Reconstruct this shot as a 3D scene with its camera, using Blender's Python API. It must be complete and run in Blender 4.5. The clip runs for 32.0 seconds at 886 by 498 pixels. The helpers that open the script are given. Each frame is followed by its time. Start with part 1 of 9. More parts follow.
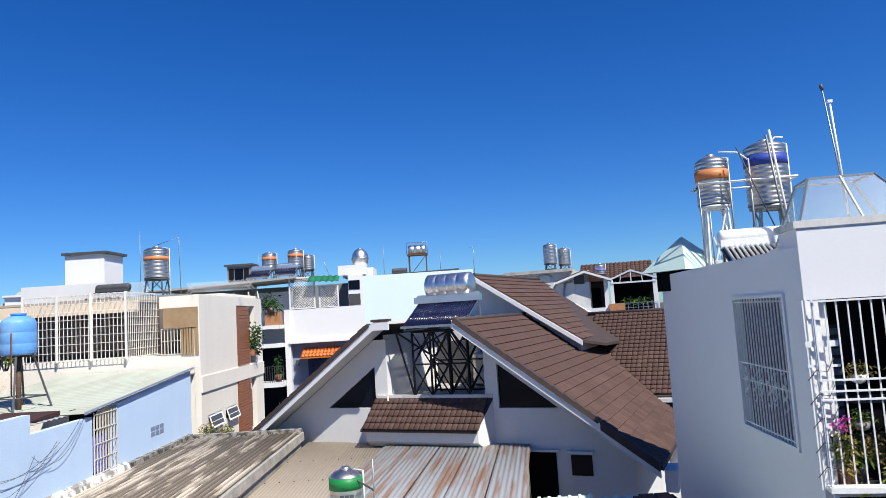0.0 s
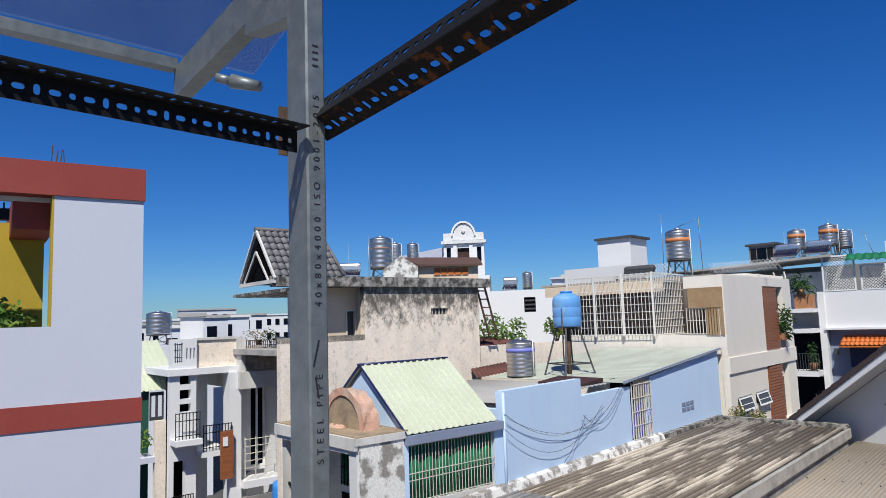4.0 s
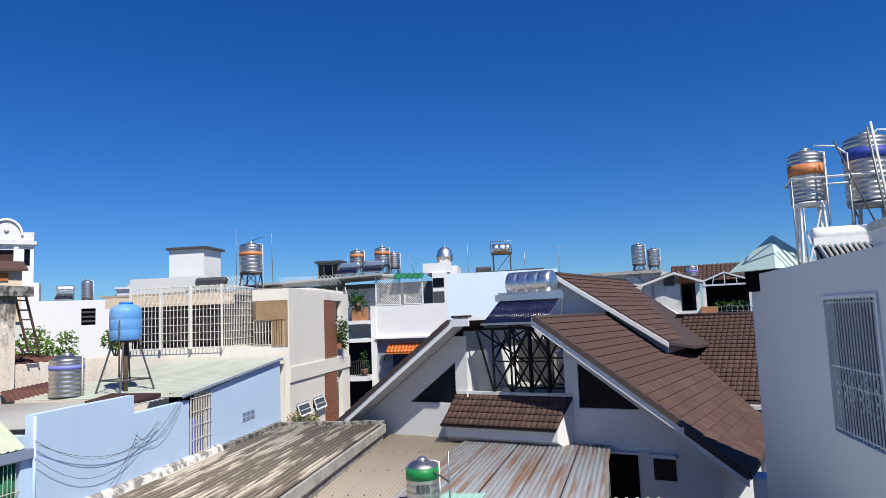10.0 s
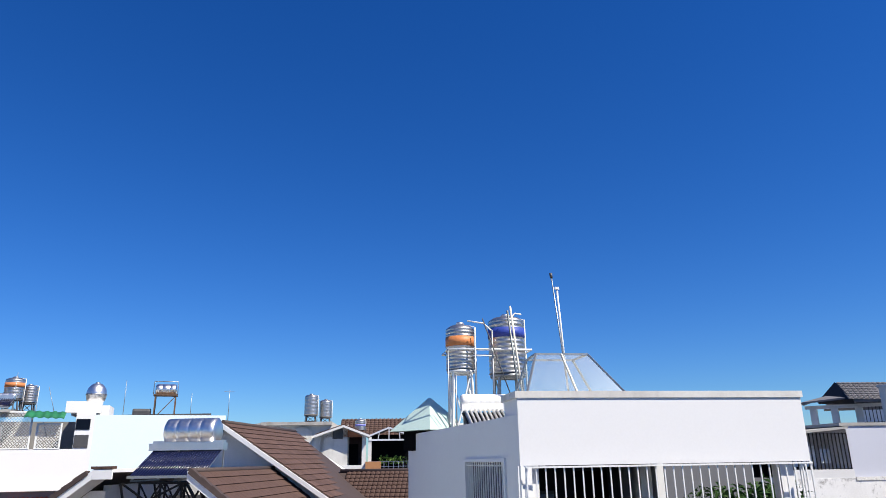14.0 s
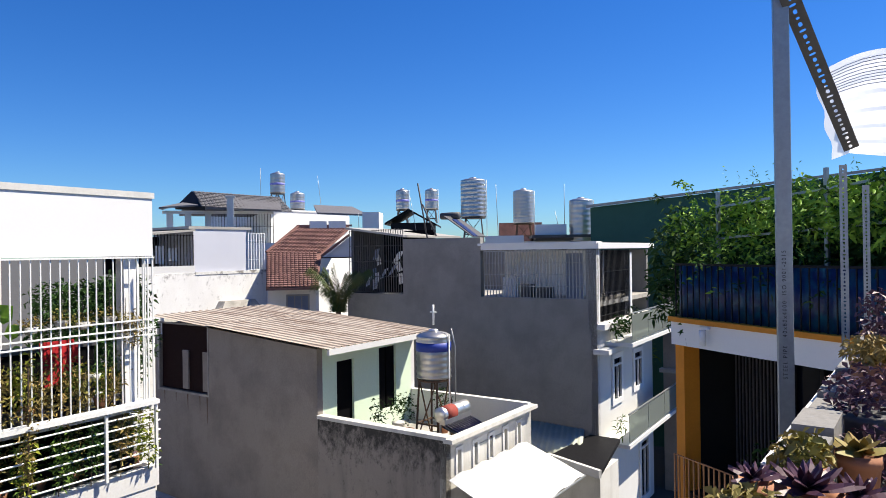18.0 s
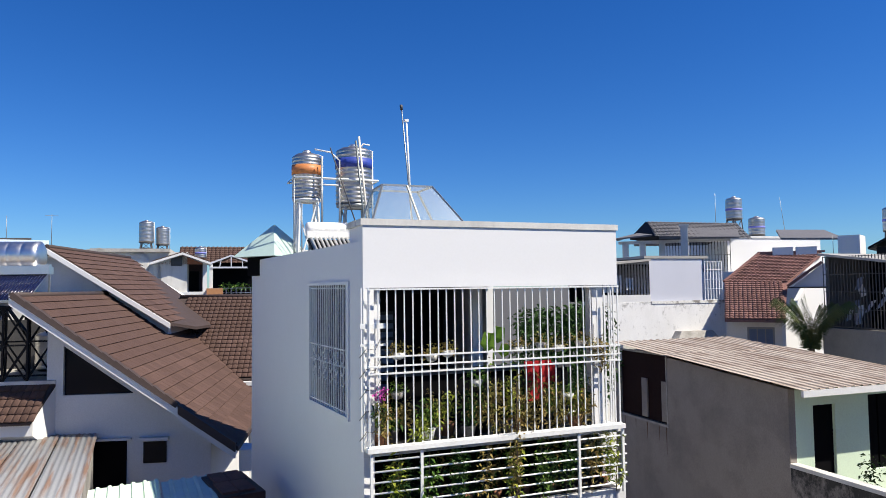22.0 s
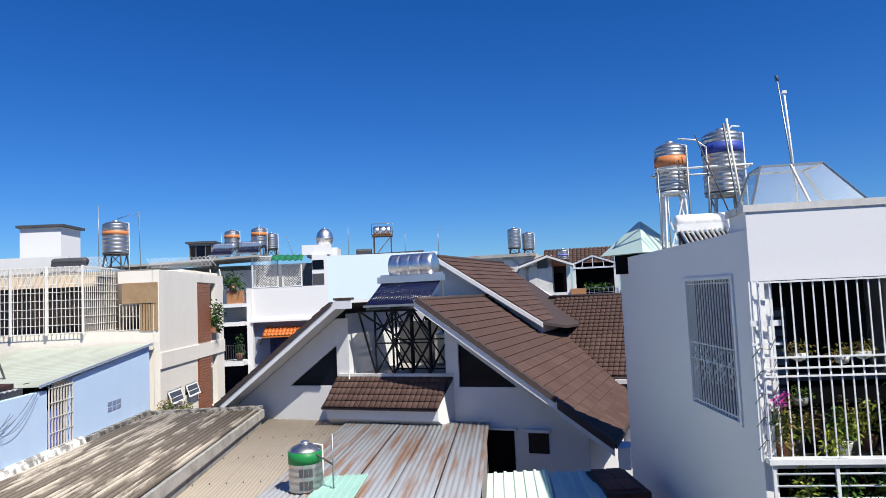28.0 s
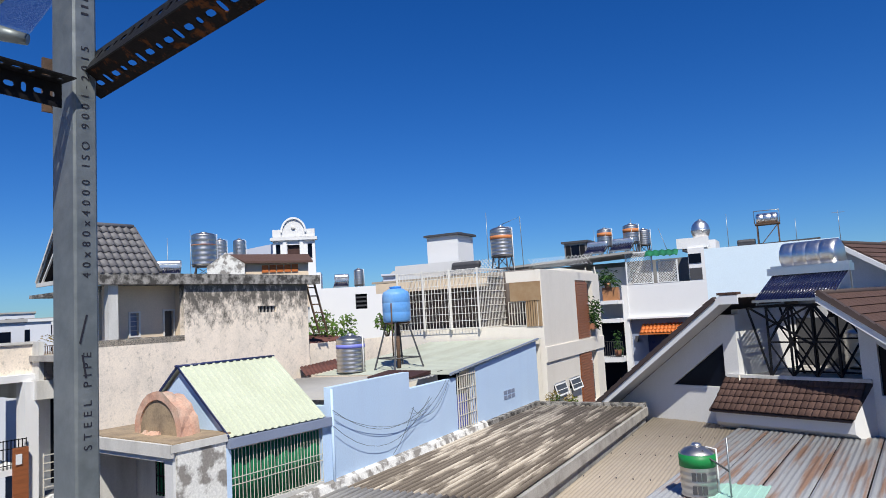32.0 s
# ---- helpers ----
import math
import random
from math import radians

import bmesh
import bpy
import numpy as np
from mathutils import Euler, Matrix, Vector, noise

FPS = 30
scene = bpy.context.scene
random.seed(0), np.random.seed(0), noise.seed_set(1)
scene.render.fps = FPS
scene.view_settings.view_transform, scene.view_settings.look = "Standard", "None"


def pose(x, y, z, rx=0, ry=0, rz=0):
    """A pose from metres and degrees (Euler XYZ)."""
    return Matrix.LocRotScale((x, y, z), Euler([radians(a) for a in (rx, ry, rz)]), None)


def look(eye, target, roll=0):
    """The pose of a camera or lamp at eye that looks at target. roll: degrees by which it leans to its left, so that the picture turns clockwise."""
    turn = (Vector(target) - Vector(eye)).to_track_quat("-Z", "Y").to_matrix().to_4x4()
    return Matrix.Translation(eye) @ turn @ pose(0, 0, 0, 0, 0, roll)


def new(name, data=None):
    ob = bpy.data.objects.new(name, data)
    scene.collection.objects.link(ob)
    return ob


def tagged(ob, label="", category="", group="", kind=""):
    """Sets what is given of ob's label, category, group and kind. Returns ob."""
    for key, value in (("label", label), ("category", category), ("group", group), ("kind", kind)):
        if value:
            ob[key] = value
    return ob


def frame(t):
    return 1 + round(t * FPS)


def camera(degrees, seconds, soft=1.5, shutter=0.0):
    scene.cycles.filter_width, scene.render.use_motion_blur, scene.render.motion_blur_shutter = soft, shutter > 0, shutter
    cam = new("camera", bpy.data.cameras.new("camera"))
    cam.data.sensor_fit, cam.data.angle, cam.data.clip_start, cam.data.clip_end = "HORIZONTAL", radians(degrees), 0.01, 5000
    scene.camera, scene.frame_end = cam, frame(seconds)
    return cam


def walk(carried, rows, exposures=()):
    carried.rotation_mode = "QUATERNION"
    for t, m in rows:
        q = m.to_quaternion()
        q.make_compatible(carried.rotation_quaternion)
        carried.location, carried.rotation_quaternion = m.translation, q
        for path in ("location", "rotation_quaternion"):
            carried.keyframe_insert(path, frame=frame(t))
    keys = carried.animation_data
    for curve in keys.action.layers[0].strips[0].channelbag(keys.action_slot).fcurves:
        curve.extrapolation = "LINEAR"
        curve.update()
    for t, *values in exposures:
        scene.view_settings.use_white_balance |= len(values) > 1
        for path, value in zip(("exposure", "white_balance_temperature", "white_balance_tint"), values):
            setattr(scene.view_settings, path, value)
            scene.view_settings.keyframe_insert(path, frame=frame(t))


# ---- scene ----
cam = camera(65.9, 32.0, 0.9)
PATH = [
    (0, (-0.354, 0.35, 9.53), (-0.363, 2.341, 9.719), -3.6),
    (0.5, (-0.319, 0.3, 9.475), (-0.248, 2.289, 9.67), -0.5),
    (1, (-0.35, 0.3, 9.492), (-0.276, 2.292, 9.665), -1.2),
    (1.5, (-0.392, 0.29, 9.485), (-0.49, 2.277, 9.695), -1.7),
    (2, (-0.293, 0.309, 9.431), (-0.587, 2.278, 9.623), -2.6),
    (2.5, (-0.292, 0.306, 9.413), (-0.814, 2.228, 9.597), -3.4),
    (3, (-0.335, 0.324, 9.423), (-1.052, 2.179, 9.641), -2.2),
    (3.5, (-0.463, 0.298, 9.438), (-1.527, 1.977, 9.662), -2.0),
    (4, (-0.532, 0.296, 9.448), (-1.858, 1.778, 9.659), -1.9),
    (4.5, (-0.487, 0.287, 9.418), (-1.915, 1.685, 9.503), -2.0),
    (6.5, (-0.416, 0.407, 9.388), (-1.897, 1.74, 9.567), -1.4),
    (7, (-0.418, 0.401, 9.398), (-1.864, 1.769, 9.596), -2.1),
    (7.5, (-0.351, 0.362, 9.382), (-1.658, 1.864, 9.578), -2.0),
    (8, (-0.239, 0.343, 9.376), (-1.222, 2.071, 9.598), -3.1),
    (8.5, (-0.225, 0.347, 9.388), (-1.057, 2.153, 9.602), -3.7),
    (9, (-0.146, 0.358, 9.376), (-0.848, 2.222, 9.555), -3.9),
    (9.5, (-0.163, 0.261, 9.418), (-0.659, 2.186, 9.632), -3.0),
    (10, (-0.149, 0.25, 9.413), (-0.413, 2.222, 9.616), -2.3),
    (10.5, (-0.181, 0.224, 9.45), (-0.296, 2.213, 9.624), -1.8),
    (11, (-0.159, 0.18, 9.434), (-0.133, 2.176, 9.57), -2.8),
    (11.5, (-0.138, 0.1, 9.438), (0.058, 2.087, 9.556), -3.5),
    (12, (-0.095, 0.166, 9.45), (0.21, 2.14, 9.563), -3.1),
    (12.5, (-0.067, 0.139, 9.442), (0.332, 2.092, 9.61), -2.9),
    (13, (-0.018, 0.114, 9.421), (0.603, 1.998, 9.681), -1.7),
    (13.5, (-0.061, 0.05, 9.522), (0.614, 1.889, 9.926), -1.4),
    (14, (-0.079, 0.079, 9.505), (0.546, 1.885, 10.096), -0.9),
    (14.5, (-0.075, 0.067, 9.404), (0.651, 1.866, 9.888), -0.1),
    (15, (0.073, 0.083, 9.402), (1.21, 1.701, 9.696), -1.2),
    (15.5, (0.147, 0.146, 9.398), (1.572, 1.528, 9.642), -1.8),
    (17.5, (-0.046, -0.102, 9.423), (1.715, 0.845, 9.465), -0.6),
    (18, (-0.046, -0.106, 9.428), (1.812, 0.635, 9.435), -0.8),
    (18.5, (-0.01, -0.074, 9.43), (1.859, 0.635, 9.484), -0.6),
    (19, (-0.006, -0.059, 9.41), (1.817, 0.761, 9.45), -0.7),
    (19.5, (-0.016, -0.018, 9.444), (1.7, 1.008, 9.486), -1.7),
    (20, (-0.035, -0.003, 9.421), (1.553, 1.21, 9.497), -2.1),
    (20.5, (-0.046, 0.02, 9.425), (1.415, 1.383, 9.512), -1.2),
    (21, (-0.052, 0.014, 9.42), (1.3, 1.485, 9.508), -0.8),
    (21.5, (-0.067, 0.028, 9.419), (1.125, 1.631, 9.515), -0.6),
    (22, (-0.112, 0.04, 9.427), (0.939, 1.738, 9.537), -0.7),
    (22.5, (-0.136, 0.043, 9.428), (0.809, 1.802, 9.531), -1.5),
    (23, (-0.132, 0.059, 9.43), (0.701, 1.873, 9.548), -1.8),
    (23.5, (-0.142, 0.079, 9.439), (0.608, 1.931, 9.527), -1.8),
    (24, (-0.181, 0.05, 9.46), (0.381, 1.964, 9.606), -2.1),
    (24.5, (-0.161, 0.13, 9.442), (0.156, 2.097, 9.619), -2.9),
    (25, (-0.16, 0.206, 9.454), (0.04, 2.182, 9.687), -2.2),
    (25.5, (-0.19, 0.208, 9.443), (0.013, 2.177, 9.733), -1.0),
    (26, (-0.23, 0.181, 9.441), (-0.084, 2.161, 9.679), -1.3),
    (26.5, (-0.268, 0.237, 9.43), (-0.284, 2.228, 9.623), -1.5),
    (28.5, (-0.311, 0.229, 9.415), (-0.188, 2.22, 9.548), -2.8),
    (29, (-0.322, 0.23, 9.433), (-0.18, 2.216, 9.619), -2.7),
    (29.5, (-0.327, 0.204, 9.444), (-0.166, 2.187, 9.65), -2.5),
    (30, (-0.325, 0.20, 9.424), (-0.346, 2.185, 9.623), -2.9),
    (30.5, (-0.335, 0.23, 9.396), (-0.694, 2.183, 9.629), -3.1),
    (31, (-0.313, 0.312, 9.342), (-0.891, 2.215, 9.553), -2.4),
    (31.5, (-0.473, 0.214, 9.411), (-1.205, 2.063, 9.625), -2.7),
    (32, (-0.482, 0.355, 9.39), (-1.412, 2.117, 9.573), -3.2),
]
walk(cam, [(t, look(eye, target, roll)) for t, eye, target, roll in PATH], [(0.0, 0.54, 6500, 10), (2.0, 0.40, 6500, 10), (3.0, 0.30, 6500, 10), (4.0, 0.10, 6400, 10), (7.0, 0.07, 6400, 10), (9.0, 0.20, 6450, 10), (11.0, 0.4, 6500, 10), (13.0, 0.58, 6600, 10), (15.0, 0.74, 7050, 12), (18.0, 0.88, 7200, 10), (20.0, 0.82, 7100, 10), (22.0, 0.62, 6950, 10), (26.0, 0.55, 6600, 10), (29.0, 0.42, 6500, 10), (30.0, 0.42, 6500, 10), (32.0, 0.22, 6450, 10)])

# ---- light ----
SUN_AZ, SUN_EL = 142.0, 52.0
world = bpy.data.worlds.new("sky")
scene.world = world
world.use_nodes = True
wn = world.node_tree.nodes
sky = wn.new("ShaderNodeTexSky")
sky.sky_type, sky.sun_disc = "NISHITA", False
sky.sun_elevation, sky.sun_rotation = radians(SUN_EL), radians(SUN_AZ)
sky.air_density, sky.dust_density, sky.ozone_density, sky.altitude = 1.0, 0.05, 3.0, 0
deep = wn.new("ShaderNodeHueSaturation")
deep.inputs["Saturation"].default_value = 1.35
tint = wn.new("ShaderNodeMix")
tint.data_type, tint.blend_type = "RGBA", "MULTIPLY"
tint.inputs[0].default_value, tint.inputs[7].default_value = 1.0, (0.59, 0.99, 1.60, 1.0)
world.node_tree.links.new(sky.outputs["Color"], deep.inputs["Color"])
world.node_tree.links.new(deep.outputs["Color"], tint.inputs[6])
world.node_tree.links.new(tint.outputs[2], wn["Background"].inputs["Color"])
wn["Background"].inputs["Strength"].default_value = 0.051
sun = new("sun", bpy.data.lights.new("sun", "SUN"))
sun.data.energy, sun.data.angle, sun.data.color = 5.0, radians(0.53), (1.0, 0.96, 0.87)
sa, se = radians(SUN_AZ), radians(SUN_EL)
sun.matrix_basis = look((20 * math.sin(sa) * math.cos(se), 20 * math.cos(sa) * math.cos(se), 20 * math.sin(se) + 30), (0, 0, 30))


# ---- small building helpers ----
OX, OY = -0.15, 0.2


class Lot:
    """A building plot: s runs to the right, d away from the terrace, z up."""

    def __init__(self, phi, p):
        a = radians(phi)
        self.m = Matrix.Translation((OX + math.sin(a) * p, OY + math.cos(a) * p, 0)) @ Matrix.Rotation(-a, 4, "Z")

    def at(self, s, d, z, turn=0.0):
        return self.m @ Matrix.Translation((s, d, z)) @ Matrix.Rotation(radians(turn), 4, "Z")


class Geo:
    """Collects faces for one mesh."""

    def __init__(self):
        self.v, self.f, self.smooth, self.rows, self.weld = [], [], [], [], False

    def face(self, pts, smooth=False):
        n = len(self.v)
        self.v += [tuple(p) for p in pts]
        self.f.append(tuple(range(n, n + len(pts))))
        self.smooth.append(smooth)
        return self

    def hull(self, bottom, top, smooth=False):
        """A closed solid between two rings of points."""
        n, k = len(self.v), len(bottom)
        self.v += [tuple(p) for p in bottom] + [tuple(p) for p in top]
        self.f += [tuple(range(n + k - 1, n - 1, -1)), tuple(range(n + k, n + 2 * k))]
        self.smooth += [False, False]
        for i in range(k):
            j = (i + 1) % k
            self.f.append((n + i, n + j, n + k + j, n + k + i))
            self.smooth.append(smooth)
        return self

    def box(self, x0, x1, y0, y1, z0, z1):
        return self.hull([(x0, y0, z0), (x1, y0, z0), (x1, y1, z0), (x0, y1, z0)], [(x0, y0, z1), (x1, y0, z1), (x1, y1, z1), (x0, y1, z1)])

    def prism(self, plan, z0, z1):
        return self.hull([(x, y, z0) for x, y in plan], [(x, y, z1) for x, y in plan])

    def slab(self, pts, thick):
        """A plate below the given ring of points."""
        return self.hull([(x, y, z - thick) for x, y, z in pts], pts)

    def rod(self, a, b, r, n=8, r2=None):
        a, b = Vector(a), Vector(b)
        w = (b - a).normalized()
        u = w.orthogonal().normalized()
        q = w.cross(u)
        ring = [(math.cos(t) * u + math.sin(t) * q) for t in (2 * math.pi * i / n for i in range(n))]
        r2 = r if r2 is None else r2
        return self.hull([a + r * p for p in ring], [b + r2 * p for p in ring], n > 5)

    def bar(self, a, b, w, h):
        """A rectangular bar, w wide and h high, from a to b."""
        a, b = Vector(a), Vector(b)
        d = (b - a).normalized()
        side = d.cross((0, 0, 1))
        side = side.normalized() if side.length > 1e-4 else Vector((1, 0, 0))
        up = side.cross(d).normalized()
        c = [side * (w / 2) * i + up * (h / 2) * j for i, j in ((-1, -1), (1, -1), (1, 1), (-1, 1))]
        return self.hull([a + p for p in c], [b + p for p in c])

    def pipe(self, pts, r, n=6):
        """One bent tube through the given points."""
        pts = [Vector(p) for p in pts]
        closed = (pts[0] - pts[-1]).length < 1e-6
        if closed:
            pts = pts[:-1]
        base, m = len(self.v), len(pts)
        u = None
        for i, p in enumerate(pts):
            a = pts[i - 1] if (i or closed) else p
            b = pts[(i + 1) % m] if (i < m - 1 or closed) else p
            w = (b - a).normalized()
            u = w.orthogonal().normalized() if u is None else (u - w * u.dot(w)).normalized()
            q = w.cross(u)
            self.v += [tuple(p + r * (math.cos(t) * u + math.sin(t) * q)) for t in (2 * math.pi * k / n for k in range(n))]
        for i in range(m if closed else m - 1):
            j = (i + 1) % m
            for k in range(n):
                l = (k + 1) % n
                self.f.append((base + i * n + k, base + i * n + l, base + j * n + l, base + j * n + k))
                self.smooth.append(True)
        if not closed:
            self.f += [tuple(base + k for k in range(n - 1, -1, -1)), tuple(base + (m - 1) * n + k for k in range(n))]
            self.smooth += [False, False]
        return self

    def turned(self, profile, n=24, centre=(0, 0, 0), axis="z"):
        """A lathed body from (radius, height) pairs."""
        x, y, z = centre
        base = len(self.v)
        for r, h in profile:
            for i in range(n):
                t = 2 * math.pi * i / n
                c, s = r * math.cos(t), r * math.sin(t)
                self.v.append((x + c, y + s, z + h) if axis == "z" else (x + h, y + c, z + s))
        for k in range(len(profile) - 1):
            for i in range(n):
                j = (i + 1) % n
                self.f.append((base + k * n + i, base + k * n + j, base + (k + 1) * n + j, base + (k + 1) * n + i))
                self.smooth.append(True)
        self.f += [tuple(base + i for i in range(n - 1, -1, -1)), tuple(base + (len(profile) - 1) * n + i for i in range(n))]
        self.smooth += [False, False]
        return self

    def wall(self, s0, s1, z0, z1, y0, y1, holes=()):
        """One connected wall in the s-z plane from y0 to y1 with rectangular openings (s, s, z, z)."""
        xs = sorted({s0, s1, *(min(max(h[k], s0), s1) for h in holes for k in (0, 1))})
        zs = sorted({z0, z1, *(min(max(h[k], z0), z1) for h in holes for k in (2, 3))})
        nx, nz = len(xs) - 1, len(zs) - 1

        def solid(i, j):
            if not (0 <= i < nx and 0 <= j < nz):
                return False
            mx, mz = (xs[i] + xs[i + 1]) / 2, (zs[j] + zs[j + 1]) / 2
            return not any(h[0] < mx < h[1] and h[2] < mz < h[3] for h in holes)

        at = {}

        def v(i, j, k):
            if (i, j, k) not in at:
                at[i, j, k] = len(self.v)
                self.v.append((xs[i], (y0, y1)[k], zs[j]))
            return at[i, j, k]

        for i in range(nx):
            for j in range(nz):
                if not solid(i, j):
                    continue
                fs = [(v(i, j, 0), v(i + 1, j, 0), v(i + 1, j + 1, 0), v(i, j + 1, 0)), (v(i, j, 1), v(i, j + 1, 1), v(i + 1, j + 1, 1), v(i + 1, j, 1))]
                if not solid(i - 1, j):
                    fs.append((v(i, j, 0), v(i, j + 1, 0), v(i, j + 1, 1), v(i, j, 1)))
                if not solid(i + 1, j):
                    fs.append((v(i + 1, j, 0), v(i + 1, j, 1), v(i + 1, j + 1, 1), v(i + 1, j + 1, 0)))
                if not solid(i, j - 1):
                    fs.append((v(i, j, 0), v(i, j, 1), v(i + 1, j, 1), v(i + 1, j, 0)))
                if not solid(i, j + 1):
                    fs.append((v(i, j + 1, 0), v(i + 1, j + 1, 0), v(i + 1, j + 1, 1), v(i, j + 1, 1)))
                self.f += fs
                self.smooth += [False] * len(fs)
        return self

    def perforated(self, length, width, y0, y1, slots):
        """A plate in the x-z plane, one round-ended slot (x, z, half length, half height) to each cell."""
        edges = [0.0] + [(a[0] + b[0]) / 2 for a, b in zip(slots, slots[1:])] + [length]
        for (cx, cz, hx, hz), x0, x1 in zip(slots, edges, edges[1:]):
            corners = [math.atan2(z - cz, x - cx) % (2 * math.pi) for x in (x0, x1) for z in (0.0, width)]
            turns = sorted({round(t, 5) for t in corners + [2 * math.pi * k / 12 for k in range(12)]})
            base, n = len(self.v), len(turns)
            for t in turns:
                c, sn = math.cos(t), math.sin(t)
                reach = min((((x1 if c > 0 else x0) - cx) / c) if abs(c) > 1e-6 else 9, (((width if sn > 0 else 0.0) - cz) / sn) if abs(sn) > 1e-6 else 9)
                k = (abs(c / hx) ** 3 + abs(sn / hz) ** 3) ** (-1 / 3)
                for y in (y0, y1):
                    self.v += [(cx + c * k, y, cz + sn * k), (cx + c * reach, y, cz + sn * reach)]
            for i in range(n):
                a, b = base + 4 * i, base + 4 * ((i + 1) % n)
                fs = [(a, a + 1, b + 1, b), (a + 2, b + 2, b + 3, a + 3), (a, b, b + 2, a + 2)]
                ends = {round(self.v[q][0], 5) for q in (a + 1, b + 1)}
                if len(ends) > 1 or ends & {0.0, round(length, 5)}:
                    fs.append((a + 1, a + 3, b + 3, b + 1))
                self.f += fs
                self.smooth += [False] * len(fs)
        self.weld = True
        return self

    def sheet(self, p, across, along, pitch, depth, thick=0.006, rows=1, kind="wave"):
        """A corrugated sheet from corner p, ribs running along the second side."""
        p, across, along = Vector(p), Vector(across), Vector(along)
        up = across.cross(along).normalized()
        if up.z < 0:
            up = -up
        n = max(2, round(across.length / pitch))
        if kind == "wave":
            steps = [(i / (6 * n), 0.5 - 0.5 * math.cos(2 * math.pi * i / 6)) for i in range(6 * n + 1)]
        else:
            steps = [((i + o) / n, h) for i in range(n) for o, h in ((0, 0), (0.55, 0), (0.65, 1), (0.88, 1), (0.98, 0))] + [(1, 0)]
        base, m = len(self.v), len(steps)
        for k in range(rows + 1):
            for t, h in steps:
                q = p + across * t + along * (k / rows)
                self.v += [tuple(q + up * (h * depth)), tuple(q + up * (h * depth - thick))]
        for k in range(rows):
            for i in range(m - 1):
                a, b, c, d = (base + 2 * (k * m + i), base + 2 * (k * m + i + 1), base + 2 * ((k + 1) * m + i + 1), base + 2 * ((k + 1) * m + i))
                self.f += [(a, b, c, d), (a + 1, d + 1, c + 1, b + 1)]
                self.smooth += [kind == "wave"] * 2
        for i in range(m - 1):
            for k in (0, rows):
                a, b = base + 2 * (k * m + i), base + 2 * (k * m + i + 1)
                self.f.append((a, a + 1, b + 1, b))
                self.smooth.append(False)
        return self

    def leaf(self, p, size, slim=0.45, droop=0.3):
        d = Vector((random.gauss(0, 1), random.gauss(0, 1), random.gauss(0.2, 0.7))).normalized()
        w = d.orthogonal().normalized() * size * slim * 0.5
        w.rotate(Matrix.Rotation(random.random() * 6.28, 3, d))
        p = Vector(p)
        mid, tip = p + d * size * 0.5, p + d * size - Vector((0, 0, droop * size))
        n = len(self.v)
        self.v += [tuple(p), tuple(mid + w), tuple(tip), tuple(mid - w)]
        self.f.append((n, n + 1, n + 2, n + 3))
        self.smooth.append(False)

    def clump(self, c, r, count, size, slim=0.45):
        """Leaves scattered in an uneven round mass."""
        for _ in range(count):
            v = Vector((random.gauss(0, 1), random.gauss(0, 1), random.gauss(0, 1))).normalized() * random.random() ** 0.45
            self.leaf((c[0] + v.x * r[0], c[1] + v.y * r[1], c[2] + v.z * r[2]), size * random.uniform(0.6, 1.25), slim)
        return self


def mesh_of(name, geo, mat):
    me = bpy.data.meshes.new(name)
    me.from_pydata(geo.v, [], geo.f)
    me.polygons.foreach_set("use_smooth", geo.smooth)
    me.materials.append(mat)
    bm = bmesh.new()
    bm.from_mesh(me)
    if geo.weld:
        bmesh.ops.remove_doubles(bm, verts=bm.verts, dist=1e-5)
    bmesh.ops.recalc_face_normals(bm, faces=bm.faces)
    bm.to_mesh(me)
    bm.free()
    me.update()
    return me


def thing(name, m, label, category, group="", kind=""):
    ob = new(name)
    ob.empty_display_size = 0.1
    ob.matrix_basis = m
    return tagged(ob, label, category, group, kind)


def part(name, geo, mat, parent, label="", kind=""):
    ob = new(name, geo if isinstance(geo, bpy.types.Mesh) else mesh_of(name, geo, mat))
    ob.parent = parent
    if isinstance(geo, Geo):
        for shape, places in geo.rows:
            me, holder = mesh_of("bar", shape, mat), ob if parent.parent is None else parent
            for q in places:
                o = new("bar", me)
                o.parent, o.location = holder, q
    return tagged(ob, label, kind=kind)


def solo(name, geo, mat, m, label, category, group="", kind=""):
    ob = new(name, mesh_of(name, geo, mat))
    ob.matrix_basis = m
    return tagged(ob, label, category, group, kind)


def each(name, boxes, mat, parent, label=""):
    """Several alike boxes, each a part of its own."""
    for b in boxes:
        part(name, Geo().box(*b), mat, parent, label)


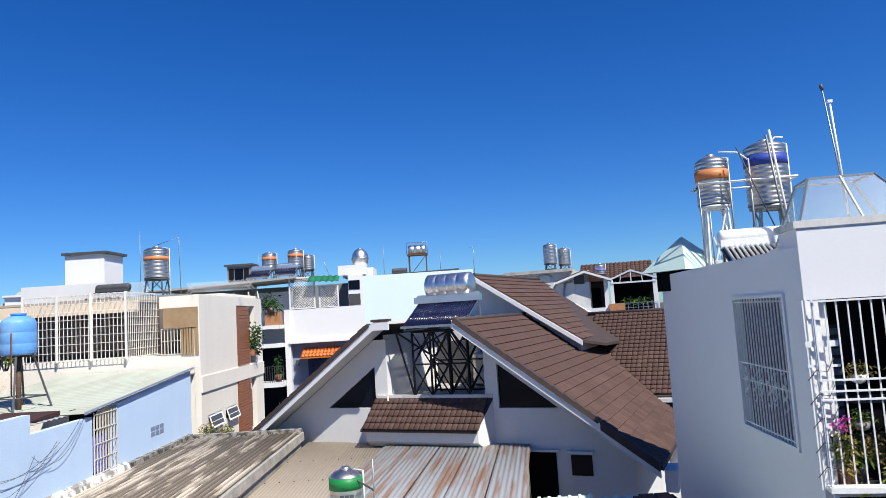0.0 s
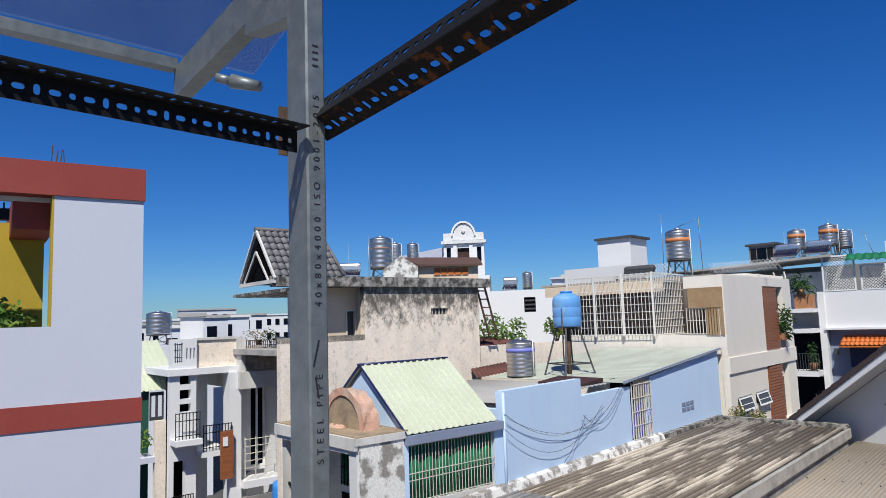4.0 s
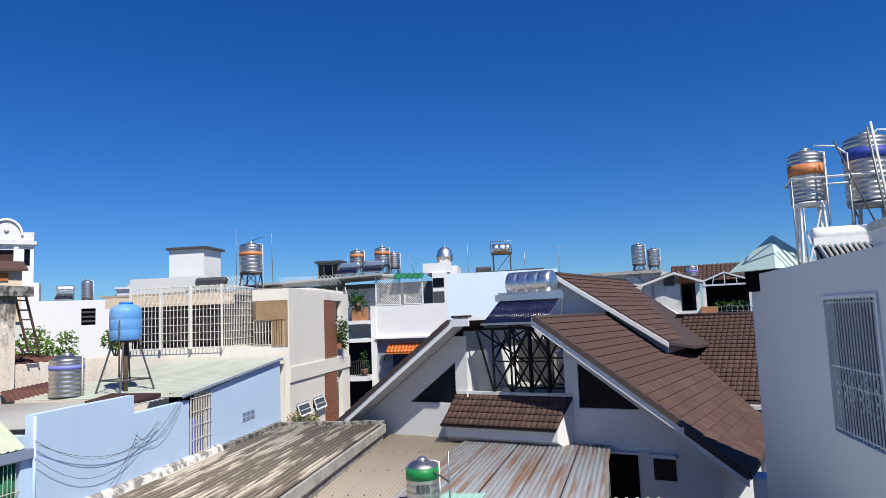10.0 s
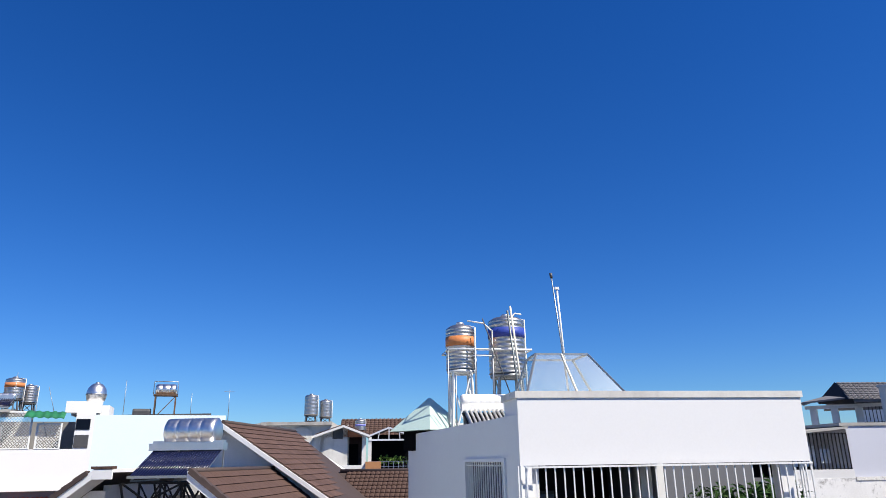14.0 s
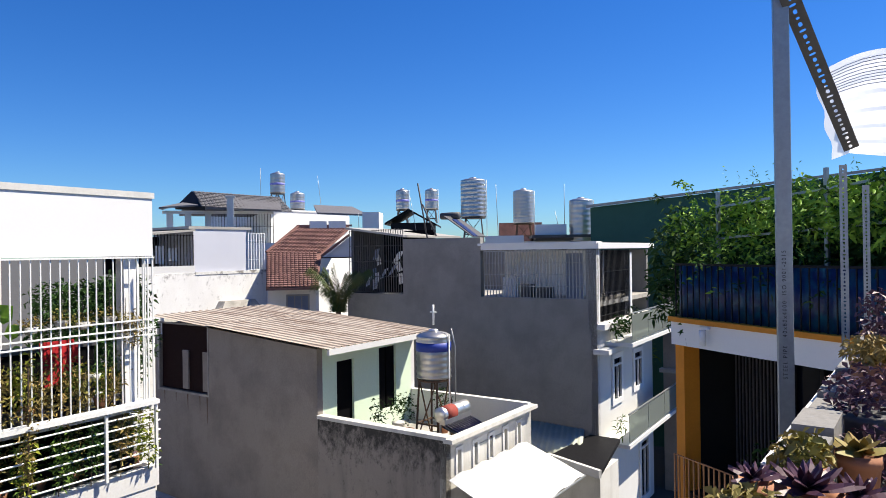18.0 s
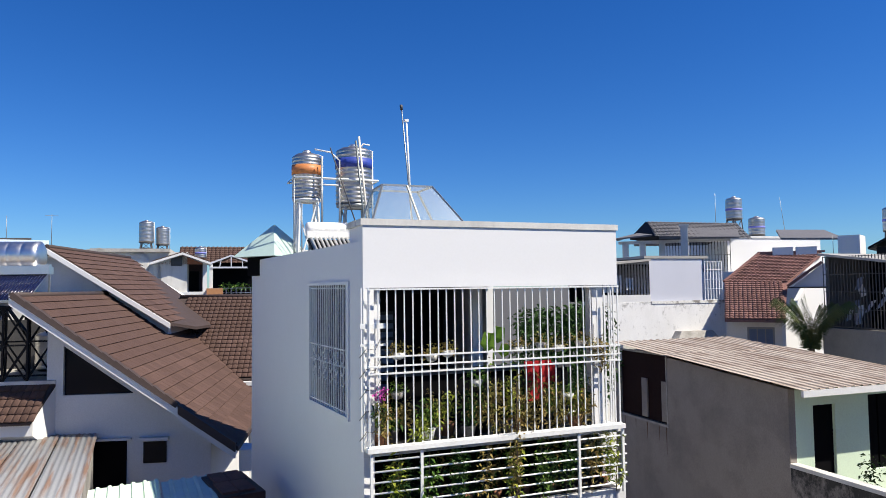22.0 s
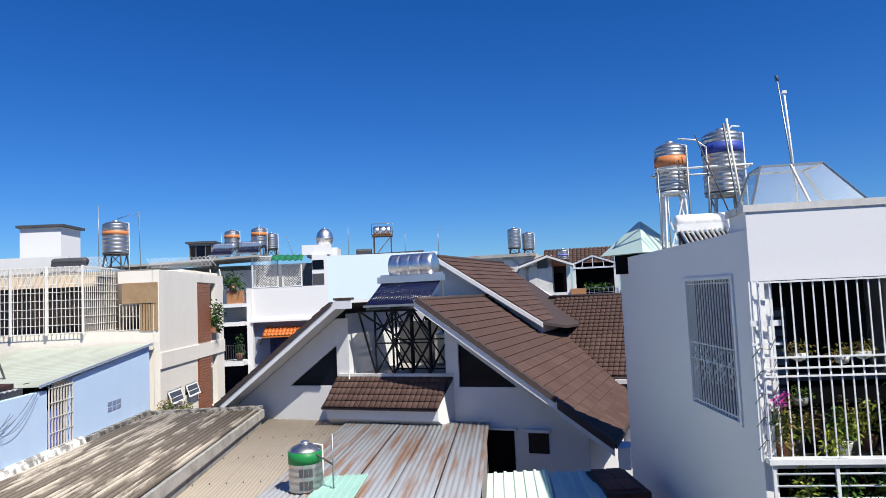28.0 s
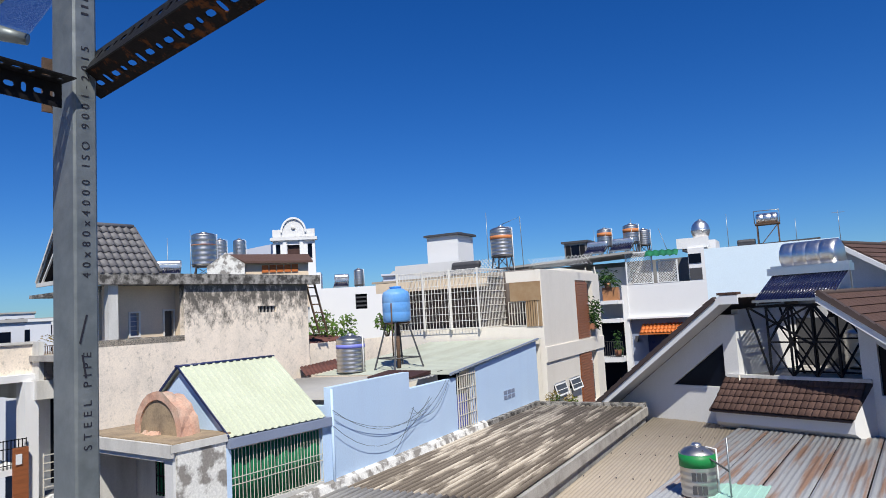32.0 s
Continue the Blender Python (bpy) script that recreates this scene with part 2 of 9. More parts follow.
# ---- materials ----
def surface(name, colour, rough=0.8, metal=0.0, other=None, amount=0.5, scale=1.2, grain=0.12, bump=0.15, streak=0.0, streak_colour=None,
            piece=0.0, bump_scale=60.0, spec=0.35, stretch=(1, 1, 1), low=0.42, high=0.68, crust=None, groove=None, blot=None, turn=0.0):
    """A weathered surface: patches of a second colour, fine grain, optional vertical streaks and piece-to-piece change."""
    m = bpy.data.materials.new(name)
    m.use_nodes = True
    n, l = m.node_tree.nodes, m.node_tree.links
    b = n["Principled BSDF"]
    b.inputs["Roughness"].default_value, b.inputs["Metallic"].default_value = rough, metal
    b.inputs["Specular IOR Level"].default_value = spec
    g = n.new("ShaderNodeNewGeometry")
    mp = n.new("ShaderNodeMapping")
    mp.vector_type = "TEXTURE"
    mp.inputs["Scale"].default_value = [1 / q for q in stretch]
    mp.inputs["Rotation"].default_value = (0, 0, radians(turn))
    l.new(g.outputs["Position"], mp.inputs["Vector"])

    def noise_at(s, detail=6.0, vec=mp, rough_=0.6):
        t = n.new("ShaderNodeTexNoise")
        t.inputs["Scale"].default_value, t.inputs["Detail"].default_value, t.inputs["Roughness"].default_value = s, detail, rough_
        l.new(vec.outputs[0], t.inputs["Vector"])
        return t.outputs["Fac"]

    def mix(fac, a, c, mode="MIX"):
        x = n.new("ShaderNodeMix")
        x.data_type, x.blend_type = "RGBA", mode
        for k, val in ((0, fac), (6, a), (7, c)):
            if isinstance(val, bpy.types.NodeSocket):
                l.new(val, x.inputs[k])
            else:
                x.inputs[k].default_value = val if k == 0 else (*val[:3], 1)
        return x.outputs[2]

    def ramp(fac, a, c, top=1.0):
        r = n.new("ShaderNodeMapRange")
        r.inputs["From Min"].default_value, r.inputs["From Max"].default_value, r.inputs["To Max"].default_value = a, c, top
        l.new(fac, r.inputs["Value"])
        return r.outputs["Result"]

    other = other or tuple(c * 0.72 for c in colour)
    col = mix(ramp(noise_at(scale), low, high, amount), colour, other)
    if streak:
        ms = n.new("ShaderNodeMapping")
        ms.inputs["Scale"].default_value = (1.7, 1.7, 0.28)
        l.new(g.outputs["Position"], ms.inputs["Vector"])
        col = mix(ramp(noise_at(1.3, 5.0, ms, 0.58), 0.48, 0.74, streak), col, streak_colour or (0.12, 0.11, 0.10))
    if crust:
        sp = n.new("ShaderNodeSeparateXYZ")
        l.new(g.outputs["Position"], sp.inputs[0])
        up_ = ramp(sp.outputs["Z"], crust[0], crust[1], 0.42)
        ad = n.new("ShaderNodeMath")
        l.new(up_, ad.inputs[0])
        l.new(noise_at(4.6, 12.0, g_map(n, l, g), 0.78), ad.inputs[1])
        col = mix(ramp(ad.outputs[0], 0.56, 0.74, 0.92), col, crust[2])
    if blot:
        col = mix(ramp(noise_at(blot[0], 10.0, mp, 0.72), blot[1], blot[2], blot[3]), col, blot[4])
    # Troughs darkened by height: dirt and groove shade put into the colour together.
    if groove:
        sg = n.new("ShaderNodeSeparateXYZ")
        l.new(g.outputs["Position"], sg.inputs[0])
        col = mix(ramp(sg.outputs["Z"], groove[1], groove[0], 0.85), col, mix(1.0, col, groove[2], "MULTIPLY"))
    fine = noise_at(28.0, 4.0)
    col = mix(grain, col, mix(1.0, col, ramp_grey(n, l, fine), "MULTIPLY"))
    if piece:
        oi = n.new("ShaderNodeObjectInfo")
        r = n.new("ShaderNodeMapRange")
        r.inputs["To Min"].default_value, r.inputs["To Max"].default_value = 1 - piece, 1 + piece
        l.new(oi.outputs["Random"], r.inputs["Value"])
        v = n.new("ShaderNodeVectorMath")
        v.operation = "SCALE"
        l.new(col, v.inputs[0])
        l.new(r.outputs["Result"], v.inputs["Scale"])
        col = v.outputs[0]
    l.new(col, b.inputs["Base Color"])
    rr = n.new("ShaderNodeMapRange")
    rr.inputs["To Min"].default_value, rr.inputs["To Max"].default_value = max(0.03, rough - 0.12), min(1, rough + 0.12)
    l.new(noise_at(scale * 4), rr.inputs["Value"])
    l.new(rr.outputs["Result"], b.inputs["Roughness"])
    if bump:
        bp = n.new("ShaderNodeBump")
        bp.inputs["Strength"].default_value, bp.inputs["Distance"].default_value = bump, 0.01
        l.new(noise_at(bump_scale, 3.0), bp.inputs["Height"])
        l.new(bp.outputs["Normal"], b.inputs["Normal"])
    return m


def g_map(n, l, g):
    ms = n.new("ShaderNodeMapping")
    ms.inputs["Scale"].default_value = (1.0, 1.0, 0.7)
    l.new(g.outputs["Position"], ms.inputs["Vector"])
    return ms


def ramp_grey(n, l, fac):
    r = n.new("ShaderNodeMapRange")
    r.inputs["From Min"].default_value, r.inputs["From Max"].default_value = 0.3, 0.7
    r.inputs["To Min"].default_value, r.inputs["To Max"].default_value = 0.35, 1.25
    l.new(fac, r.inputs["Value"])
    return r.outputs["Result"]


def clear(name, colour=(0.9, 0.95, 0.97), rough=0.05, part_clear=0.7):
    """Thin glass or film: part mirror gloss, part see-through."""
    m = bpy.data.materials.new(name)
    m.use_nodes = True
    n, l = m.node_tree.nodes, m.node_tree.links
    n.remove(n["Principled BSDF"])
    t, g, x, f = (n.new("ShaderNodeBsdf" + k) if k[0] != "*" else n.new(k[1:]) for k in ("Transparent", "Principled", "*ShaderNodeMixShader", "*ShaderNodeFresnel"))
    t.inputs["Color"].default_value = (*colour, 1)
    g.inputs["Base Color"].default_value, g.inputs["Roughness"].default_value = (*(c * 0.8 for c in colour), 1), rough
    x.inputs[0].default_value = 1 - part_clear
    n.remove(f)
    l.new(t.outputs[0], x.inputs[1])
    l.new(g.outputs[0], x.inputs[2])
    l.new(x.outputs[0], n["Material Output"].inputs["Surface"])
    return m


WHITE = surface("white_paint", (0.66, 0.66, 0.655), 0.75, amount=0.35, other=(0.60, 0.60, 0.585), scale=0.7, streak=0.10, streak_colour=(0.45, 0.44, 0.42))
WHITE_CLEAN = surface("fresh_white_paint", (0.72, 0.72, 0.72), 0.7, amount=0.25, other=(0.66, 0.665, 0.67), scale=0.5, grain=0.03, bump=0.04)
WHITE_OLD = surface("old_white_paint", (0.64, 0.63, 0.60), 0.85, amount=0.6, other=(0.52, 0.50, 0.46), scale=0.9, streak=0.35, streak_colour=(0.16, 0.15, 0.14))
CREAM = surface("cream_paint", (0.77, 0.72, 0.64), 0.8, amount=0.4, other=(0.71, 0.66, 0.57), scale=0.6, streak=0.12, streak_colour=(0.45, 0.40, 0.33))
BEIGE = surface("beige_paint", (0.70, 0.57, 0.42), 0.8, amount=0.4, scale=0.8)
BLUE_WALL = surface("pale_blue_paint", (0.50, 0.65, 0.84), 0.85, amount=0.5, other=(0.55, 0.69, 0.86), scale=0.9, streak=0.12, streak_colour=(0.42, 0.48, 0.66))
PALE_BLUE = surface("ice_blue_paint", (0.66, 0.78, 0.86), 0.8, amount=0.3, other=(0.72, 0.82, 0.88), scale=0.4)
GREY_BLUE = surface("grey_blue_paint", (0.22, 0.26, 0.36), 0.8, amount=0.3)
GREY_WALL = surface("grey_render", (0.245, 0.238, 0.228), 0.9, amount=0.9, other=(0.18, 0.174, 0.167), scale=0.8, grain=0.25, streak=0.15, streak_colour=(0.2, 0.2, 0.2))
GREY_BROWN = surface("grey_brown_render", (0.285, 0.252, 0.226), 0.9, amount=0.9, other=(0.205, 0.18, 0.164), scale=0.9, grain=0.25, streak=0.12, streak_colour=(0.22, 0.19, 0.17))
GREY_DRIP = surface("mould_dripping_render", (0.27, 0.243, 0.222), 0.92, amount=0.5, other=(0.20, 0.18, 0.168), scale=0.5, streak=0.5, streak_colour=(0.08, 0.075, 0.07), crust=(3.9, 5.9, (0.03, 0.03, 0.028)))
MINT = surface("mint_paint", (0.62, 0.76, 0.60), 0.8, amount=0.3, other=(0.58, 0.71, 0.56))
RED_PAINT = surface("dark_red_paint", (0.26, 0.045, 0.035), 0.75, amount=0.4, other=(0.31, 0.07, 0.05))
LILAC_WHITE = surface("bluish_white_paint", (0.53, 0.55, 0.62), 0.8, amount=0.3, other=(0.48, 0.50, 0.57), scale=0.5, grain=0.03, bump=0.05)
YELLOW = surface("ochre_yellow_paint", (0.42, 0.30, 0.03), 0.8, amount=0.3)
ORANGE = surface("orange_paint", (0.60, 0.22, 0.02), 0.75, amount=0.3)
STAINED = surface("mould_stained_render", (0.88, 0.765, 0.635), 0.92, amount=0.6, other=(0.66, 0.59, 0.51), scale=1.3, streak=0.25, streak_colour=(0.34, 0.31, 0.28), grain=0.2, low=0.45, high=0.7, crust=(9.0, 11.3, (0.06, 0.056, 0.05)), blot=(11.0, 0.52, 0.70, 0.36, (0.30, 0.28, 0.25)))
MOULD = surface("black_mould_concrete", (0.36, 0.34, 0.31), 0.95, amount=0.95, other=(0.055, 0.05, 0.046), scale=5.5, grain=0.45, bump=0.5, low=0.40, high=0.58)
CONCRETE = surface("weathered_concrete", (0.42, 0.40, 0.37), 0.92, amount=0.7, other=(0.20, 0.19, 0.17), scale=1.6, grain=0.3, bump=0.4)
PEEL = surface("peeling_whitewash", (0.75, 0.74, 0.70), 0.92, amount=0.9, other=(0.22, 0.20, 0.18), scale=2.6, grain=0.35, bump=0.6, low=0.47, high=0.56)
FLAKING = surface("flaking_whitewash", (0.80, 0.795, 0.78), 0.9, amount=0.4, other=(0.68, 0.67, 0.65), scale=0.8, streak=0.12, streak_colour=(0.4, 0.39, 0.37), crust=(8.35, 9.9, (0.13, 0.125, 0.115)), blot=(3.5, 0.66, 0.72, 0.4, (0.36, 0.35, 0.33)))
BROWN_TILE = surface("brown_roof_tile", (0.100, 0.060, 0.049), 0.76, spec=0.18, amount=0.6, other=(0.078, 0.046, 0.036), scale=2.5, grain=0.3, piece=0.16, bump=0.35)
GREY_TILE = surface("grey_roof_tile", (0.15, 0.145, 0.15), 0.55, amount=0.5, other=(0.11, 0.105, 0.11), scale=2.5, piece=0.12, bump=0.3)
RED_TILE = surface("red_brown_roof_tile", (0.27, 0.135, 0.115), 0.8, amount=0.8, other=(0.16, 0.08, 0.068), scale=2.4, piece=0.18, bump=0.3, blot=(5.0, 0.58, 0.68, 0.5, (0.08, 0.06, 0.055)))
ORANGE_TILE = surface("orange_roof_tile", (0.55, 0.15, 0.03), 0.6, amount=0.5, piece=0.12)
DARK_TILE = surface("dark_ridge_tile", (0.06, 0.042, 0.038), 0.7, amount=0.5)
# Both sheets darken towards their troughs, dirt and shade in one colour.
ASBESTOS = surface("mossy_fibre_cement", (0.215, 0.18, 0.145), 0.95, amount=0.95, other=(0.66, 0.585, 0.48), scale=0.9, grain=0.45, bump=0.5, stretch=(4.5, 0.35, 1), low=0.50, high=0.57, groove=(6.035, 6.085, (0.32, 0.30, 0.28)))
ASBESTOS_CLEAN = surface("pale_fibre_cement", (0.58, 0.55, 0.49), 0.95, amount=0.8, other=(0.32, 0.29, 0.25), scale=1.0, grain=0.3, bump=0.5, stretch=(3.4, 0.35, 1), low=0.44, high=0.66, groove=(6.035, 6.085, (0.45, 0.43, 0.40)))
BEIGE_SHEET = surface("beige_roof_sheet", (0.42, 0.355, 0.275), 0.7, amount=0.45, other=(0.35, 0.29, 0.22), scale=0.8)
TIN = surface("rusting_galvanised_sheet", (0.44, 0.45, 0.46), 0.55, metal=0.25, amount=0.85, other=(0.34, 0.18, 0.10), scale=0.9, grain=0.25, stretch=(5.5, 0.3, 1), low=0.49, high=0.62, turn=-7.5)
TIN_GREEN = surface("mint_roof_sheet", (0.34, 0.56, 0.48), 0.6, amount=0.3)
LIME_SHEET = surface("pale_lime_roof_sheet", (0.54, 0.575, 0.44), 0.6, amount=0.6, other=(0.46, 0.49, 0.36), scale=0.9, grain=0.2)
PALE_TEAL = surface("pale_teal_sheet", (0.46, 0.60, 0.55), 0.6, amount=0.5, other=(0.36, 0.48, 0.45), scale=1.4)
CREAM_SHEET = surface("pale_green_roof_sheet", (0.43, 0.46, 0.385), 0.65, amount=0.8, other=(0.36, 0.37, 0.30), scale=0.9, stretch=(1.6, 0.5, 1), low=0.44, high=0.64)
GREY_SHEET = surface("grey_roof_sheet", (0.36, 0.35, 0.33), 0.75, amount=0.4, scale=0.8)
BROWN_SHEET = surface("brown_dusty_roof_sheet", (0.48, 0.41, 0.345), 0.88, amount=0.85, other=(0.27, 0.20, 0.155), scale=1.0, stretch=(2.2, 0.5, 1), grain=0.35, low=0.45, high=0.62, turn=12.6)
STEEL = surface("stainless_steel", (0.54, 0.52, 0.49), 0.40, metal=1.0, amount=0.4, other=(0.42, 0.42, 0.42), scale=3.0, bump=0.05, grain=0.1)
STEEL_BRIGHT = surface("polished_steel", (0.82, 0.80, 0.77), 0.36, metal=1.0, amount=0.3, scale=2.0, bump=0.02, grain=0.05)
GALV = surface("galvanised_steel", (0.33, 0.355, 0.37), 0.45, metal=0.7, amount=0.5, other=(0.33, 0.35, 0.36), scale=9.0, grain=0.2, bump=0.08)
GALV_DULL = surface("dull_galvanised_steel", (0.20, 0.225, 0.23), 0.5, metal=0.6, amount=0.6, other=(0.28, 0.30, 0.30), scale=7.0, grain=0.25, bump=0.08)
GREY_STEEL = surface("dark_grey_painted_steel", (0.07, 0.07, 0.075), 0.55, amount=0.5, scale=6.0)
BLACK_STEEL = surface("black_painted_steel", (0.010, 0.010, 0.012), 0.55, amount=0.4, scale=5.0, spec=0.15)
RUSTING = surface("rusting_black_steel", (0.012, 0.010, 0.010), 0.75, amount=0.9, other=(0.11, 0.038, 0.011), scale=34.0, grain=0.35, low=0.55, high=0.62, spec=0.1)
RUST = surface("rusty_steel", (0.13, 0.075, 0.045), 0.8, amount=0.8, other=(0.05, 0.04, 0.035), scale=8.0, grain=0.4)
WHITE_STEEL = surface("white_painted_steel", (0.78, 0.79, 0.78), 0.45, amount=0.3, scale=3.0)
CREAM_STEEL = surface("cream_painted_steel", (0.66, 0.62, 0.54), 0.6, amount=0.4, scale=3.0)
IVORY_STEEL = surface("ivory_painted_steel", (0.76, 0.74, 0.69), 0.55, amount=0.4, scale=3.0)
TUBE_GLASS = surface("navy_vacuum_tube", (0.008, 0.011, 0.045), 0.18, amount=0.3, spec=0.35, grain=0.0, bump=0.0)
NAVY = surface("navy_panel", (0.02, 0.03, 0.10), 0.3, amount=0.3)
BLUE_PLASTIC = surface("blue_plastic", (0.035, 0.22, 0.62), 0.4, amount=0.6, other=(0.10, 0.34, 0.68), scale=1.5)
PALE_PLASTIC = surface("sun_bleached_blue_plastic", (0.12, 0.32, 0.66), 0.45, amount=0.7, other=(0.30, 0.50, 0.72), scale=1.6)
BAND_BLUE = surface("blue_label_band", (0.03, 0.06, 0.32), 0.5, amount=0.2)
BAND_LILAC = surface("lilac_label_band", (0.20, 0.22, 0.62), 0.5, amount=0.2)
BAND_ORANGE = surface("orange_label_band", (0.55, 0.20, 0.07), 0.5, amount=0.2)
BAND_GREEN = surface("green_label_band", (0.01, 0.20, 0.05), 0.5, amount=0.2)
WOOD = surface("varnished_wood", (0.29, 0.10, 0.04), 0.5, amount=0.6, other=(0.18, 0.06, 0.025), scale=2.5, stretch=(1, 1, 6))
WOOD_LIGHT = surface("light_wood", (0.42, 0.20, 0.09), 0.6, amount=0.5, scale=3.0)
RED_WOOD = surface("faded_red_sheet", (0.13, 0.05, 0.04), 0.85, amount=0.7, other=(0.07, 0.035, 0.03), scale=3.0)
DARK_WOOD = surface("dark_red_wood", (0.055, 0.024, 0.02), 0.7, amount=0.5, scale=4.0)
MAROON = surface("dark_maroon_board", (0.016, 0.006, 0.006), 0.7, amount=0.5, scale=4.0, spec=0.1)
SCREEN = surface("dim_brown_screen", (0.105, 0.085, 0.075), 0.85, amount=0.6, other=(0.065, 0.05, 0.044), scale=2.0)
# Near-black backing that stands for shade inside rooms, openings and gaps.
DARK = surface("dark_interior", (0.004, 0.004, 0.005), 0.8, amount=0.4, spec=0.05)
GLASS_DARK = surface("dark_window_glass", (0.004, 0.006, 0.013), 0.12, amount=0.2, spec=0.1, grain=0.0, bump=0.0)
WINDOW_SHADE = surface("dim_frosted_glass", (0.03, 0.037, 0.055), 0.35, amount=0.3, spec=0.3, grain=0.0, bump=0.0)
GREEN_CLOTH = surface("green_shade_cloth", (0.010, 0.16, 0.07), 0.8, amount=0.6, other=(0.005, 0.07, 0.035), scale=2.0)
GREEN_WALL = surface("dark_green_sheet", (0.022, 0.095, 0.07), 0.6, amount=0.3)
BLUE_TARP = surface("dark_blue_tarpaulin", (0.003, 0.015, 0.085), 0.35, amount=0.8, other=(0.006, 0.10, 0.16), scale=5.0, bump=0.5, bump_scale=4.0)
WHITE_TARP = surface("white_tarpaulin", (0.76, 0.77, 0.79), 0.6, amount=0.3, scale=1.0)
LEAF = surface("green_leaf", (0.07, 0.15, 0.025), 0.6, spec=0.15, amount=0.8, other=(0.17, 0.24, 0.04), scale=3.0, bump=0)
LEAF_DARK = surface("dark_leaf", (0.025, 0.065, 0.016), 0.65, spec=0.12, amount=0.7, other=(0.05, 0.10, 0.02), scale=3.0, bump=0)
LEAF_FERN = surface("bright_fern_leaf", (0.21, 0.36, 0.045), 0.6, spec=0.15, amount=0.8, other=(0.10, 0.23, 0.03), scale=4.0, bump=0)
LEAF_DRY = surface("yellowing_leaf", (0.30, 0.21, 0.06), 0.65, amount=0.8, other=(0.12, 0.13, 0.03), scale=5.0, bump=0)
LEAF_YELLOW = surface("yellow_green_leaf", (0.33, 0.36, 0.05), 0.6, amount=0.8, other=(0.14, 0.22, 0.03), scale=6.0, bump=0, spec=0.15)
LEAF_PALM = surface("palm_frond", (0.05, 0.085, 0.03), 0.65, amount=0.8, other=(0.13, 0.12, 0.05), scale=2.0, bump=0, spec=0.15)
LEAF_OLIVE = surface("olive_leaf", (0.22, 0.20, 0.04), 0.6, amount=0.8, other=(0.27, 0.15, 0.05), scale=5.0, bump=0)
LEAF_PURPLE = surface("purple_succulent_leaf", (0.075, 0.032, 0.055), 0.45, amount=0.6, other=(0.14, 0.07, 0.09), scale=6.0, bump=0)
FLOWER = surface("magenta_petal", (0.45, 0.05, 0.30), 0.6, amount=0.3)
RED_CLOTH = surface("red_cloth", (0.42, 0.012, 0.018), 0.85, amount=0.4)
BARK = surface("bark", (0.12, 0.085, 0.06), 0.9, amount=0.6, scale=5.0)
TERRACOTTA = surface("clay_pot", (0.36, 0.16, 0.09), 0.8, amount=0.4)
SKIN_PINK = surface("faded_pink_plaster", (0.62, 0.36, 0.26), 0.9, amount=0.7, other=(0.50, 0.42, 0.33), scale=2.5, streak=0.3, grain=0.3)
STONE = surface("stone_facing", (0.40, 0.34, 0.27), 0.9, amount=0.6, scale=4.0, piece=0.2)
GROUND = surface("dusty_street", (0.08, 0.078, 0.075), 0.95, amount=0.6, scale=0.3, grain=0.3)
BLIND = surface("faded_brown_blind", (0.30, 0.19, 0.10), 0.8, amount=0.6, other=(0.42, 0.32, 0.20), scale=1.5)
PLASTER_BROWN = surface("weathered_brown_plaster", (0.38, 0.29, 0.19), 0.92, amount=0.8, other=(0.22, 0.17, 0.12), scale=3.0, grain=0.35, bump=0.4)
# Distance haze is put into this pale, bluish wall colour.
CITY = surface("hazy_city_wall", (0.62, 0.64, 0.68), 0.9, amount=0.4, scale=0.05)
CABLE = surface("black_rubber", (0.01, 0.01, 0.012), 0.6)
INK = surface("black_ink", (0.02, 0.02, 0.03), 0.6)
PLASTIC_WHITE = surface("white_plastic", (0.75, 0.75, 0.74), 0.5, amount=0.2)
GLASS = clear("dusty_skylight_glass", (0.86, 0.90, 0.90), 0.3, 0.88)
GLASS_BLUE = clear("blue_tinted_roof_glass", (0.60, 0.74, 0.86), 0.10, 0.84)
GLASS_GREEN = clear("green_balustrade_glass", (0.42, 0.47, 0.44), 0.12, 0.5)
NET = clear("white_shade_net", (0.95, 0.95, 0.95), 0.9, 0.22)
nn, nl = NET.node_tree.nodes, NET.node_tree.links
thin, blend = nn.new("ShaderNodeBsdfTranslucent"), nn.new("ShaderNodeMixShader")
thin.inputs["Color"].default_value = (0.85, 0.86, 0.87, 1)
blend.inputs[0].default_value = 0.6
nl.new(nn["Principled BSDF"].outputs[0], blend.inputs[1])
nl.new(thin.outputs[0], blend.inputs[2])
nl.new(blend.outputs[0], nn["Mix Shader"].inputs[2])


# ---- ground ----
g = Geo()
g.face([(-3000, -3000, 0), (3000, -3000, 0), (3000, 3000, 0), (-3000, 3000, 0)])
solo("ground", g, GROUND, Matrix(), "dusty grey street level between the houses", "ground", kind="structure")


# ---- kinds of rooftop things ----
def rings(r, h, n_rings, dome=0.14, foot=0.06):
    """Profile of a ribbed upright tank with a domed lid."""
    prof = [(0.02, 0.0), (r * 0.72, 0.0), (r * 0.97, foot)]
    z0, z1 = foot, h - dome
    for i in range(n_rings * 4 + 1):
        z = z0 + (z1 - z0) * i / (n_rings * 4)
        prof.append((r * (1.0 if i % 4 in (0, 1) else 0.972), z))
    prof += [(r * 0.93, h - dome * 0.75), (r * 0.72, h - dome * 0.35), (r * 0.36, h - dome * 0.1), (r * 0.30, h), (0.02, h)]
    return prof


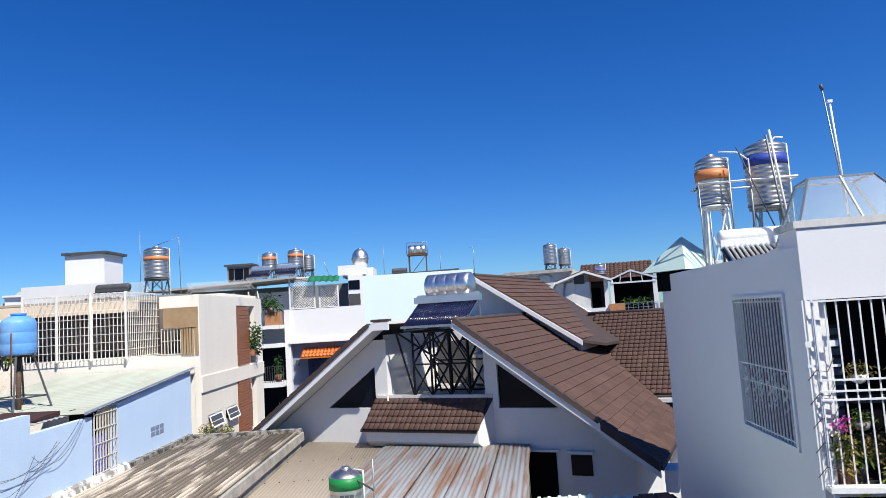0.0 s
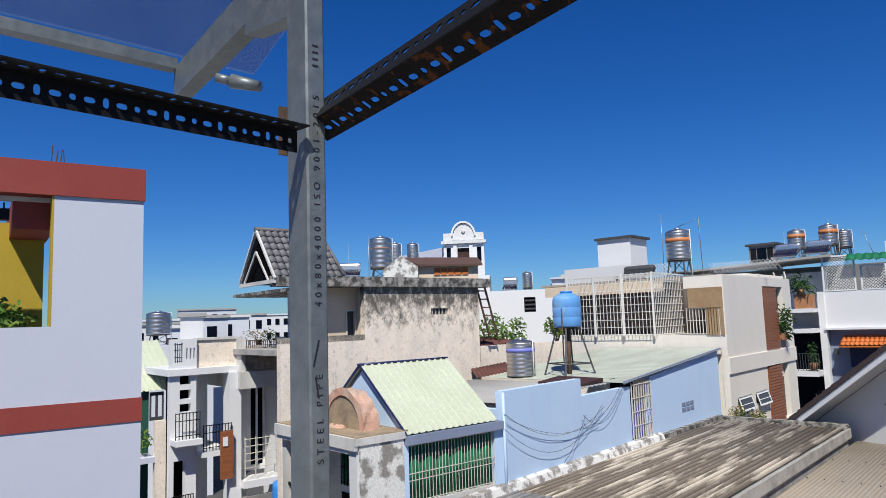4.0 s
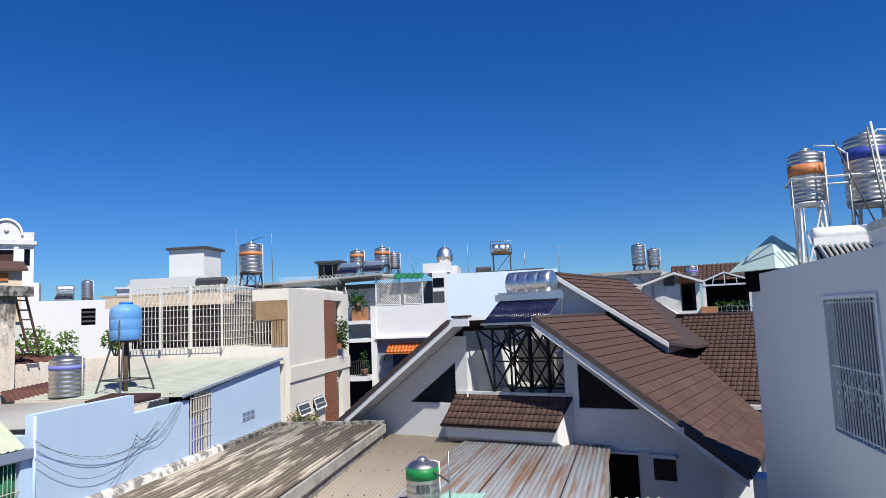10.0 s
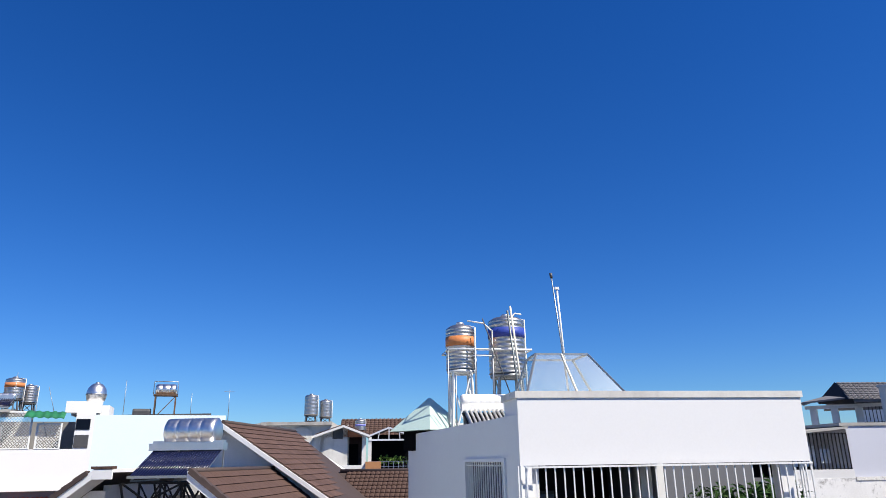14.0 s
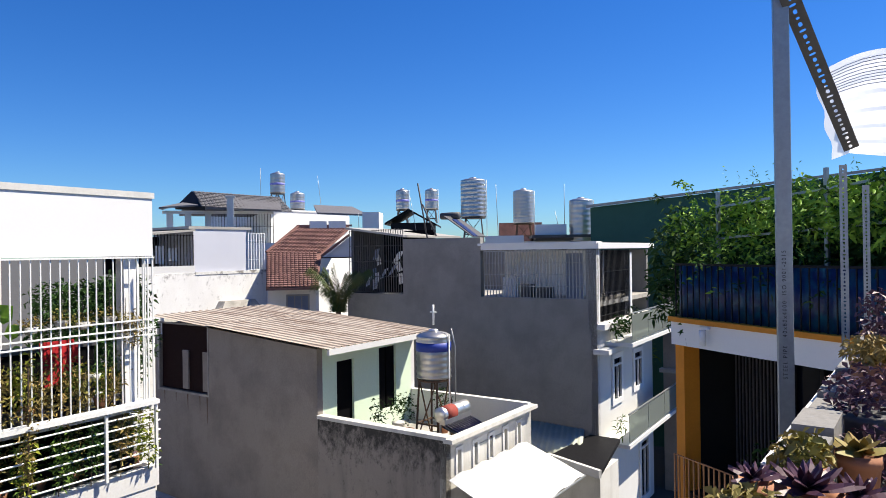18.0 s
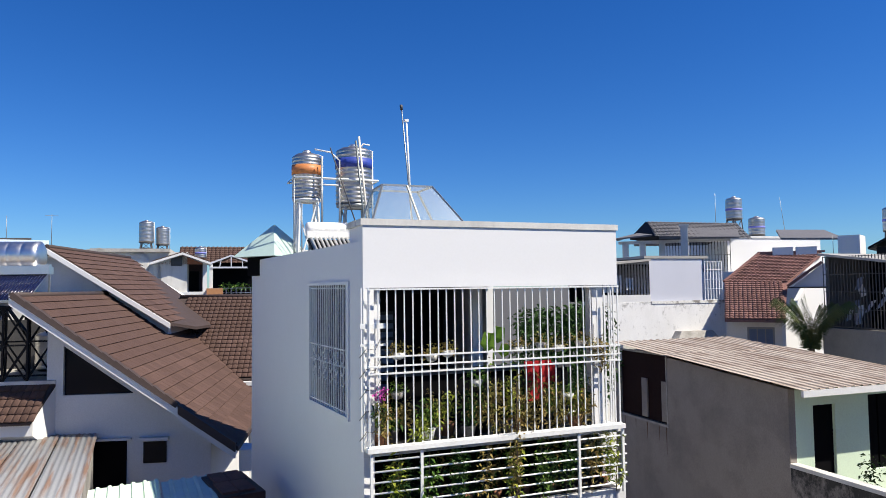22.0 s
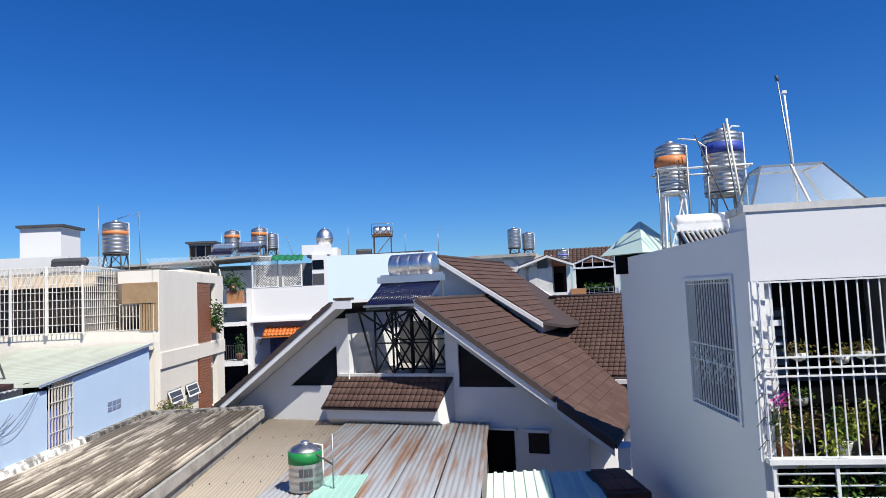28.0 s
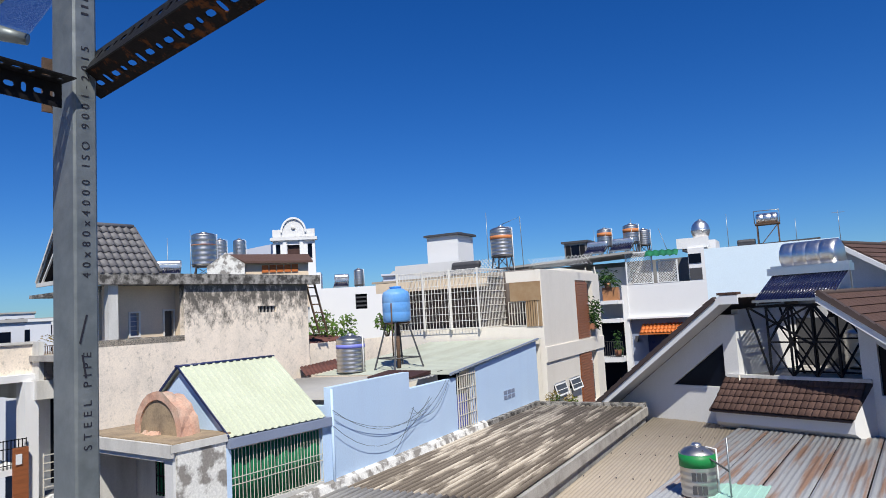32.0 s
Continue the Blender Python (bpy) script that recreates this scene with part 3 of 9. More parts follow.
def stand(top, parent, r, z_top, z_low, mat, legs=4, spread=1.1, rails=2):
    """Four braced legs under a ring."""
    ends = []
    for i in range(legs):
        a = math.pi / legs + 2 * math.pi * i / legs
        c, s = math.cos(a), math.sin(a)
        hi, lo = (c * r * 0.85, s * r * 0.85, z_top), (c * r * spread, s * r * spread, z_low)
        ends.append((hi, lo))
        part("leg", Geo().bar(lo, hi, 0.05, 0.05), mat, parent)
    for k in range(rails):
        t = (k + 0.02) / max(1, rails - 0.5) if rails > 1 else 0.5
        gg = Geo()
        pts = [tuple(l[i] + (h[i] - l[i]) * (1 - t) for i in range(3)) for h, l in ends]
        for a, b in zip(pts, pts[1:] + pts[:1]):
            gg.bar(a, b, 0.04, 0.04)
        part("rail", gg, mat, parent)
    gg = Geo()
    for i in range(legs):
        (h0, l0), (h1, l1) = ends[i], ends[(i + 1) % legs]
        gg.bar(l0, h1, 0.03, 0.03)
    part("brace", gg, mat, parent)
    part("platform", Geo().turned([(0.02, z_top - 0.02), (r * 0.95, z_top - 0.02), (r * 0.98, z_top + 0.03), (0.02, z_top + 0.03)], 16), mat, parent)


def water_tank(m, r, h, label, legs=0.0, band=None, band_z=(0.6, 0.78), mat=None, ribs=7, stand_mat=None, group="rooftop water tanks"):
    """An upright ribbed tank, on legs where legs > 0; m stands at the foot of the legs."""
    t = thing("water_tank", m, label, "water tank", group)
    body = part("tank_body", Geo().turned([(a, z + legs) for a, z in rings(r, h, ribs)], 28), mat or STEEL, t)
    part("lid", Geo().turned([(0.02, legs + h - 0.01), (r * 0.28, legs + h - 0.01), (r * 0.30, legs + h + 0.02), (r * 0.2, legs + h + 0.05), (0.02, legs + h + 0.05)], 16), mat or STEEL_BRIGHT, t)
    if band:
        z0, z1 = legs + h * band_z[0], legs + h * band_z[1]
        part("label_band", Geo().turned([(r * 0.99, z0), (r * 1.012, z0), (r * 1.012, z1), (r * 0.99, z1)], 28), band, body)
    if legs:
        stand(None, t, r, legs, 0.0, stand_mat or GREY_STEEL)
    part("pipe", Geo().pipe([(r * 1.05, 0, 0), (r * 1.05, 0, legs + h * 0.95), (r * 0.5, 0, legs + h * 0.98)], 0.018), PLASTIC_WHITE, t)
    return t


def solar_heater(m, length, label, tubes=14, slope=0.75, reach=1.5, stand_h=0.0, tank_r=0.22, tube_mat=None, group="rooftop solar water heaters", steel=None, tank_len=None, backed=True):
    """A horizontal tank along x with a rack of tubes falling towards -y. m stands under the tank."""
    t = thing("solar_water_heater", m, label, "solar water heater", group)
    zt = stand_h + reach * slope + tank_r
    tl = tank_len or length
    prof = [(0.02, -tl / 2), (tank_r * 0.8, -tl / 2), (tank_r, -tl / 2 + 0.05)]
    for i in range(1, 12):
        x = -tl / 2 + 0.05 + (tl - 0.1) * i / 12
        prof += [(tank_r, x - 0.02), (tank_r * 0.97, x), (tank_r, x + 0.02)] if i % 3 == 0 else [(tank_r, x)]
    prof += [(tank_r, tl / 2 - 0.05), (tank_r * 0.8, tl / 2), (0.02, tl / 2)]
    part("storage_tank", Geo().turned(prof, 24, (0, 0, zt), "x"), steel or STEEL_BRIGHT, t)
    part("manifold", Geo().bar((-length / 2, -tank_r * 0.5, zt - tank_r * 0.8), (length / 2, -tank_r * 0.5, zt - tank_r * 0.8), 0.16, 0.14), steel or STEEL_BRIGHT, t)
    one = Geo().rod((0, -0.12, zt - tank_r - 0.02), (0, -reach, stand_h + 0.12), 0.028, 8)
    me = mesh_of("tube", one, tube_mat or TUBE_GLASS)
    for i in range(tubes):
        o = part("tube", me, None, t)
        o.location.x = -length / 2 + 0.08 + (length - 0.16) * i / (tubes - 1)
    if backed:
        part("back_panel", Geo().slab([(-length / 2, -0.08, zt - tank_r - 0.07), (length / 2, -0.08, zt - tank_r - 0.07), (length / 2, -reach, stand_h + 0.07), (-length / 2, -reach, stand_h + 0.07)], 0.01), BLACK_STEEL, t)
    part("lower_rail", Geo().bar((-length / 2, -reach, stand_h + 0.1), (length / 2, -reach, stand_h + 0.1), 0.07, 0.07), GALV, t)
    for x in (-length * 0.45, length * 0.45):
        part("support", Geo().bar((x, 0, stand_h), (x, 0, zt - tank_r * 0.6), 0.04, 0.04).bar((x, -reach, stand_h), (x, 0, zt - tank_r), 0.035, 0.035).bar((x, -reach, stand_h), (x, 0.1, stand_h), 0.035, 0.035), GALV, t)
    return t


def air_conditioner(m, label="white outdoor air-conditioner unit on a wall", group="outdoor air conditioners"):
    t = thing("air_conditioner", m, label, "air conditioner", group)
    part("case", Geo().box(-0.4, 0.4, -0.15, 0.15, 0, 0.55), PLASTIC_WHITE, t)
    part("fan_grille", Geo().turned([(0.02, -0.17), (0.2, -0.17), (0.22, -0.15), (0.02, -0.15)], 20, (0.0, 0, 0)), DARK, t).matrix_basis = pose(-0.1, 0, 0.28, 90)
    return t


def bars(geo, s0, s1, z0, z1, y, pitch, r=0.009, cross=(), thick=0.02):
    """Upright bars with cross rails in the s-z plane."""
    n = max(1, round((s1 - s0) / pitch))
    geo.rows.append((Geo().box(-r, r, -r, r, z0, z1), [(s0 + (s1 - s0) * i / n, y, 0) for i in range(n + 1)]))
    cross = list(cross) or [z1 - thick / 2]
    geo.box(s0, s1, y - thick / 2 - r, y + thick / 2 - r, cross[0] - thick / 2, cross[0] + thick / 2)
    if len(cross) > 1:
        geo.rows.append((Geo().box(s0, s1, y - thick / 2 - r, y + thick / 2 - r, -thick / 2, thick / 2), [(0, 0, z) for z in cross[1:]]))
    return geo


def antenna(m, h, label="thin metal lightning rod on a roof", lean=0.0, bars_n=0):
    t = thing("aerial_pole", m, label, "aerial", "rooftop aerial poles")
    part("mast", Geo().rod((0, 0, 0), (lean, 0, h), 0.02, 6, 0.012), GALV, t)
    if bars_n:
        part("cross_bar", Geo().bar((lean - 0.3, 0, h - 0.1), (lean + 0.3, 0, h - 0.1), 0.02, 0.02), GALV, t)
    return t


def window(lot, s, d, z, w, h, parent, panes=2, mat=None, glass=None, name="window", y=1):
    """A framed window set into an opening, in the parent's coordinates."""
    f = part(name, Geo().wall(s, s + w, z, z + h, d + 0.03, d + 0.09, [(s + 0.05 + i * (w - 0.05) / panes, s + (i + 1) * (w - 0.05) / panes, z + 0.05, z + h - 0.05) for i in range(panes)]), mat or WHITE_CLEAN, parent)
    for i in range(panes):
        part("pane", Geo().box(s + 0.05 + i * (w - 0.05) / panes, s + (i + 1) * (w - 0.05) / panes, d + 0.055, d + 0.065, z + 0.05, z + h - 0.05), glass or GLASS_DARK, f)
    return f


def roof_tiles(parent, p, across, down, tile_w, tile_h, mat, profile="wave", limit=300, inside=None, name="roof_tile"):
    """Lapped tiles over a slope: the first ones as pieces of their own, the rest joined. across and down span the slope from its upper corner p."""
    p, across, down = Vector(p), Vector(across), Vector(down)
    cols, rows = max(1, round(across.length / tile_w)), max(1, round(down.length / tile_h))
    a, b = across / cols, down / rows
    up = a.cross(b).normalized()
    if up.z < 0:
        up = -up
    w = [(0, 0.0), (0.2, 0.012), (0.5, 0.055), (0.8, 0.012), (1.0, 0.0)] if profile == "wave" else [(0, 0.0), (0.2, 0.004), (0.5, 0.022), (0.8, 0.004), (1.0, 0.0)] if profile == "low" else [(0, 0.0), (0.03, 0.012), (0.97, 0.012), (1.0, 0.0)]

    def add(geo, i, j):
        o = p + a * i + b * j if isinstance(i, int) else p
        base, k = len(geo.v), len(w)
        for y, lift in ((-0.04, 0.012), (1.0, 0.042)):
            for t, h in w:
                q = o + a * t + b * y + up * (h + lift)
                geo.v += [tuple(q), tuple(q - up * 0.024)]
        for n in range(k - 1):
            q = base + 2 * n
            geo.f += [(q, q + 2, q + 2 * k + 2, q + 2 * k), (q + 2 * k, q + 2 * k + 2, q + 2 * k + 3, q + 2 * k + 1)]
            geo.smooth += [profile != "flat", False]
        geo.f += [(base, base + 2 * k, base + 2 * k + 1, base + 1), (base + 2 * k - 2, base + 2 * k - 1, base + 4 * k - 1, base + 4 * k - 2)]
        geo.smooth += [False, False]

    one = Geo()
    add(one, 0, 0)
    one.v = [tuple(Vector(q) - p) for q in one.v]
    me, rest, count = None, Geo(), 0
    for j in range(rows - 1, -1, -1):
        for i in range(cols):
            if inside and not inside((i + 0.5) / cols, (j + 0.5) / rows):
                continue
            if count < limit:
                me = me or mesh_of("roof_tile", one, mat)
                o = part(name, me, mat, parent)
                o.location = p + a * i + b * j
                count += 1
            else:
                add(rest, i, j)
    if rest.v:
        part("upper_tiles", rest, mat, parent, kind="stuff")


# ---- white house with the caged balcony ----
LA = Lot(10.4, 9.09)
A0, A1 = 2.48, 6.68
HA = thing("white_house", LA.at(0, 0, 0), "fresh white narrow house with a caged plant balcony", "house")
SIDE = -0.103


def side_x(d):
    return A0 + SIDE * d


g = Geo()
# side wall with the barred window: built along its own line
sidem = Matrix.Translation((A0, 0, 0)) @ Matrix.Rotation(math.atan2(1.0, SIDE), 4, "Z")
g.wall(0.0, 7.35, 0, 10.08, -0.16, 0.0, [(0.62, 2.52, 7.55, 9.47)])
w = part("side_wall", g, WHITE_CLEAN, HA, "white wall in shade")
w.matrix_basis = sidem
g = Geo().box(A1 - 0.16, A1 - 0.02, 4.6, 8.98, 0, 10.06).box(A1 - 0.16, A1 - 0.02, 0.3, 4.6, 0, 6.96)
part("side_wall", g, WHITE_CLEAN, HA)
part("rear_wall", Geo().prism([(side_x(7.35) + 0.02, 7.33), (A1, 9.0), (A1, 8.84), (side_x(7.2) + 0.02, 7.17)], 0, 10.05), WHITE_CLEAN, HA)
part("roof_slab", Geo().prism([(A0 + 0.02, 0.2), (A1 - 0.02, 0.2), (A1 - 0.02, 8.8), (side_x(7.2), 7.2)], 9.55, 9.72), CONCRETE, HA)
part("front_parapet", Geo().box(A0, A1, 0.0, 0.22, 9.42, 10.3).box(A0, A0 + 0.16, 0.22, 0.75, 9.42, 10.3), WHITE_CLEAN, HA, "smooth bright white fascia")
part("coping", Geo().box(A0 - 0.03, A1 + 0.03, -0.018, 0.26, 10.3, 10.39).box(A0 - 0.04, A0 + 0.2, 0.26, 0.8, 10.3, 10.39), WHITE_OLD, HA)
part("balcony_slab", Geo().box(A0, A1, 0.0, 2.6, 7.1, 7.2), WHITE, HA)
# Thin dark sheet added over the white slab to tone its brightness down.
part("balcony_floor", Geo().box(A0 + 0.3, A1 - 0.2, 0.02, 2.4, 7.2, 7.206), GREY_STEEL, HA, "dark sheet toning down the bright balcony slab")
# Wall behind the lower railing is near black to stand for shade.
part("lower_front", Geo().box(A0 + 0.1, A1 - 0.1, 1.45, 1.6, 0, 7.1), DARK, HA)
part("lower_slab", Geo().box(A0, A1 + 0.05, -0.02, 1.6, 5.9, 6.22), WHITE, HA)
# Another dark sheet, standing for the shade on the lower slab.
part("lower_floor", Geo().box(A0 + 0.05, A1 - 0.05, 0.06, 1.44, 6.22, 6.226), GREY_STEEL, HA, "dark sheet standing for shade on the lower slab")
part("lower_wall", Geo().box(A0, A1, 0.0, 0.2, 0, 5.9), WHITE, HA)
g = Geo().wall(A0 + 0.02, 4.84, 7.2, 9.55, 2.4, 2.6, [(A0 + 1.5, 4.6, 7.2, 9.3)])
# Inner wall and door coloured near black, the balcony's shade put into the colour.
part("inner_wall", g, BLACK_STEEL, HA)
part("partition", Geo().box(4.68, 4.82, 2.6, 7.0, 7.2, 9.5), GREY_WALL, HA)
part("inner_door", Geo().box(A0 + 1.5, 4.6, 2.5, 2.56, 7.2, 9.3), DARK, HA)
part("column", Geo().box(A1 - 0.42, A1 - 0.22, 0.1, 0.3, 7.2, 9.42), WHITE_CLEAN, HA)
part("column", Geo().box(4.66, 4.84, 1.2, 1.4, 7.2, 9.42), WHITE_CLEAN, HA)
part("column", Geo().box(A0 + 0.02, A0 + 0.28, 0.12, 0.36, 7.2, 9.42), WHITE_CLEAN, HA)
sh = part("louvre_shutter", Geo().box(A0 + 0.45, A0 + 1.15, 2.3, 2.36, 7.6, 9.0), GREY_STEEL, HA)
for i in range(9):
    part("slat", Geo().box(A0 + 0.48, A0 + 1.12, 2.24, 2.3, 7.66 + i * 0.15, 7.75 + i * 0.15), GREY_BLUE, sh)
# side window grille
wd = part("side_window", Geo().wall(0.55, 2.6, 7.5, 9.52, 0.0, 0.03, [(0.62, 2.52, 7.55, 9.47)]), WHITE_CLEAN, HA, "white window frame with a white grille")
wd.matrix_basis = sidem
o = part("pane", Geo().box(0.62, 2.52, -0.12, -0.1, 7.55, 9.47), WINDOW_SHADE, wd)
gr = Geo()
bars(gr, 0.62, 2.52, 7.55, 9.47, 0.0, 0.11, 0.008, (7.6, 8.25, 8.5, 9.42))
for i in range(24):
    c = (0.85 + (i % 6) * 0.28, 0.012, 8.05 + 0.18 * (i // 6 % 2) + 0.15 * (i // 12))
    gr.pipe([(c[0] + 0.09 * math.cos(k), c[1], c[2] + 0.09 * math.sin(k)) for k in (0, 1.2, 2.4, 3.6, 4.8, 6.0)], 0.006, 4)
part("grille", gr, WHITE_STEEL, wd)
# balcony cage
cage = thing("balcony_cage", LA.at(0, 0, 0), "white steel bar cage round a balcony full of plants", "security grille")
bar_m = mesh_of("cage_bar", Geo().box(-0.008, 0.008, -0.008, 0.008, 7.27, 9.4), WHITE_STEEL)
n = 33
for i in range(n):
    o = part("cage_bar", bar_m, None, cage)
    o.location = (A0 + 0.06 + (4.06) * i / (n - 1), -0.1, 0)
for z in (7.26, 8.24, 8.34, 8.47, 9.4):
    part("cage_rail", Geo().box(A0 + 0.04, A1 - 0.06, -0.13, -0.108, z - 0.011, z + 0.011), WHITE_STEEL, cage)
part("cage_rail", Geo().box(A0 + 0.02, A1 - 0.02, -0.16, -0.02, 7.18, 7.245), WHITE_STEEL, cage)
for x in (A0 + 0.05, A1 - 0.07):
    gg = Geo()
    for k in range(4):
        gg.box(x - 0.01, x + 0.01, -0.1 + k * 0.12, -0.08 + k * 0.12, 7.2, 9.42)
    part("cage_end", gg, WHITE_STEEL, cage)
for k in range(3):
    part("return_bar", Geo().box(A0 - 0.05 + 0.05 * k, A0 - 0.034 + 0.05 * k, -0.07 + 0.05 * k, -0.054 + 0.05 * k, 7.2, 9.42), WHITE_STEEL, cage)
for z in (8.86, 8.62):
    part("return_plate", Geo().box(A0 - 0.06, A0 + 0.3, -0.075, -0.06, z, z + 0.07 if z > 8.7 else z + 0.03), WHITE_STEEL, cage)
for k in range(5):
    z = 7.35 + 0.28 * k
    part("twisted_wire", Geo().pipe([(A0 - 0.08, -0.09, z), (A0 + 0.02, -0.1, z + 0.12), (A0 + 0.14, -0.11, z + 0.1), (A0 + 0.22, -0.11, z + 0.26)], 0.006, 4), GREY_STEEL, cage)
lower = thing("balcony_railing", LA.at(0, 0, 0), "white horizontal tube railing on the lower balcony", "railing")
for k in range(6):
    z = 7.06 - k * 0.145
    part("rail", Geo().rod((A0 + 0.06, -0.1, z), (A1 + 0.02, -0.1, z), 0.0145, 6), WHITE_STEEL, lower)
for x in (A0 + 0.08, 3.28, 5.83, A1 - 0.05):
    part("post", Geo().box(x - 0.02, x + 0.02, -0.13, -0.09, 6.2, 7.16), WHITE_STEEL, lower)
# skylight
sk = thing("pyramid_skylight", LA.at(0, 0, 0), "glass pyramid skylight with pale frame on a flat roof", "skylight")
lo = [(3.25, 2.6, 10.3), (5.45, 2.6, 10.3), (5.45, 4.4, 10.3), (3.42, 4.4, 10.3)]
hi = [(3.71, 3.2, 11.38), (4.72, 3.2, 11.38), (4.70, 4.0, 11.38), (3.75, 4.0, 11.38)]
part("curb", Geo().prism([(3.15, 2.5), (5.55, 2.5), (5.55, 4.5), (3.3, 4.5)], 9.72, 10.3), WHITE, sk)
for i in range(4):
    j = (i + 1) % 4
    part("skylight_pane", Geo().face([lo[i], lo[j], hi[j], hi[i]]), GLASS, sk).visible_shadow = False
    part("edge_frame", Geo().bar(lo[i], hi[i], 0.035, 0.035).bar(hi[i], hi[j], 0.035, 0.035).bar(lo[i], lo[j], 0.04, 0.05), GALV, sk)
part("skylight_pane", Geo().face(hi), GLASS, sk).visible_shadow = False
part("glazing_bar", Geo().bar((4.38, 2.62, 10.3), (4.2, 3.2, 11.38), 0.03, 0.04), CREAM_STEEL, sk)
# rooftop gear
tk = water_tank(LA.at(2.81, 6.2, 9.72), 0.335, 1.10, "ribbed steel water tank with orange band on white stand", 1.68, BAND_ORANGE, (0.52, 0.72), ribs=11, stand_mat=WHITE_STEEL)
tk = water_tank(LA.at(3.90, 6.2, 9.72), 0.423, 1.40, "large ribbed steel water tank with a dark blue label band", 1.58, BAND_BLUE, (0.62, 0.78), ribs=12, stand_mat=GALV)
rack = thing("tank_guard_rail", LA.at(0, 6.2, 0), "white tube rails round two rooftop tanks", "rack")
part("rail", Geo().pipe([(2.45, -0.45, 11.86), (4.36, -0.45, 11.86), (4.36, 0.45, 11.86), (2.45, 0.45, 11.86), (2.45, -0.45, 11.86)], 0.024), WHITE_STEEL, rack)
part("rail", Geo().rod((3.0, -0.45, 11.72), (3.5, -0.45, 11.72), 0.016, 6), WHITE_STEEL, rack)
part("rail", Geo().pipe([(2.95, -0.2, 12.55), (3.3, -0.3, 12.48), (3.5, -0.3, 12.3)], 0.018), WHITE_STEEL, rack)
for x, z in ((2.45, 11.9), (3.06, 12.3), (3.46, 12.3), (2.62, 11.3)):
    part("upright", Geo().rod((x, -0.45, 9.72), (x, -0.45, z), 0.020 if x > 3 else 0.014, 6), GALV, rack)
pp = thing("leaning_pipe", LA.at(0, 5.6, 0), "bundle of old pale plastic pipes leaning against a tank", "pipe")
for k, (a, b) in enumerate((((4.10, 0, 9.72), (3.80, 0, 12.72)), ((4.17, 0, 9.72), (3.87, 0, 12.82)), ((4.05, 0.1, 10.2), (3.24, 0.1, 12.55)))):
    part("pipe", Geo().rod(a, b, 0.024 if k < 2 else 0.014, 6), (GALV_DULL, CREAM_STEEL, GREY_STEEL)[k], pp)
part("bent_pipe", Geo().pipe([(3.86, 0.3, 12.5), (4.05, 0.3, 12.72), (4.2, 0.3, 12.70)], 0.02), WHITE_STEEL, pp)
solar_heater(LA.at(3.22, 4.8, 9.72), 1.35, "white solar water heater with steel tubes on a flat roof", 14, 0.55, 1.4, 0.0, 0.15, STEEL_BRIGHT, steel=PLASTIC_WHITE)
am = antenna(LA.at(4.55, 3.8, 10.2), 2.85, "pale leaning aerial mast above a skylight", -0.25, 0)
part("second_mast", Geo().rod((-0.06, 0, 0.6), (-0.15, 0, 2.6), 0.018, 6), WHITE_STEEL, am)
part("tip", Geo().rod((-0.25, 0, 2.82), (-0.26, 0, 2.92), 0.03, 6), GREY_STEEL, am)
part("clamp", Geo().box(-0.19, -0.11, -0.03, 0.03, 2.58, 2.63), PLASTIC_WHITE, am)
gr = thing("roof_hood", LA.at(2.14, 6.6, 9.72, 38), "small pyramid roof hood of pale green sheet", "roof hood")
part("hood", Geo().hull([(-0.64, -0.64, 0.42), (0.64, -0.64, 0.42), (0.64, 0.64, 0.42), (-0.64, 0.64, 0.42)], [(-0.02, -0.02, 1.15), (0.02, -0.02, 1.15), (0.02, 0.02, 1.15), (-0.02, 0.02, 1.15)]), PALE_TEAL, gr)
part("hood_base", Geo().box(-0.33, 0.5, -0.5, 0.5, 0, 0.42), DARK, gr)


# ---- villa with brown tiled roofs ----
LV = Lot(24, 19)
HV = thing("villa", LV.at(0, 0, 0), "white villa with brown tiled gable roofs", "house")
K = 0.715


def left_z(s):
    return 9.40 + K * (s + 10.85)


def right_z(s):
    return 9.30 - K * (s + 8.18)


# front gable wall in pieces round the recess, with the triangular openings
WALLS = []
g = Geo()
g.hull([(-15.4, 0, 0), (-13.35, 0, 0), (-13.35, 0.25, 0), (-15.4, 0.25, 0)], [(-15.4, 0, left_z(-15.4) - 0.15), (-13.35, 0, left_z(-13.35) - 0.15), (-13.35, 0.25, left_z(-13.35) - 0.15), (-15.4, 0.25, left_z(-15.4) - 0.15)])
WALLS.append(g)
g = Geo()
g.box(-13.35, -11.42, 0, 0.25, 0, 6.72)
WALLS.append(g)
g = Geo()
g.hull([(-13.35, 0, 6.72), (-13.2, 0, 6.72), (-11.42, 0, 8.02), (-11.42, 0, left_z(-11.42) - 0.15), (-13.35, 0, left_z(-13.35) - 0.15)], [(-13.35, 0.25, 6.72), (-13.2, 0.25, 6.72), (-11.42, 0.25, 8.02), (-11.42, 0.25, left_z(-11.42) - 0.15), (-13.35, 0.25, left_z(-13.35) - 0.15)])
WALLS.append(g)
g = Geo()
g.box(-11.42, -10.98, 0, 0.25, 0, 8.84)
WALLS.append(g)
g = Geo()
g.box(-10.98, -7.72, 0, 0.25, 0, 7.1)
WALLS.append(g)
g = Geo()
g.box(-7.72, -7.32, 0, 0.25, 0, right_z(-7.32) - 0.15)
WALLS.append(g)
g = Geo()
g.box(-7.32, -5.55, 0, 0.25, 0, 6.72)
WALLS.append(g)
g = Geo()
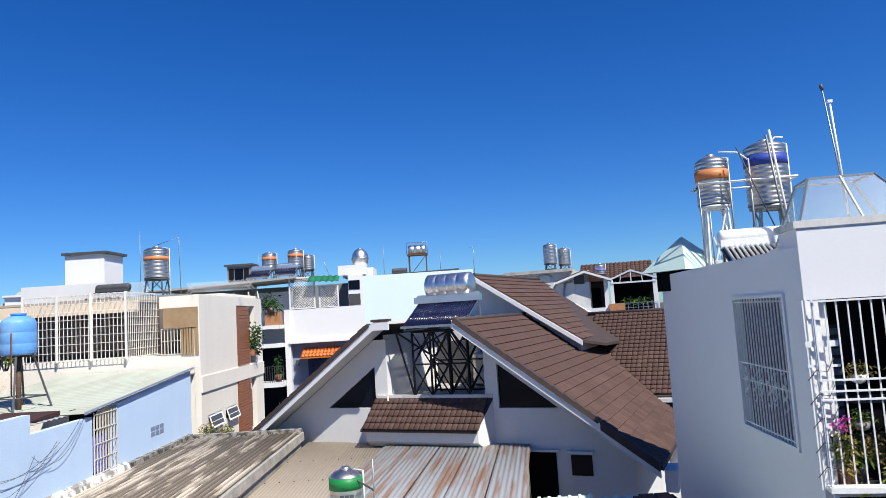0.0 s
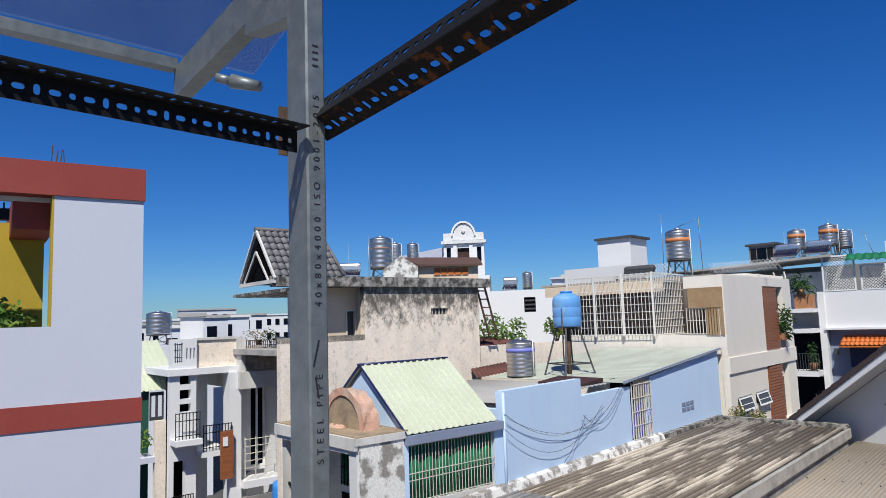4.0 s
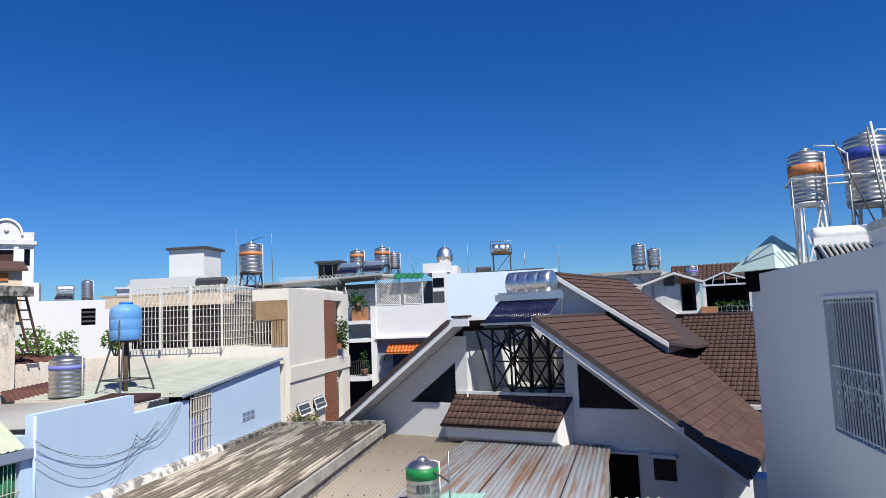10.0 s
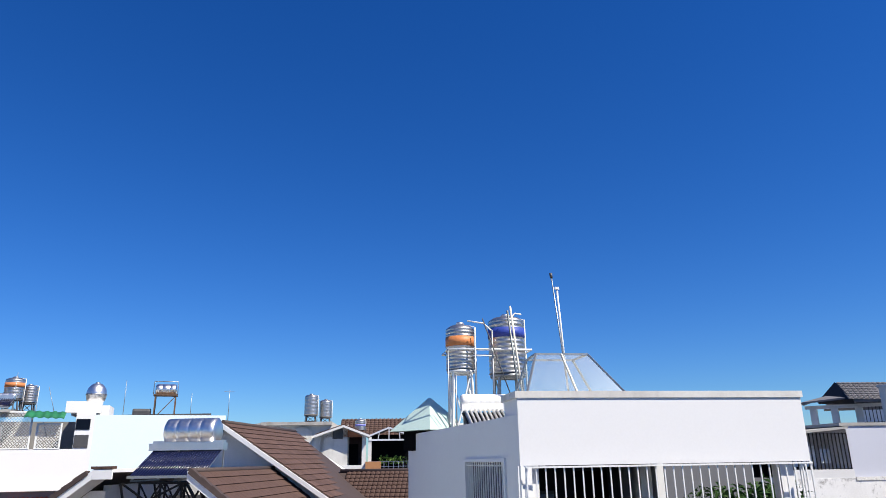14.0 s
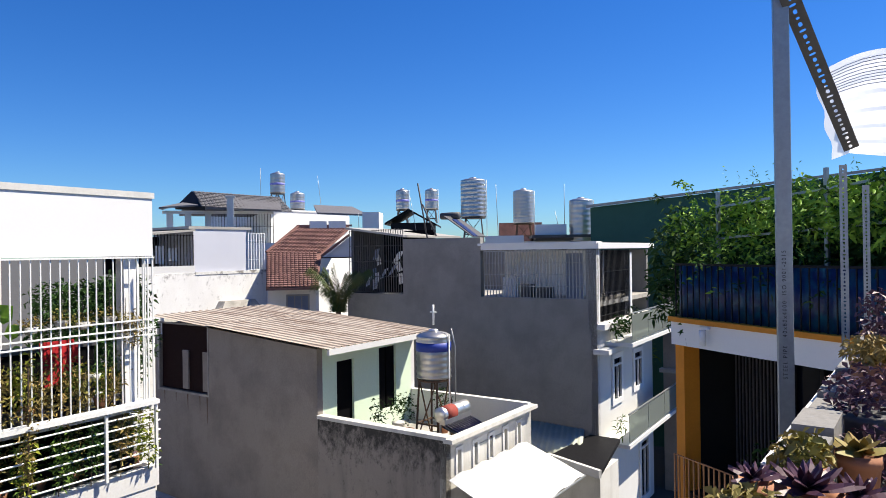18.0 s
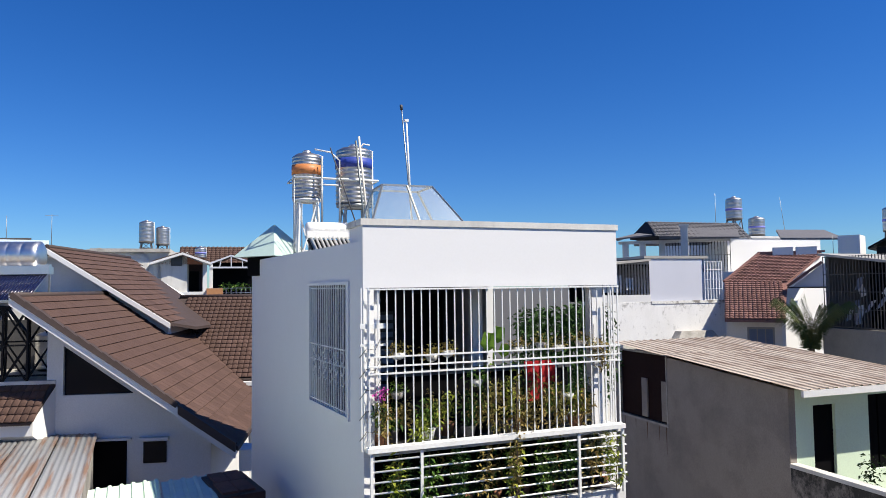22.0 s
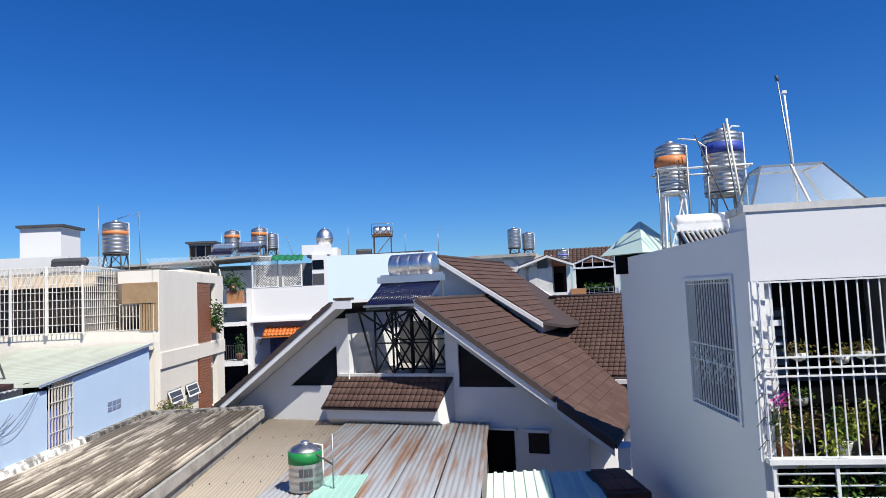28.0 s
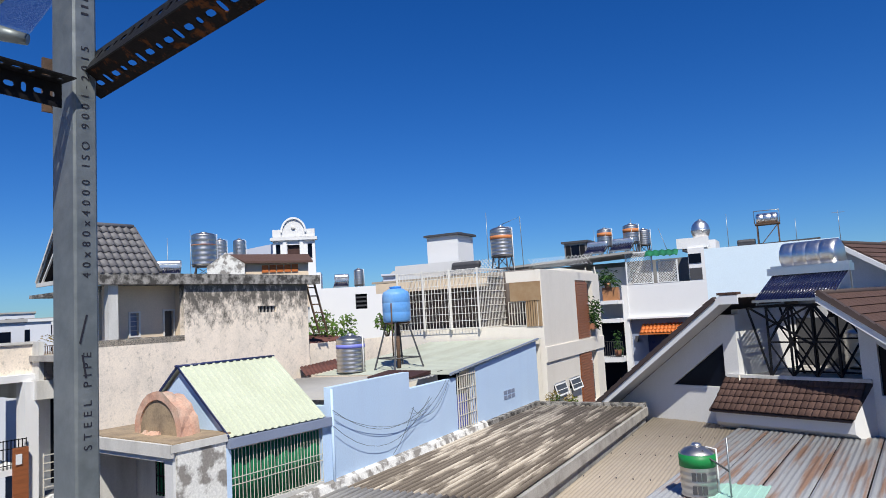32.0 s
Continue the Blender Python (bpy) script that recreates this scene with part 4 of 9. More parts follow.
g.hull([(-7.32, 0, 8.0), (-5.55, 0, 6.72), (-5.4, 0, 6.72), (-5.4, 0, right_z(-5.4) - 0.15), (-7.32, 0, right_z(-7.32) - 0.15)], [(-7.32, 0.25, 8.0), (-5.55, 0.25, 6.72), (-5.4, 0.25, 6.72), (-5.4, 0.25, right_z(-5.4) - 0.15), (-7.32, 0.25, right_z(-7.32) - 0.15)])
WALLS.append(g)
g = Geo()
g.hull([(-5.55, 0, 0), (-3.6, 0, 0), (-3.6, 0, right_z(-3.6) - 0.15), (-5.4, 0, right_z(-5.4) - 0.15), (-5.4, 0, 6.72), (-5.55, 0, 6.72)], [(-5.55, 0.25, 0), (-3.6, 0.25, 0), (-3.6, 0.25, right_z(-3.6) - 0.15), (-5.4, 0.25, right_z(-5.4) - 0.15), (-5.4, 0.25, 6.72), (-5.55, 0.25, 6.72)])
WALLS.append(g)
for g in WALLS:
    part("front_wall", g, WHITE, HV, "white gable wall, partly in shade")
part("triangle_window", Geo().hull([(-13.25, 0.1, 6.7), (-11.4, 0.1, 6.7), (-11.4, 0.1, 8.05)], [(-13.25, 0.14, 6.7), (-11.4, 0.14, 6.7), (-11.4, 0.14, 8.05)]), GLASS_DARK, HV, "dark triangular window")
part("triangle_window", Geo().hull([(-7.35, 0.1, 6.7), (-5.5, 0.1, 6.7), (-7.35, 0.1, 8.05)], [(-7.35, 0.14, 6.7), (-5.5, 0.14, 6.7), (-7.35, 0.14, 8.05)]), GLASS_DARK, HV, "dark triangular window")
# recess
part("recess_floor", Geo().box(-10.98, -7.72, 0.0, 4.5, 6.9, 7.04), CONCRETE, HV)
part("recess_wall", Geo().box(-11.2, -10.98, 0.25, 4.5, 7.0, 8.98), WHITE, HV)
part("recess_wall", Geo().box(-7.72, -7.5, 0.25, 4.5, 7.0, 8.35), WHITE, HV)
part("recess_wall", Geo().wall(-11.2, -8.4, 7.0, 9.1, 4.5, 4.7, [(-10.3, -8.9, 7.2, 8.8)]), WHITE, HV)
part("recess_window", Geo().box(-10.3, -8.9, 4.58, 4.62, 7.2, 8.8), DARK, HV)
part("east_wall", Geo().box(-3.85, -3.6, 0.25, 10.5, 0, 5.6), WHITE, HV)
part("west_wall", Geo().box(-15.4, -15.15, 0.25, 10.5, 0, 6.0), WHITE, HV)
# lower slopes
part("left_slope", Geo().slab([(-15.7, -0.9, left_z(-15.7)), (-10.85, -0.9, left_z(-10.85)), (-10.85, 9, left_z(-10.85)), (-15.7, 9, left_z(-15.7))], 0.08), DARK_TILE, HV)
part("soffit", Geo().slab([(-15.7, -0.9, left_z(-15.7) - 0.085), (-10.87, -0.9, left_z(-10.87) - 0.085), (-10.87, 0.0, left_z(-10.87) - 0.085), (-15.7, 0.0, left_z(-15.7) - 0.085)], 0.05), WHITE, HV, "white boarded soffit under the deep eave")
part("flat_cap", Geo().box(-10.86, -10.3, -0.92, 4.6, 9.33, 9.42), WHITE, HV)
me = mesh_of("cap_tile", Geo().box(-0.02, 0.30, -0.1, 0.12, 0.0, 0.07), BROWN_TILE)
for i in range(2):
    part("cap_tile", me, None, HV).location = (-10.88 + 0.28 * i, -0.88, 9.42)
part("right_slope", Geo().slab([(-8.2, -0.9, right_z(-8.2)), (-8.2, 6.2, right_z(-8.2)), (-6.3, 9.5, right_z(-6.3)), (-2.75, 9.5, right_z(-2.75)), (-2.75, -0.9, right_z(-2.75))], 0.12), DARK_TILE, HV)
for a, b, fz, y in ((-15.75, -10.86, left_z, -0.97), (-8.24, -4.2, right_z, -0.97)):
    za, zb = fz(a), fz(b)
    part("barge_board", Geo().hull([(a, y, za - 0.24), (b, y, zb - 0.24), (b, y, zb - 0.01), (a, y, za - 0.01)], [(a, y + 0.06, za - 0.24), (b, y + 0.06, zb - 0.24), (b, y + 0.06, zb - 0.01), (a, y + 0.06, za - 0.01)]), WHITE_CLEAN, HV, "white barge board")
part("barge_board", Geo().box(-10.855, -10.3, -0.97, -0.922, 9.16, 9.40), WHITE_CLEAN, HV)
(a, za), (b, zb) = (-4.2, right_z(-4.2)), (-2.8, right_z(-2.8))
part("barge_board", Geo().hull([(a, -1.05, za - 0.3), (b, -1.05, zb - 0.3), (b, -1.05, zb - 0.14), (a, -1.05, za - 0.14)], [(a, -0.95, za - 0.3), (b, -0.95, zb - 0.3), (b, -0.95, zb - 0.14), (a, -0.95, za - 0.14)]), WHITE, HV)
# Dark strip along the lower end of the rake.
part("eave_edge_tile", Geo().hull([(a, -1.07, za - 0.14), (b, -1.07, zb - 0.14), (b, -1.07, zb + 0.1), (a, -1.07, za + 0.1)], [(a, -0.95, za - 0.14), (b, -0.95, zb - 0.14), (b, -0.95, zb + 0.1), (a, -0.95, za + 0.1)]), DARK_TILE, HV)
me = mesh_of("verge_tile", Geo().hull([(-0.02, -0.08, -0.05), (0.38, -0.08, -0.05), (0.38, 0.14, -0.05), (-0.02, 0.14, -0.05)], [(-0.02, -0.06, 0.10), (0.38, -0.06, 0.07), (0.38, 0.12, 0.07), (-0.02, 0.12, 0.10)]), DARK_TILE)
for (a, b, fz) in ((-15.7, -11.0, left_z), (-8.18, -4.25, right_z)):
    n = int((b - a) / 0.29)
    for i in range(n):
        s = a + (b - a) * i / n
        o = part("verge_tile", me, None, HV)
        o.matrix_basis = Matrix.Translation((s, -0.93, fz(s) + 0.02)) @ Matrix.Rotation(-math.atan(K) if fz is left_z else math.atan(K), 4, "Y")
roof_tiles(HV, (-8.2, -0.86, right_z(-8.2)), (0, 10.26, 0), (5.4, 0, -5.4 * K), 0.33, 0.34, BROWN_TILE, "flat", 300, lambda u, v: u < 0.67 + 0.33 * min(1, v / 0.4))
# upper gable set back
UT, UE, UB = (-9.97, 10.9), (-5.98, 8.32), 5.3
ku = (UT[1] - UE[1]) / (UE[0] - UT[0])
part("upper_wall", Geo().hull([(-13.5, 5.75, 7.0), (-6.15, 5.75, 7.0), (-6.15, 5.75, 8.35), (-9.97, 5.75, 10.72), (-13.5, 5.75, 8.4)], [(-13.5, 14, 7.0), (-6.15, 14, 7.0), (-6.15, 14, 8.35), (-9.97, 14, 10.72), (-13.5, 14, 8.4)]), WHITE, HV, "shaded upper gable wall")
part("upper_slope", Geo().slab([(UT[0], UB, UT[1]), (UE[0], UB, UE[1]), (UE[0] + 0.45, 7.1, UE[1] - 0.25), (-5.2, 10.5, UE[1] - 0.3), (UT[0], 14.0, UT[1])], 0.1), DARK_TILE, HV)
part("upper_slope", Geo().slab([(UT[0], UB, UT[1]), (UT[0], 14, UT[1]), (-13.9, 14, 8.35), (-13.9, UB, 8.35)], 0.1), DARK_TILE, HV)
part("barge_board", Geo().hull([(UT[0], UB - 0.06, UT[1] - 0.2), (UE[0], UB - 0.06, UE[1] - 0.2), (UE[0], UB - 0.06, UE[1] - 0.02), (UT[0], UB - 0.06, UT[1] - 0.02)], [(UT[0], UB, UT[1] - 0.2), (UE[0], UB, UE[1] - 0.2), (UE[0], UB, UE[1] - 0.02), (UT[0], UB, UT[1] - 0.02)]), WHITE_CLEAN, HV, "white barge board")
roof_tiles(HV, (UT[0], UB + 0.04, UT[1]), (0, 8.7, 0), (UE[0] - UT[0], 0, UE[1] - UT[1]), 0.33, 0.34, BROWN_TILE, "flat", 200, lambda u, v: u < 1.0 - 0.78 * max(0.0, v - 0.1))
# far slope facing the terrace
part("far_slope", Geo().slab([(-7.0, 10.6, 9.1), (-0.5, 10.6, 9.1), (-0.5, 6.3, 6.2), (-5.6, 6.3, 6.2)], 0.1), DARK_TILE, HV)
roof_tiles(HV, (-6.6, 10.55, 9.1), (6.0, 0, 0), (0, -4.2, -2.85), 0.2, 0.24, BROWN_TILE, "low", 300)
part("ridge_cap", Geo().rod((-6.9, 10.6, 9.13), (-0.5, 10.6, 9.13), 0.09, 8).rod((UT[0], UB, UT[1] + 0.03), (UT[0], 14, UT[1] + 0.03), 0.08, 8).rod((-8.2, -0.9, right_z(-8.2) + 0.02), (-8.2, 6.0, right_z(-8.2) + 0.02), 0.08, 8), DARK_TILE, HV)
part("gutter", Geo().box(-5.3, -0.5, 6.1, 6.28, 6.0, 6.14), WHITE, HV)
part("lower_wall", Geo().box(-5.0, -0.6, 7.0, 7.2, 0, 6.1), WHITE, HV)
part("rear_wall", Geo().box(-15.4, -0.6, 13.8, 14, 0, 7.1), WHITE, HV)
# canopy over the lower window
part("canopy_body", Geo().hull([(-11.38, -0.75, 5.85), (-7.72, -0.75, 5.85), (-7.5, 0, 5.3), (-11.4, 0, 5.3)], [(-11.38, -0.75, 6.22), (-7.72, -0.75, 6.22), (-7.5, 0, 6.95), (-11.4, 0, 6.95)]), WHITE_CLEAN, HV)
part("canopy_slope", Geo().slab([(-11.3, 0.0, 7.02), (-7.5, 0.0, 7.02), (-7.72, -0.9, 6.2), (-11.5, -0.9, 6.2)], 0.06), DARK_TILE, HV)
roof_tiles(HV, (-11.42, 0.0, 7.03), (3.78, 0, 0), (0, -0.9, -0.82), 0.17, 0.24, BROWN_TILE, "low", 150)
part("ridge_cap", Geo().box(-11.35, -7.5, -0.06, 0.06, 7.03, 7.12), WHITE_OLD, HV)
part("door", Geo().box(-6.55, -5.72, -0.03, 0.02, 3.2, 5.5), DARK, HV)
part("window", Geo().box(-5.3, -4.72, -0.04, 0.02, 4.9, 5.45), GLASS_DARK, HV)
part("window_hood", Geo().box(-5.4, -4.65, -0.2, 0.0, 5.5, 5.58).box(-6.6, -5.6, -0.1, 0.0, 5.52, 5.58), WHITE, HV)
# solar heater on its tall black trestle
sh = solar_heater(LV.at(-9.16, 1.2, 7.04), 2.15, "steel solar water heater on a tall black trestle between gables", 26, 0.62, 1.5, 2.05, 0.40, tank_len=1.55, backed=False)
part("header_box", Geo().box(-1.12, 1.12, -0.42, -0.12, 2.86, 3.06), STEEL_BRIGHT, sh, "long bright steel header box")
tr = thing("heater_trestle", LV.at(-9.3, 0.75, 7.04), "tall black angle-iron trestle with cross bracing", "trestle")
xs, ys = (-0.72, -0.12, 0.5, 1.1), (-0.75, 0.75)
for x in xs:
    for y in ys:
        part("leg", Geo().bar((x, y, 0), (x, y, 2.0), 0.05, 0.05), BLACK_STEEL, tr)
for y in ys:
    for a, b in zip(xs, xs[1:]):
        part("brace", Geo().bar((a, y, 0.05), (b, y, 1.0), 0.035, 0.035).bar((b, y, 0.05), (a, y, 1.0), 0.035, 0.035).bar((a, y, 1.0), (b, y, 1.98), 0.035, 0.035).bar((b, y, 1.0), (a, y, 1.98), 0.035, 0.035), BLACK_STEEL, tr)
    for z in (0.05, 1.0, 1.98):
        part("rail", Geo().bar((xs[0], y, z), (xs[-1], y, z), 0.045, 0.045), BLACK_STEEL, tr)
for x in xs:
    part("rail", Geo().bar((x, ys[0], 1.98), (x, ys[1], 1.98), 0.045, 0.045).bar((x, ys[0], 1.0), (x, ys[1], 1.98), 0.035, 0.035).bar((x, ys[0], 0.1), (x, ys[1], 1.0), 0.035, 0.035), BLACK_STEEL, tr)
for a, b in (((-1.25, -0.8, 1.98), (-0.72, -0.75, 0.0)), ((-1.0, 0.6, 1.98), (-0.5, 0.7, 0.0)), ((-1.2, -0.8, 1.98), (0.5, -0.75, 0.9)), ((-0.72, -0.75, 1.4), (0.5, -0.75, 1.98)), ((1.1, -0.75, 1.3), (-0.1, 0.75, 1.98))):
    part("outrigger", Geo().bar(a, b, 0.05, 0.05), BLACK_STEEL, tr)
# Dark grey wall added behind the tank; it stands for the recess's shade.
part("recess_back", Geo().wall(-11.0, -7.5, 7.04, 8.55, 3.75, 3.9), GREY_STEEL, HV, "added dark wall standing for shade behind the trestle")
water_tank(LV.at(-8.9, 3.2, 7.04), 0.45, 1.2, "steel tank standing behind a trestle", 0, ribs=5)


# ---- low roofs below the terrace ----
t = thing("fibre_cement_roof", pose(0, 0, 0), "mossy grey corrugated fibre-cement roof with pale worn patches", "roof")
for k, y0 in enumerate((6.0, 11.4)):
    y1 = (11.55, 22.7)[k]
    for j in range(3):
        x0 = -9.05 + j * 1.19
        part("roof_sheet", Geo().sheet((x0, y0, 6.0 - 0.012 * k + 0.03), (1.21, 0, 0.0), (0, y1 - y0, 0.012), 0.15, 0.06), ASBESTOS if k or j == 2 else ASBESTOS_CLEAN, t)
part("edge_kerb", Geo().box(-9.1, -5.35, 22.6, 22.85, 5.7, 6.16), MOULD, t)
part("gutter", Geo().box(-5.52, -5.34, 5.5, 22.7, 5.8, 5.98).box(-5.34, -5.28, 5.5, 22.7, 5.8, 6.05), CONCRETE, t)
part("low_wall", Geo().box(-9.0, -5.4, 22.65, 22.8, 0, 5.75).box(-5.5, -5.36, 5.5, 22.6, 0, 5.8), CONCRETE, t)
kb = thing("parapet_foot", pose(0, 0, 0), "crumbling whitewashed kerb along a blue wall", "kerb")
part("kerb", Geo().hull([(-9.0, 8, 5.9), (-8.78, 8, 5.9), (-8.78, 18.4, 5.9), (-9.0, 18.4, 5.9)], [(-9.0, 8, 6.25), (-8.9, 8, 6.22), (-8.9, 18.4, 6.2), (-9.0, 18.4, 6.25)]), PEEL, kb)
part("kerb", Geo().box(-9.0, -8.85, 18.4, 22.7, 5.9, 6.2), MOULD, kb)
t = thing("metal_roof", pose(0, 0, 0), "low metal roof, half beige half rust-streaked galvanised sheet", "roof")
# back edge follows the villa front
def back_y(x):
    return 21.35 - 0.42 * (x - 1.8)


for j in range(4):
    x0, x1 = -5.28 + j * 0.72, -5.28 + (j + 1) * 0.72
    part("beige_sheet", Geo().sheet((x0, 6, 5.58 + 0.008 * (j % 2)), (x1 - x0 + 0.02, 0, 0), (0, back_y((x0 + x1) / 2) - 6.3, 0.05), 0.09, 0.014), BEIGE_SHEET, t)
for j in range(5):
    x0, x1 = -2.4 + j * 0.84, -2.4 + (j + 1) * 0.84
    ln = back_y((x0 + x1) / 2) - 6.3
    part("rusty_sheet", Geo().sheet((x0 - 0.132 * ln, 6, 5.64 + 0.008 * (j % 2)), (x1 - x0 + 0.02, 0, 0), (0.132 * ln, ln, 0.07), 0.115, 0.024), TIN, t)
part("mint_sheet", Geo().sheet((-3.25, 6.0, 5.70), (0.9, 0, 0), (0.92, 8.95, 0.05), 0.14, 0.02, kind="rib"), TIN_GREEN, t)
part("screw_row", Geo().box(-5.25, -2.4, 12.0, 12.03, 5.66, 5.67), GREY_STEEL, t)
me = mesh_of("screw", Geo().box(-0.012, 0.012, -0.012, 0.012, 0, 0.02), GREY_STEEL)
for i in range(40):
    o = part("screw", me, None, t)
    o.location = (-5.2 + (i % 8) * 0.36, 10.5 + (i // 8) * 2.4, 5.63)
part("support_wall", Geo().box(-5.2, -0.4, 6, 6.2, 0, 5.5), WHITE_OLD, t)
part("support_wall", Geo().hull([(-0.3, 6.2, 0), (-0.15, 6.2, 0), (1.65, 20.6, 0), (1.5, 20.6, 0)], [(-0.3, 6.2, 5.58), (-0.15, 6.2, 5.58), (1.65, 20.6, 5.62), (1.5, 20.6, 5.62)]), CONCRETE, t)
gt = water_tank(pose(-2.62, 14.2, 5.66), 0.33, 0.95, "steel water tank with a green label band on a low roof", 0, BAND_GREEN, (0.62, 0.86), ribs=6)
# Two rows of dark bars set on the tank body.
for z in (0.12, 0.36):
    for a0 in (-1.78, -1.50, -1.22):
        arc = [a0 + 0.055 * k for k in range(5)]
        ring = [(0.341 * math.cos(a), 0.341 * math.sin(a)) for a in arc] + [(0.325 * math.cos(a), 0.325 * math.sin(a)) for a in reversed(arc)]
        part("label_bar", Geo().hull([(x, y, z) for x, y in ring], [(x, y, z + 0.15) for x, y in ring]), GREY_STEEL, gt, "dark bar on the tank body")
pl = thing("standpipe", pose(-2.05, 14.0, 5.66), "bare plastic standpipe with a tap arm", "pipe")
part("riser", Geo().rod((0, 0, 0), (0, 0, 1.15), 0.018, 6), GALV, pl)
part("arm", Geo().pipe([(0, 0, 0.55), (-0.3, 0, 0.75), (-0.45, 0, 0.9)], 0.02), GREY_STEEL, pl)
pl = thing("thin_pole", pose(-2.45, 21.9, 5.6), "thin grey pole in front of a tiled canopy", "pole")
part("pole", Geo().rod((0, 0, 0), (0, 0, 1.5), 0.022, 6), CREAM_STEEL, pl)
part("foot", Geo().box(-0.06, 0.06, -0.06, 0.06, 0, 0.1), RUST, pl)
t = thing("side_lean_to", pose(0, 0, 0), "pale ribbed lean-to roof with dark red boards beside a white wall", "roof")
part("roof_sheet", Geo().sheet((0.25, 8.0, 5.66), (1.22, 0, 0), (0.78, 6.45, 0.09), 0.2, 0.03, kind="rib"), MINT, t, "sun-bleached pale green sheet")
part("roof_sheet", Geo().sheet((1.47, 7.9, 5.67), (0.9, 0, 0), (0.78, 6.3, 0.09), 0.2, 0.03, kind="rib"), PALE_TEAL, t, "grey-teal sheet")
for k in range(2):
    part("red_board", Geo().box(3.05 + 0.3 * k, 3.33 + 0.3 * k, 13.3, 13.98, 5.80, 5.84), RED_WOOD, t)
    part("red_board", Geo().box(3.0 + 0.3 * k, 3.28 + 0.3 * k, 12.55, 13.27, 5.80, 5.84), RED_WOOD, t)
part("board_shelf", Geo().box(2.95, 3.72, 12.4, 14.0, 5.5, 5.798), DARK_WOOD, t)
part("base", Geo().prism([(0.35, 8.2), (2.4, 8.2), (3.1, 13.9), (1.08, 14.25)], 0, 5.6), WHITE_OLD, t)
ac = air_conditioner(LV.at(-2.6, -0.35, 4.75, 90))


# ---- pale blue house ----
HB = thing("blue_house", pose(-9, 0, 0), "pale blue house with sloping sheet roofs and hanging cables", "house")


def along_y(ob):
    """Turns a wall built along s so that s runs away from the terrace (+y) and its face looks to +x."""
    ob.matrix_basis = Matrix.Rotation(radians(90), 4, "Z")
    return ob


along_y(part("side_wall", Geo().wall(11.4, 18.0, 0, 8.02, 0.0, 0.18, [(14.4, 16.8, 7.62, 8.1), (16.8, 18.1, 6.2, 8.1)]), BLUE_WALL, HB, "pale blue wall"))
g = Geo().hull([(18.0, 0, 0), (23.0, 0, 0), (23.0, 0, 8.22), (18.0, 0, 7.78)], [(18.0, 0.18, 0), (23.0, 0.18, 0), (23.0, 0.18, 8.22), (18.0, 0.18, 7.78)])
along_y(part("side_wall", g, BLUE_WALL, HB, "pale blue wall"))
g = Geo()
for i in range(3):
    for j in range(2):
        g.box(19.95 + i * 0.3, 20.2 + i * 0.3, -0.012, 0.01, 6.6 + j * 0.15, 6.71 + j * 0.15)
along_y(part("vent_block", g, GREY_BLUE, HB, "small dark vent openings"))
g = Geo()
bars(g, 16.85, 17.95, 6.2, 7.7, -0.02, 0.13, 0.012, (6.25, 6.6, 6.95, 7.3, 7.65))
wn_ = along_y(part("window_grille", g, CREAM_STEEL, HB))
part("curtain", Geo().box(16.85, 17.95, 0.25, 0.28, 6.2, 7.1), BAND_LILAC, wn_, "purple cloth behind the bars")
part("window_back", Geo().box(16.8, 18.0, 0.5, 0.55, 6.0, 7.8), DARK, wn_)
part("front_wall", Geo().box(-5.2, -0.18, 11.42, 11.6, 0, 7.65), BLUE_WALL, HB)
part("roof_sheet", Geo().sheet((-4.4, 16.4, 7.75), (0, 6.9, 0.52), (4.5, 0, 0), 0.25, 0.010, kind="rib"), CREAM_SHEET, HB, "pale green sheet roof")
part("edge_trim", Geo().bar((0.06, 16.4, 7.75), (0.06, 23.1, 8.27), 0.05, 0.07), GREY_BLUE, HB)
part("roof_sheet", Geo().sheet((-4.6, 11.6, 7.7), (0, 4.5, 0.0), (4.4, 0, 0.05), 0.2, 0.03), GREY_SHEET, HB, "grey sheet roof")
part("clutter_board", Geo().hull([(-1.6, 15.0, 7.8), (-0.3, 15.0, 7.8), (-0.3, 16.0, 7.8), (-1.6, 16.0, 7.8)], [(-1.6, 15.0, 7.85), (-0.3, 15.0, 7.84), (-0.3, 16.0, 7.9), (-1.6, 16.0, 7.92)]), DARK_WOOD, HB)
part("downpipe", Geo().rod((0.05, 11.35, 5.6), (0.05, 11.35, 8.0), 0.03, 6), BLUE_WALL, HB)
cb = thing("cable_bundle", pose(-8.93, 0, 0), "sagging black cables on a blue wall", "cable")
for k, (y0, z0, y1, z1, sag) in enumerate(((11.3, 7.6, 15.3, 7.3, 0.55), (11.3, 7.3, 15.2, 7.35, 0.75), (11.4, 7.5, 15.0, 7.0, 0.3), (14.2, 7.1, 16.2, 7.75, 0.3), (14.3, 7.2, 16.3, 7.7, 0.5), (13.4, 6.3, 14.4, 7.2, 0.1))):
    pts = [(0.02, y0 + (y1 - y0) * i / 10, z0 + (z1 - z0) * i / 10 - sag * 4 * (i / 10) * (1 - i / 10)) for i in range(11)]
    part("cable", Geo().pipe(pts, 0.0045, 4), CABLE, cb)
# blue plastic tank on its trestle and a steel tank
BT = pose(-11.15, 17.44, 7.72)
t = thing("plastic_water_tank", BT, "sun-bleached blue plastic water tank on a rusty trestle", "water tank", "rooftop water tanks")
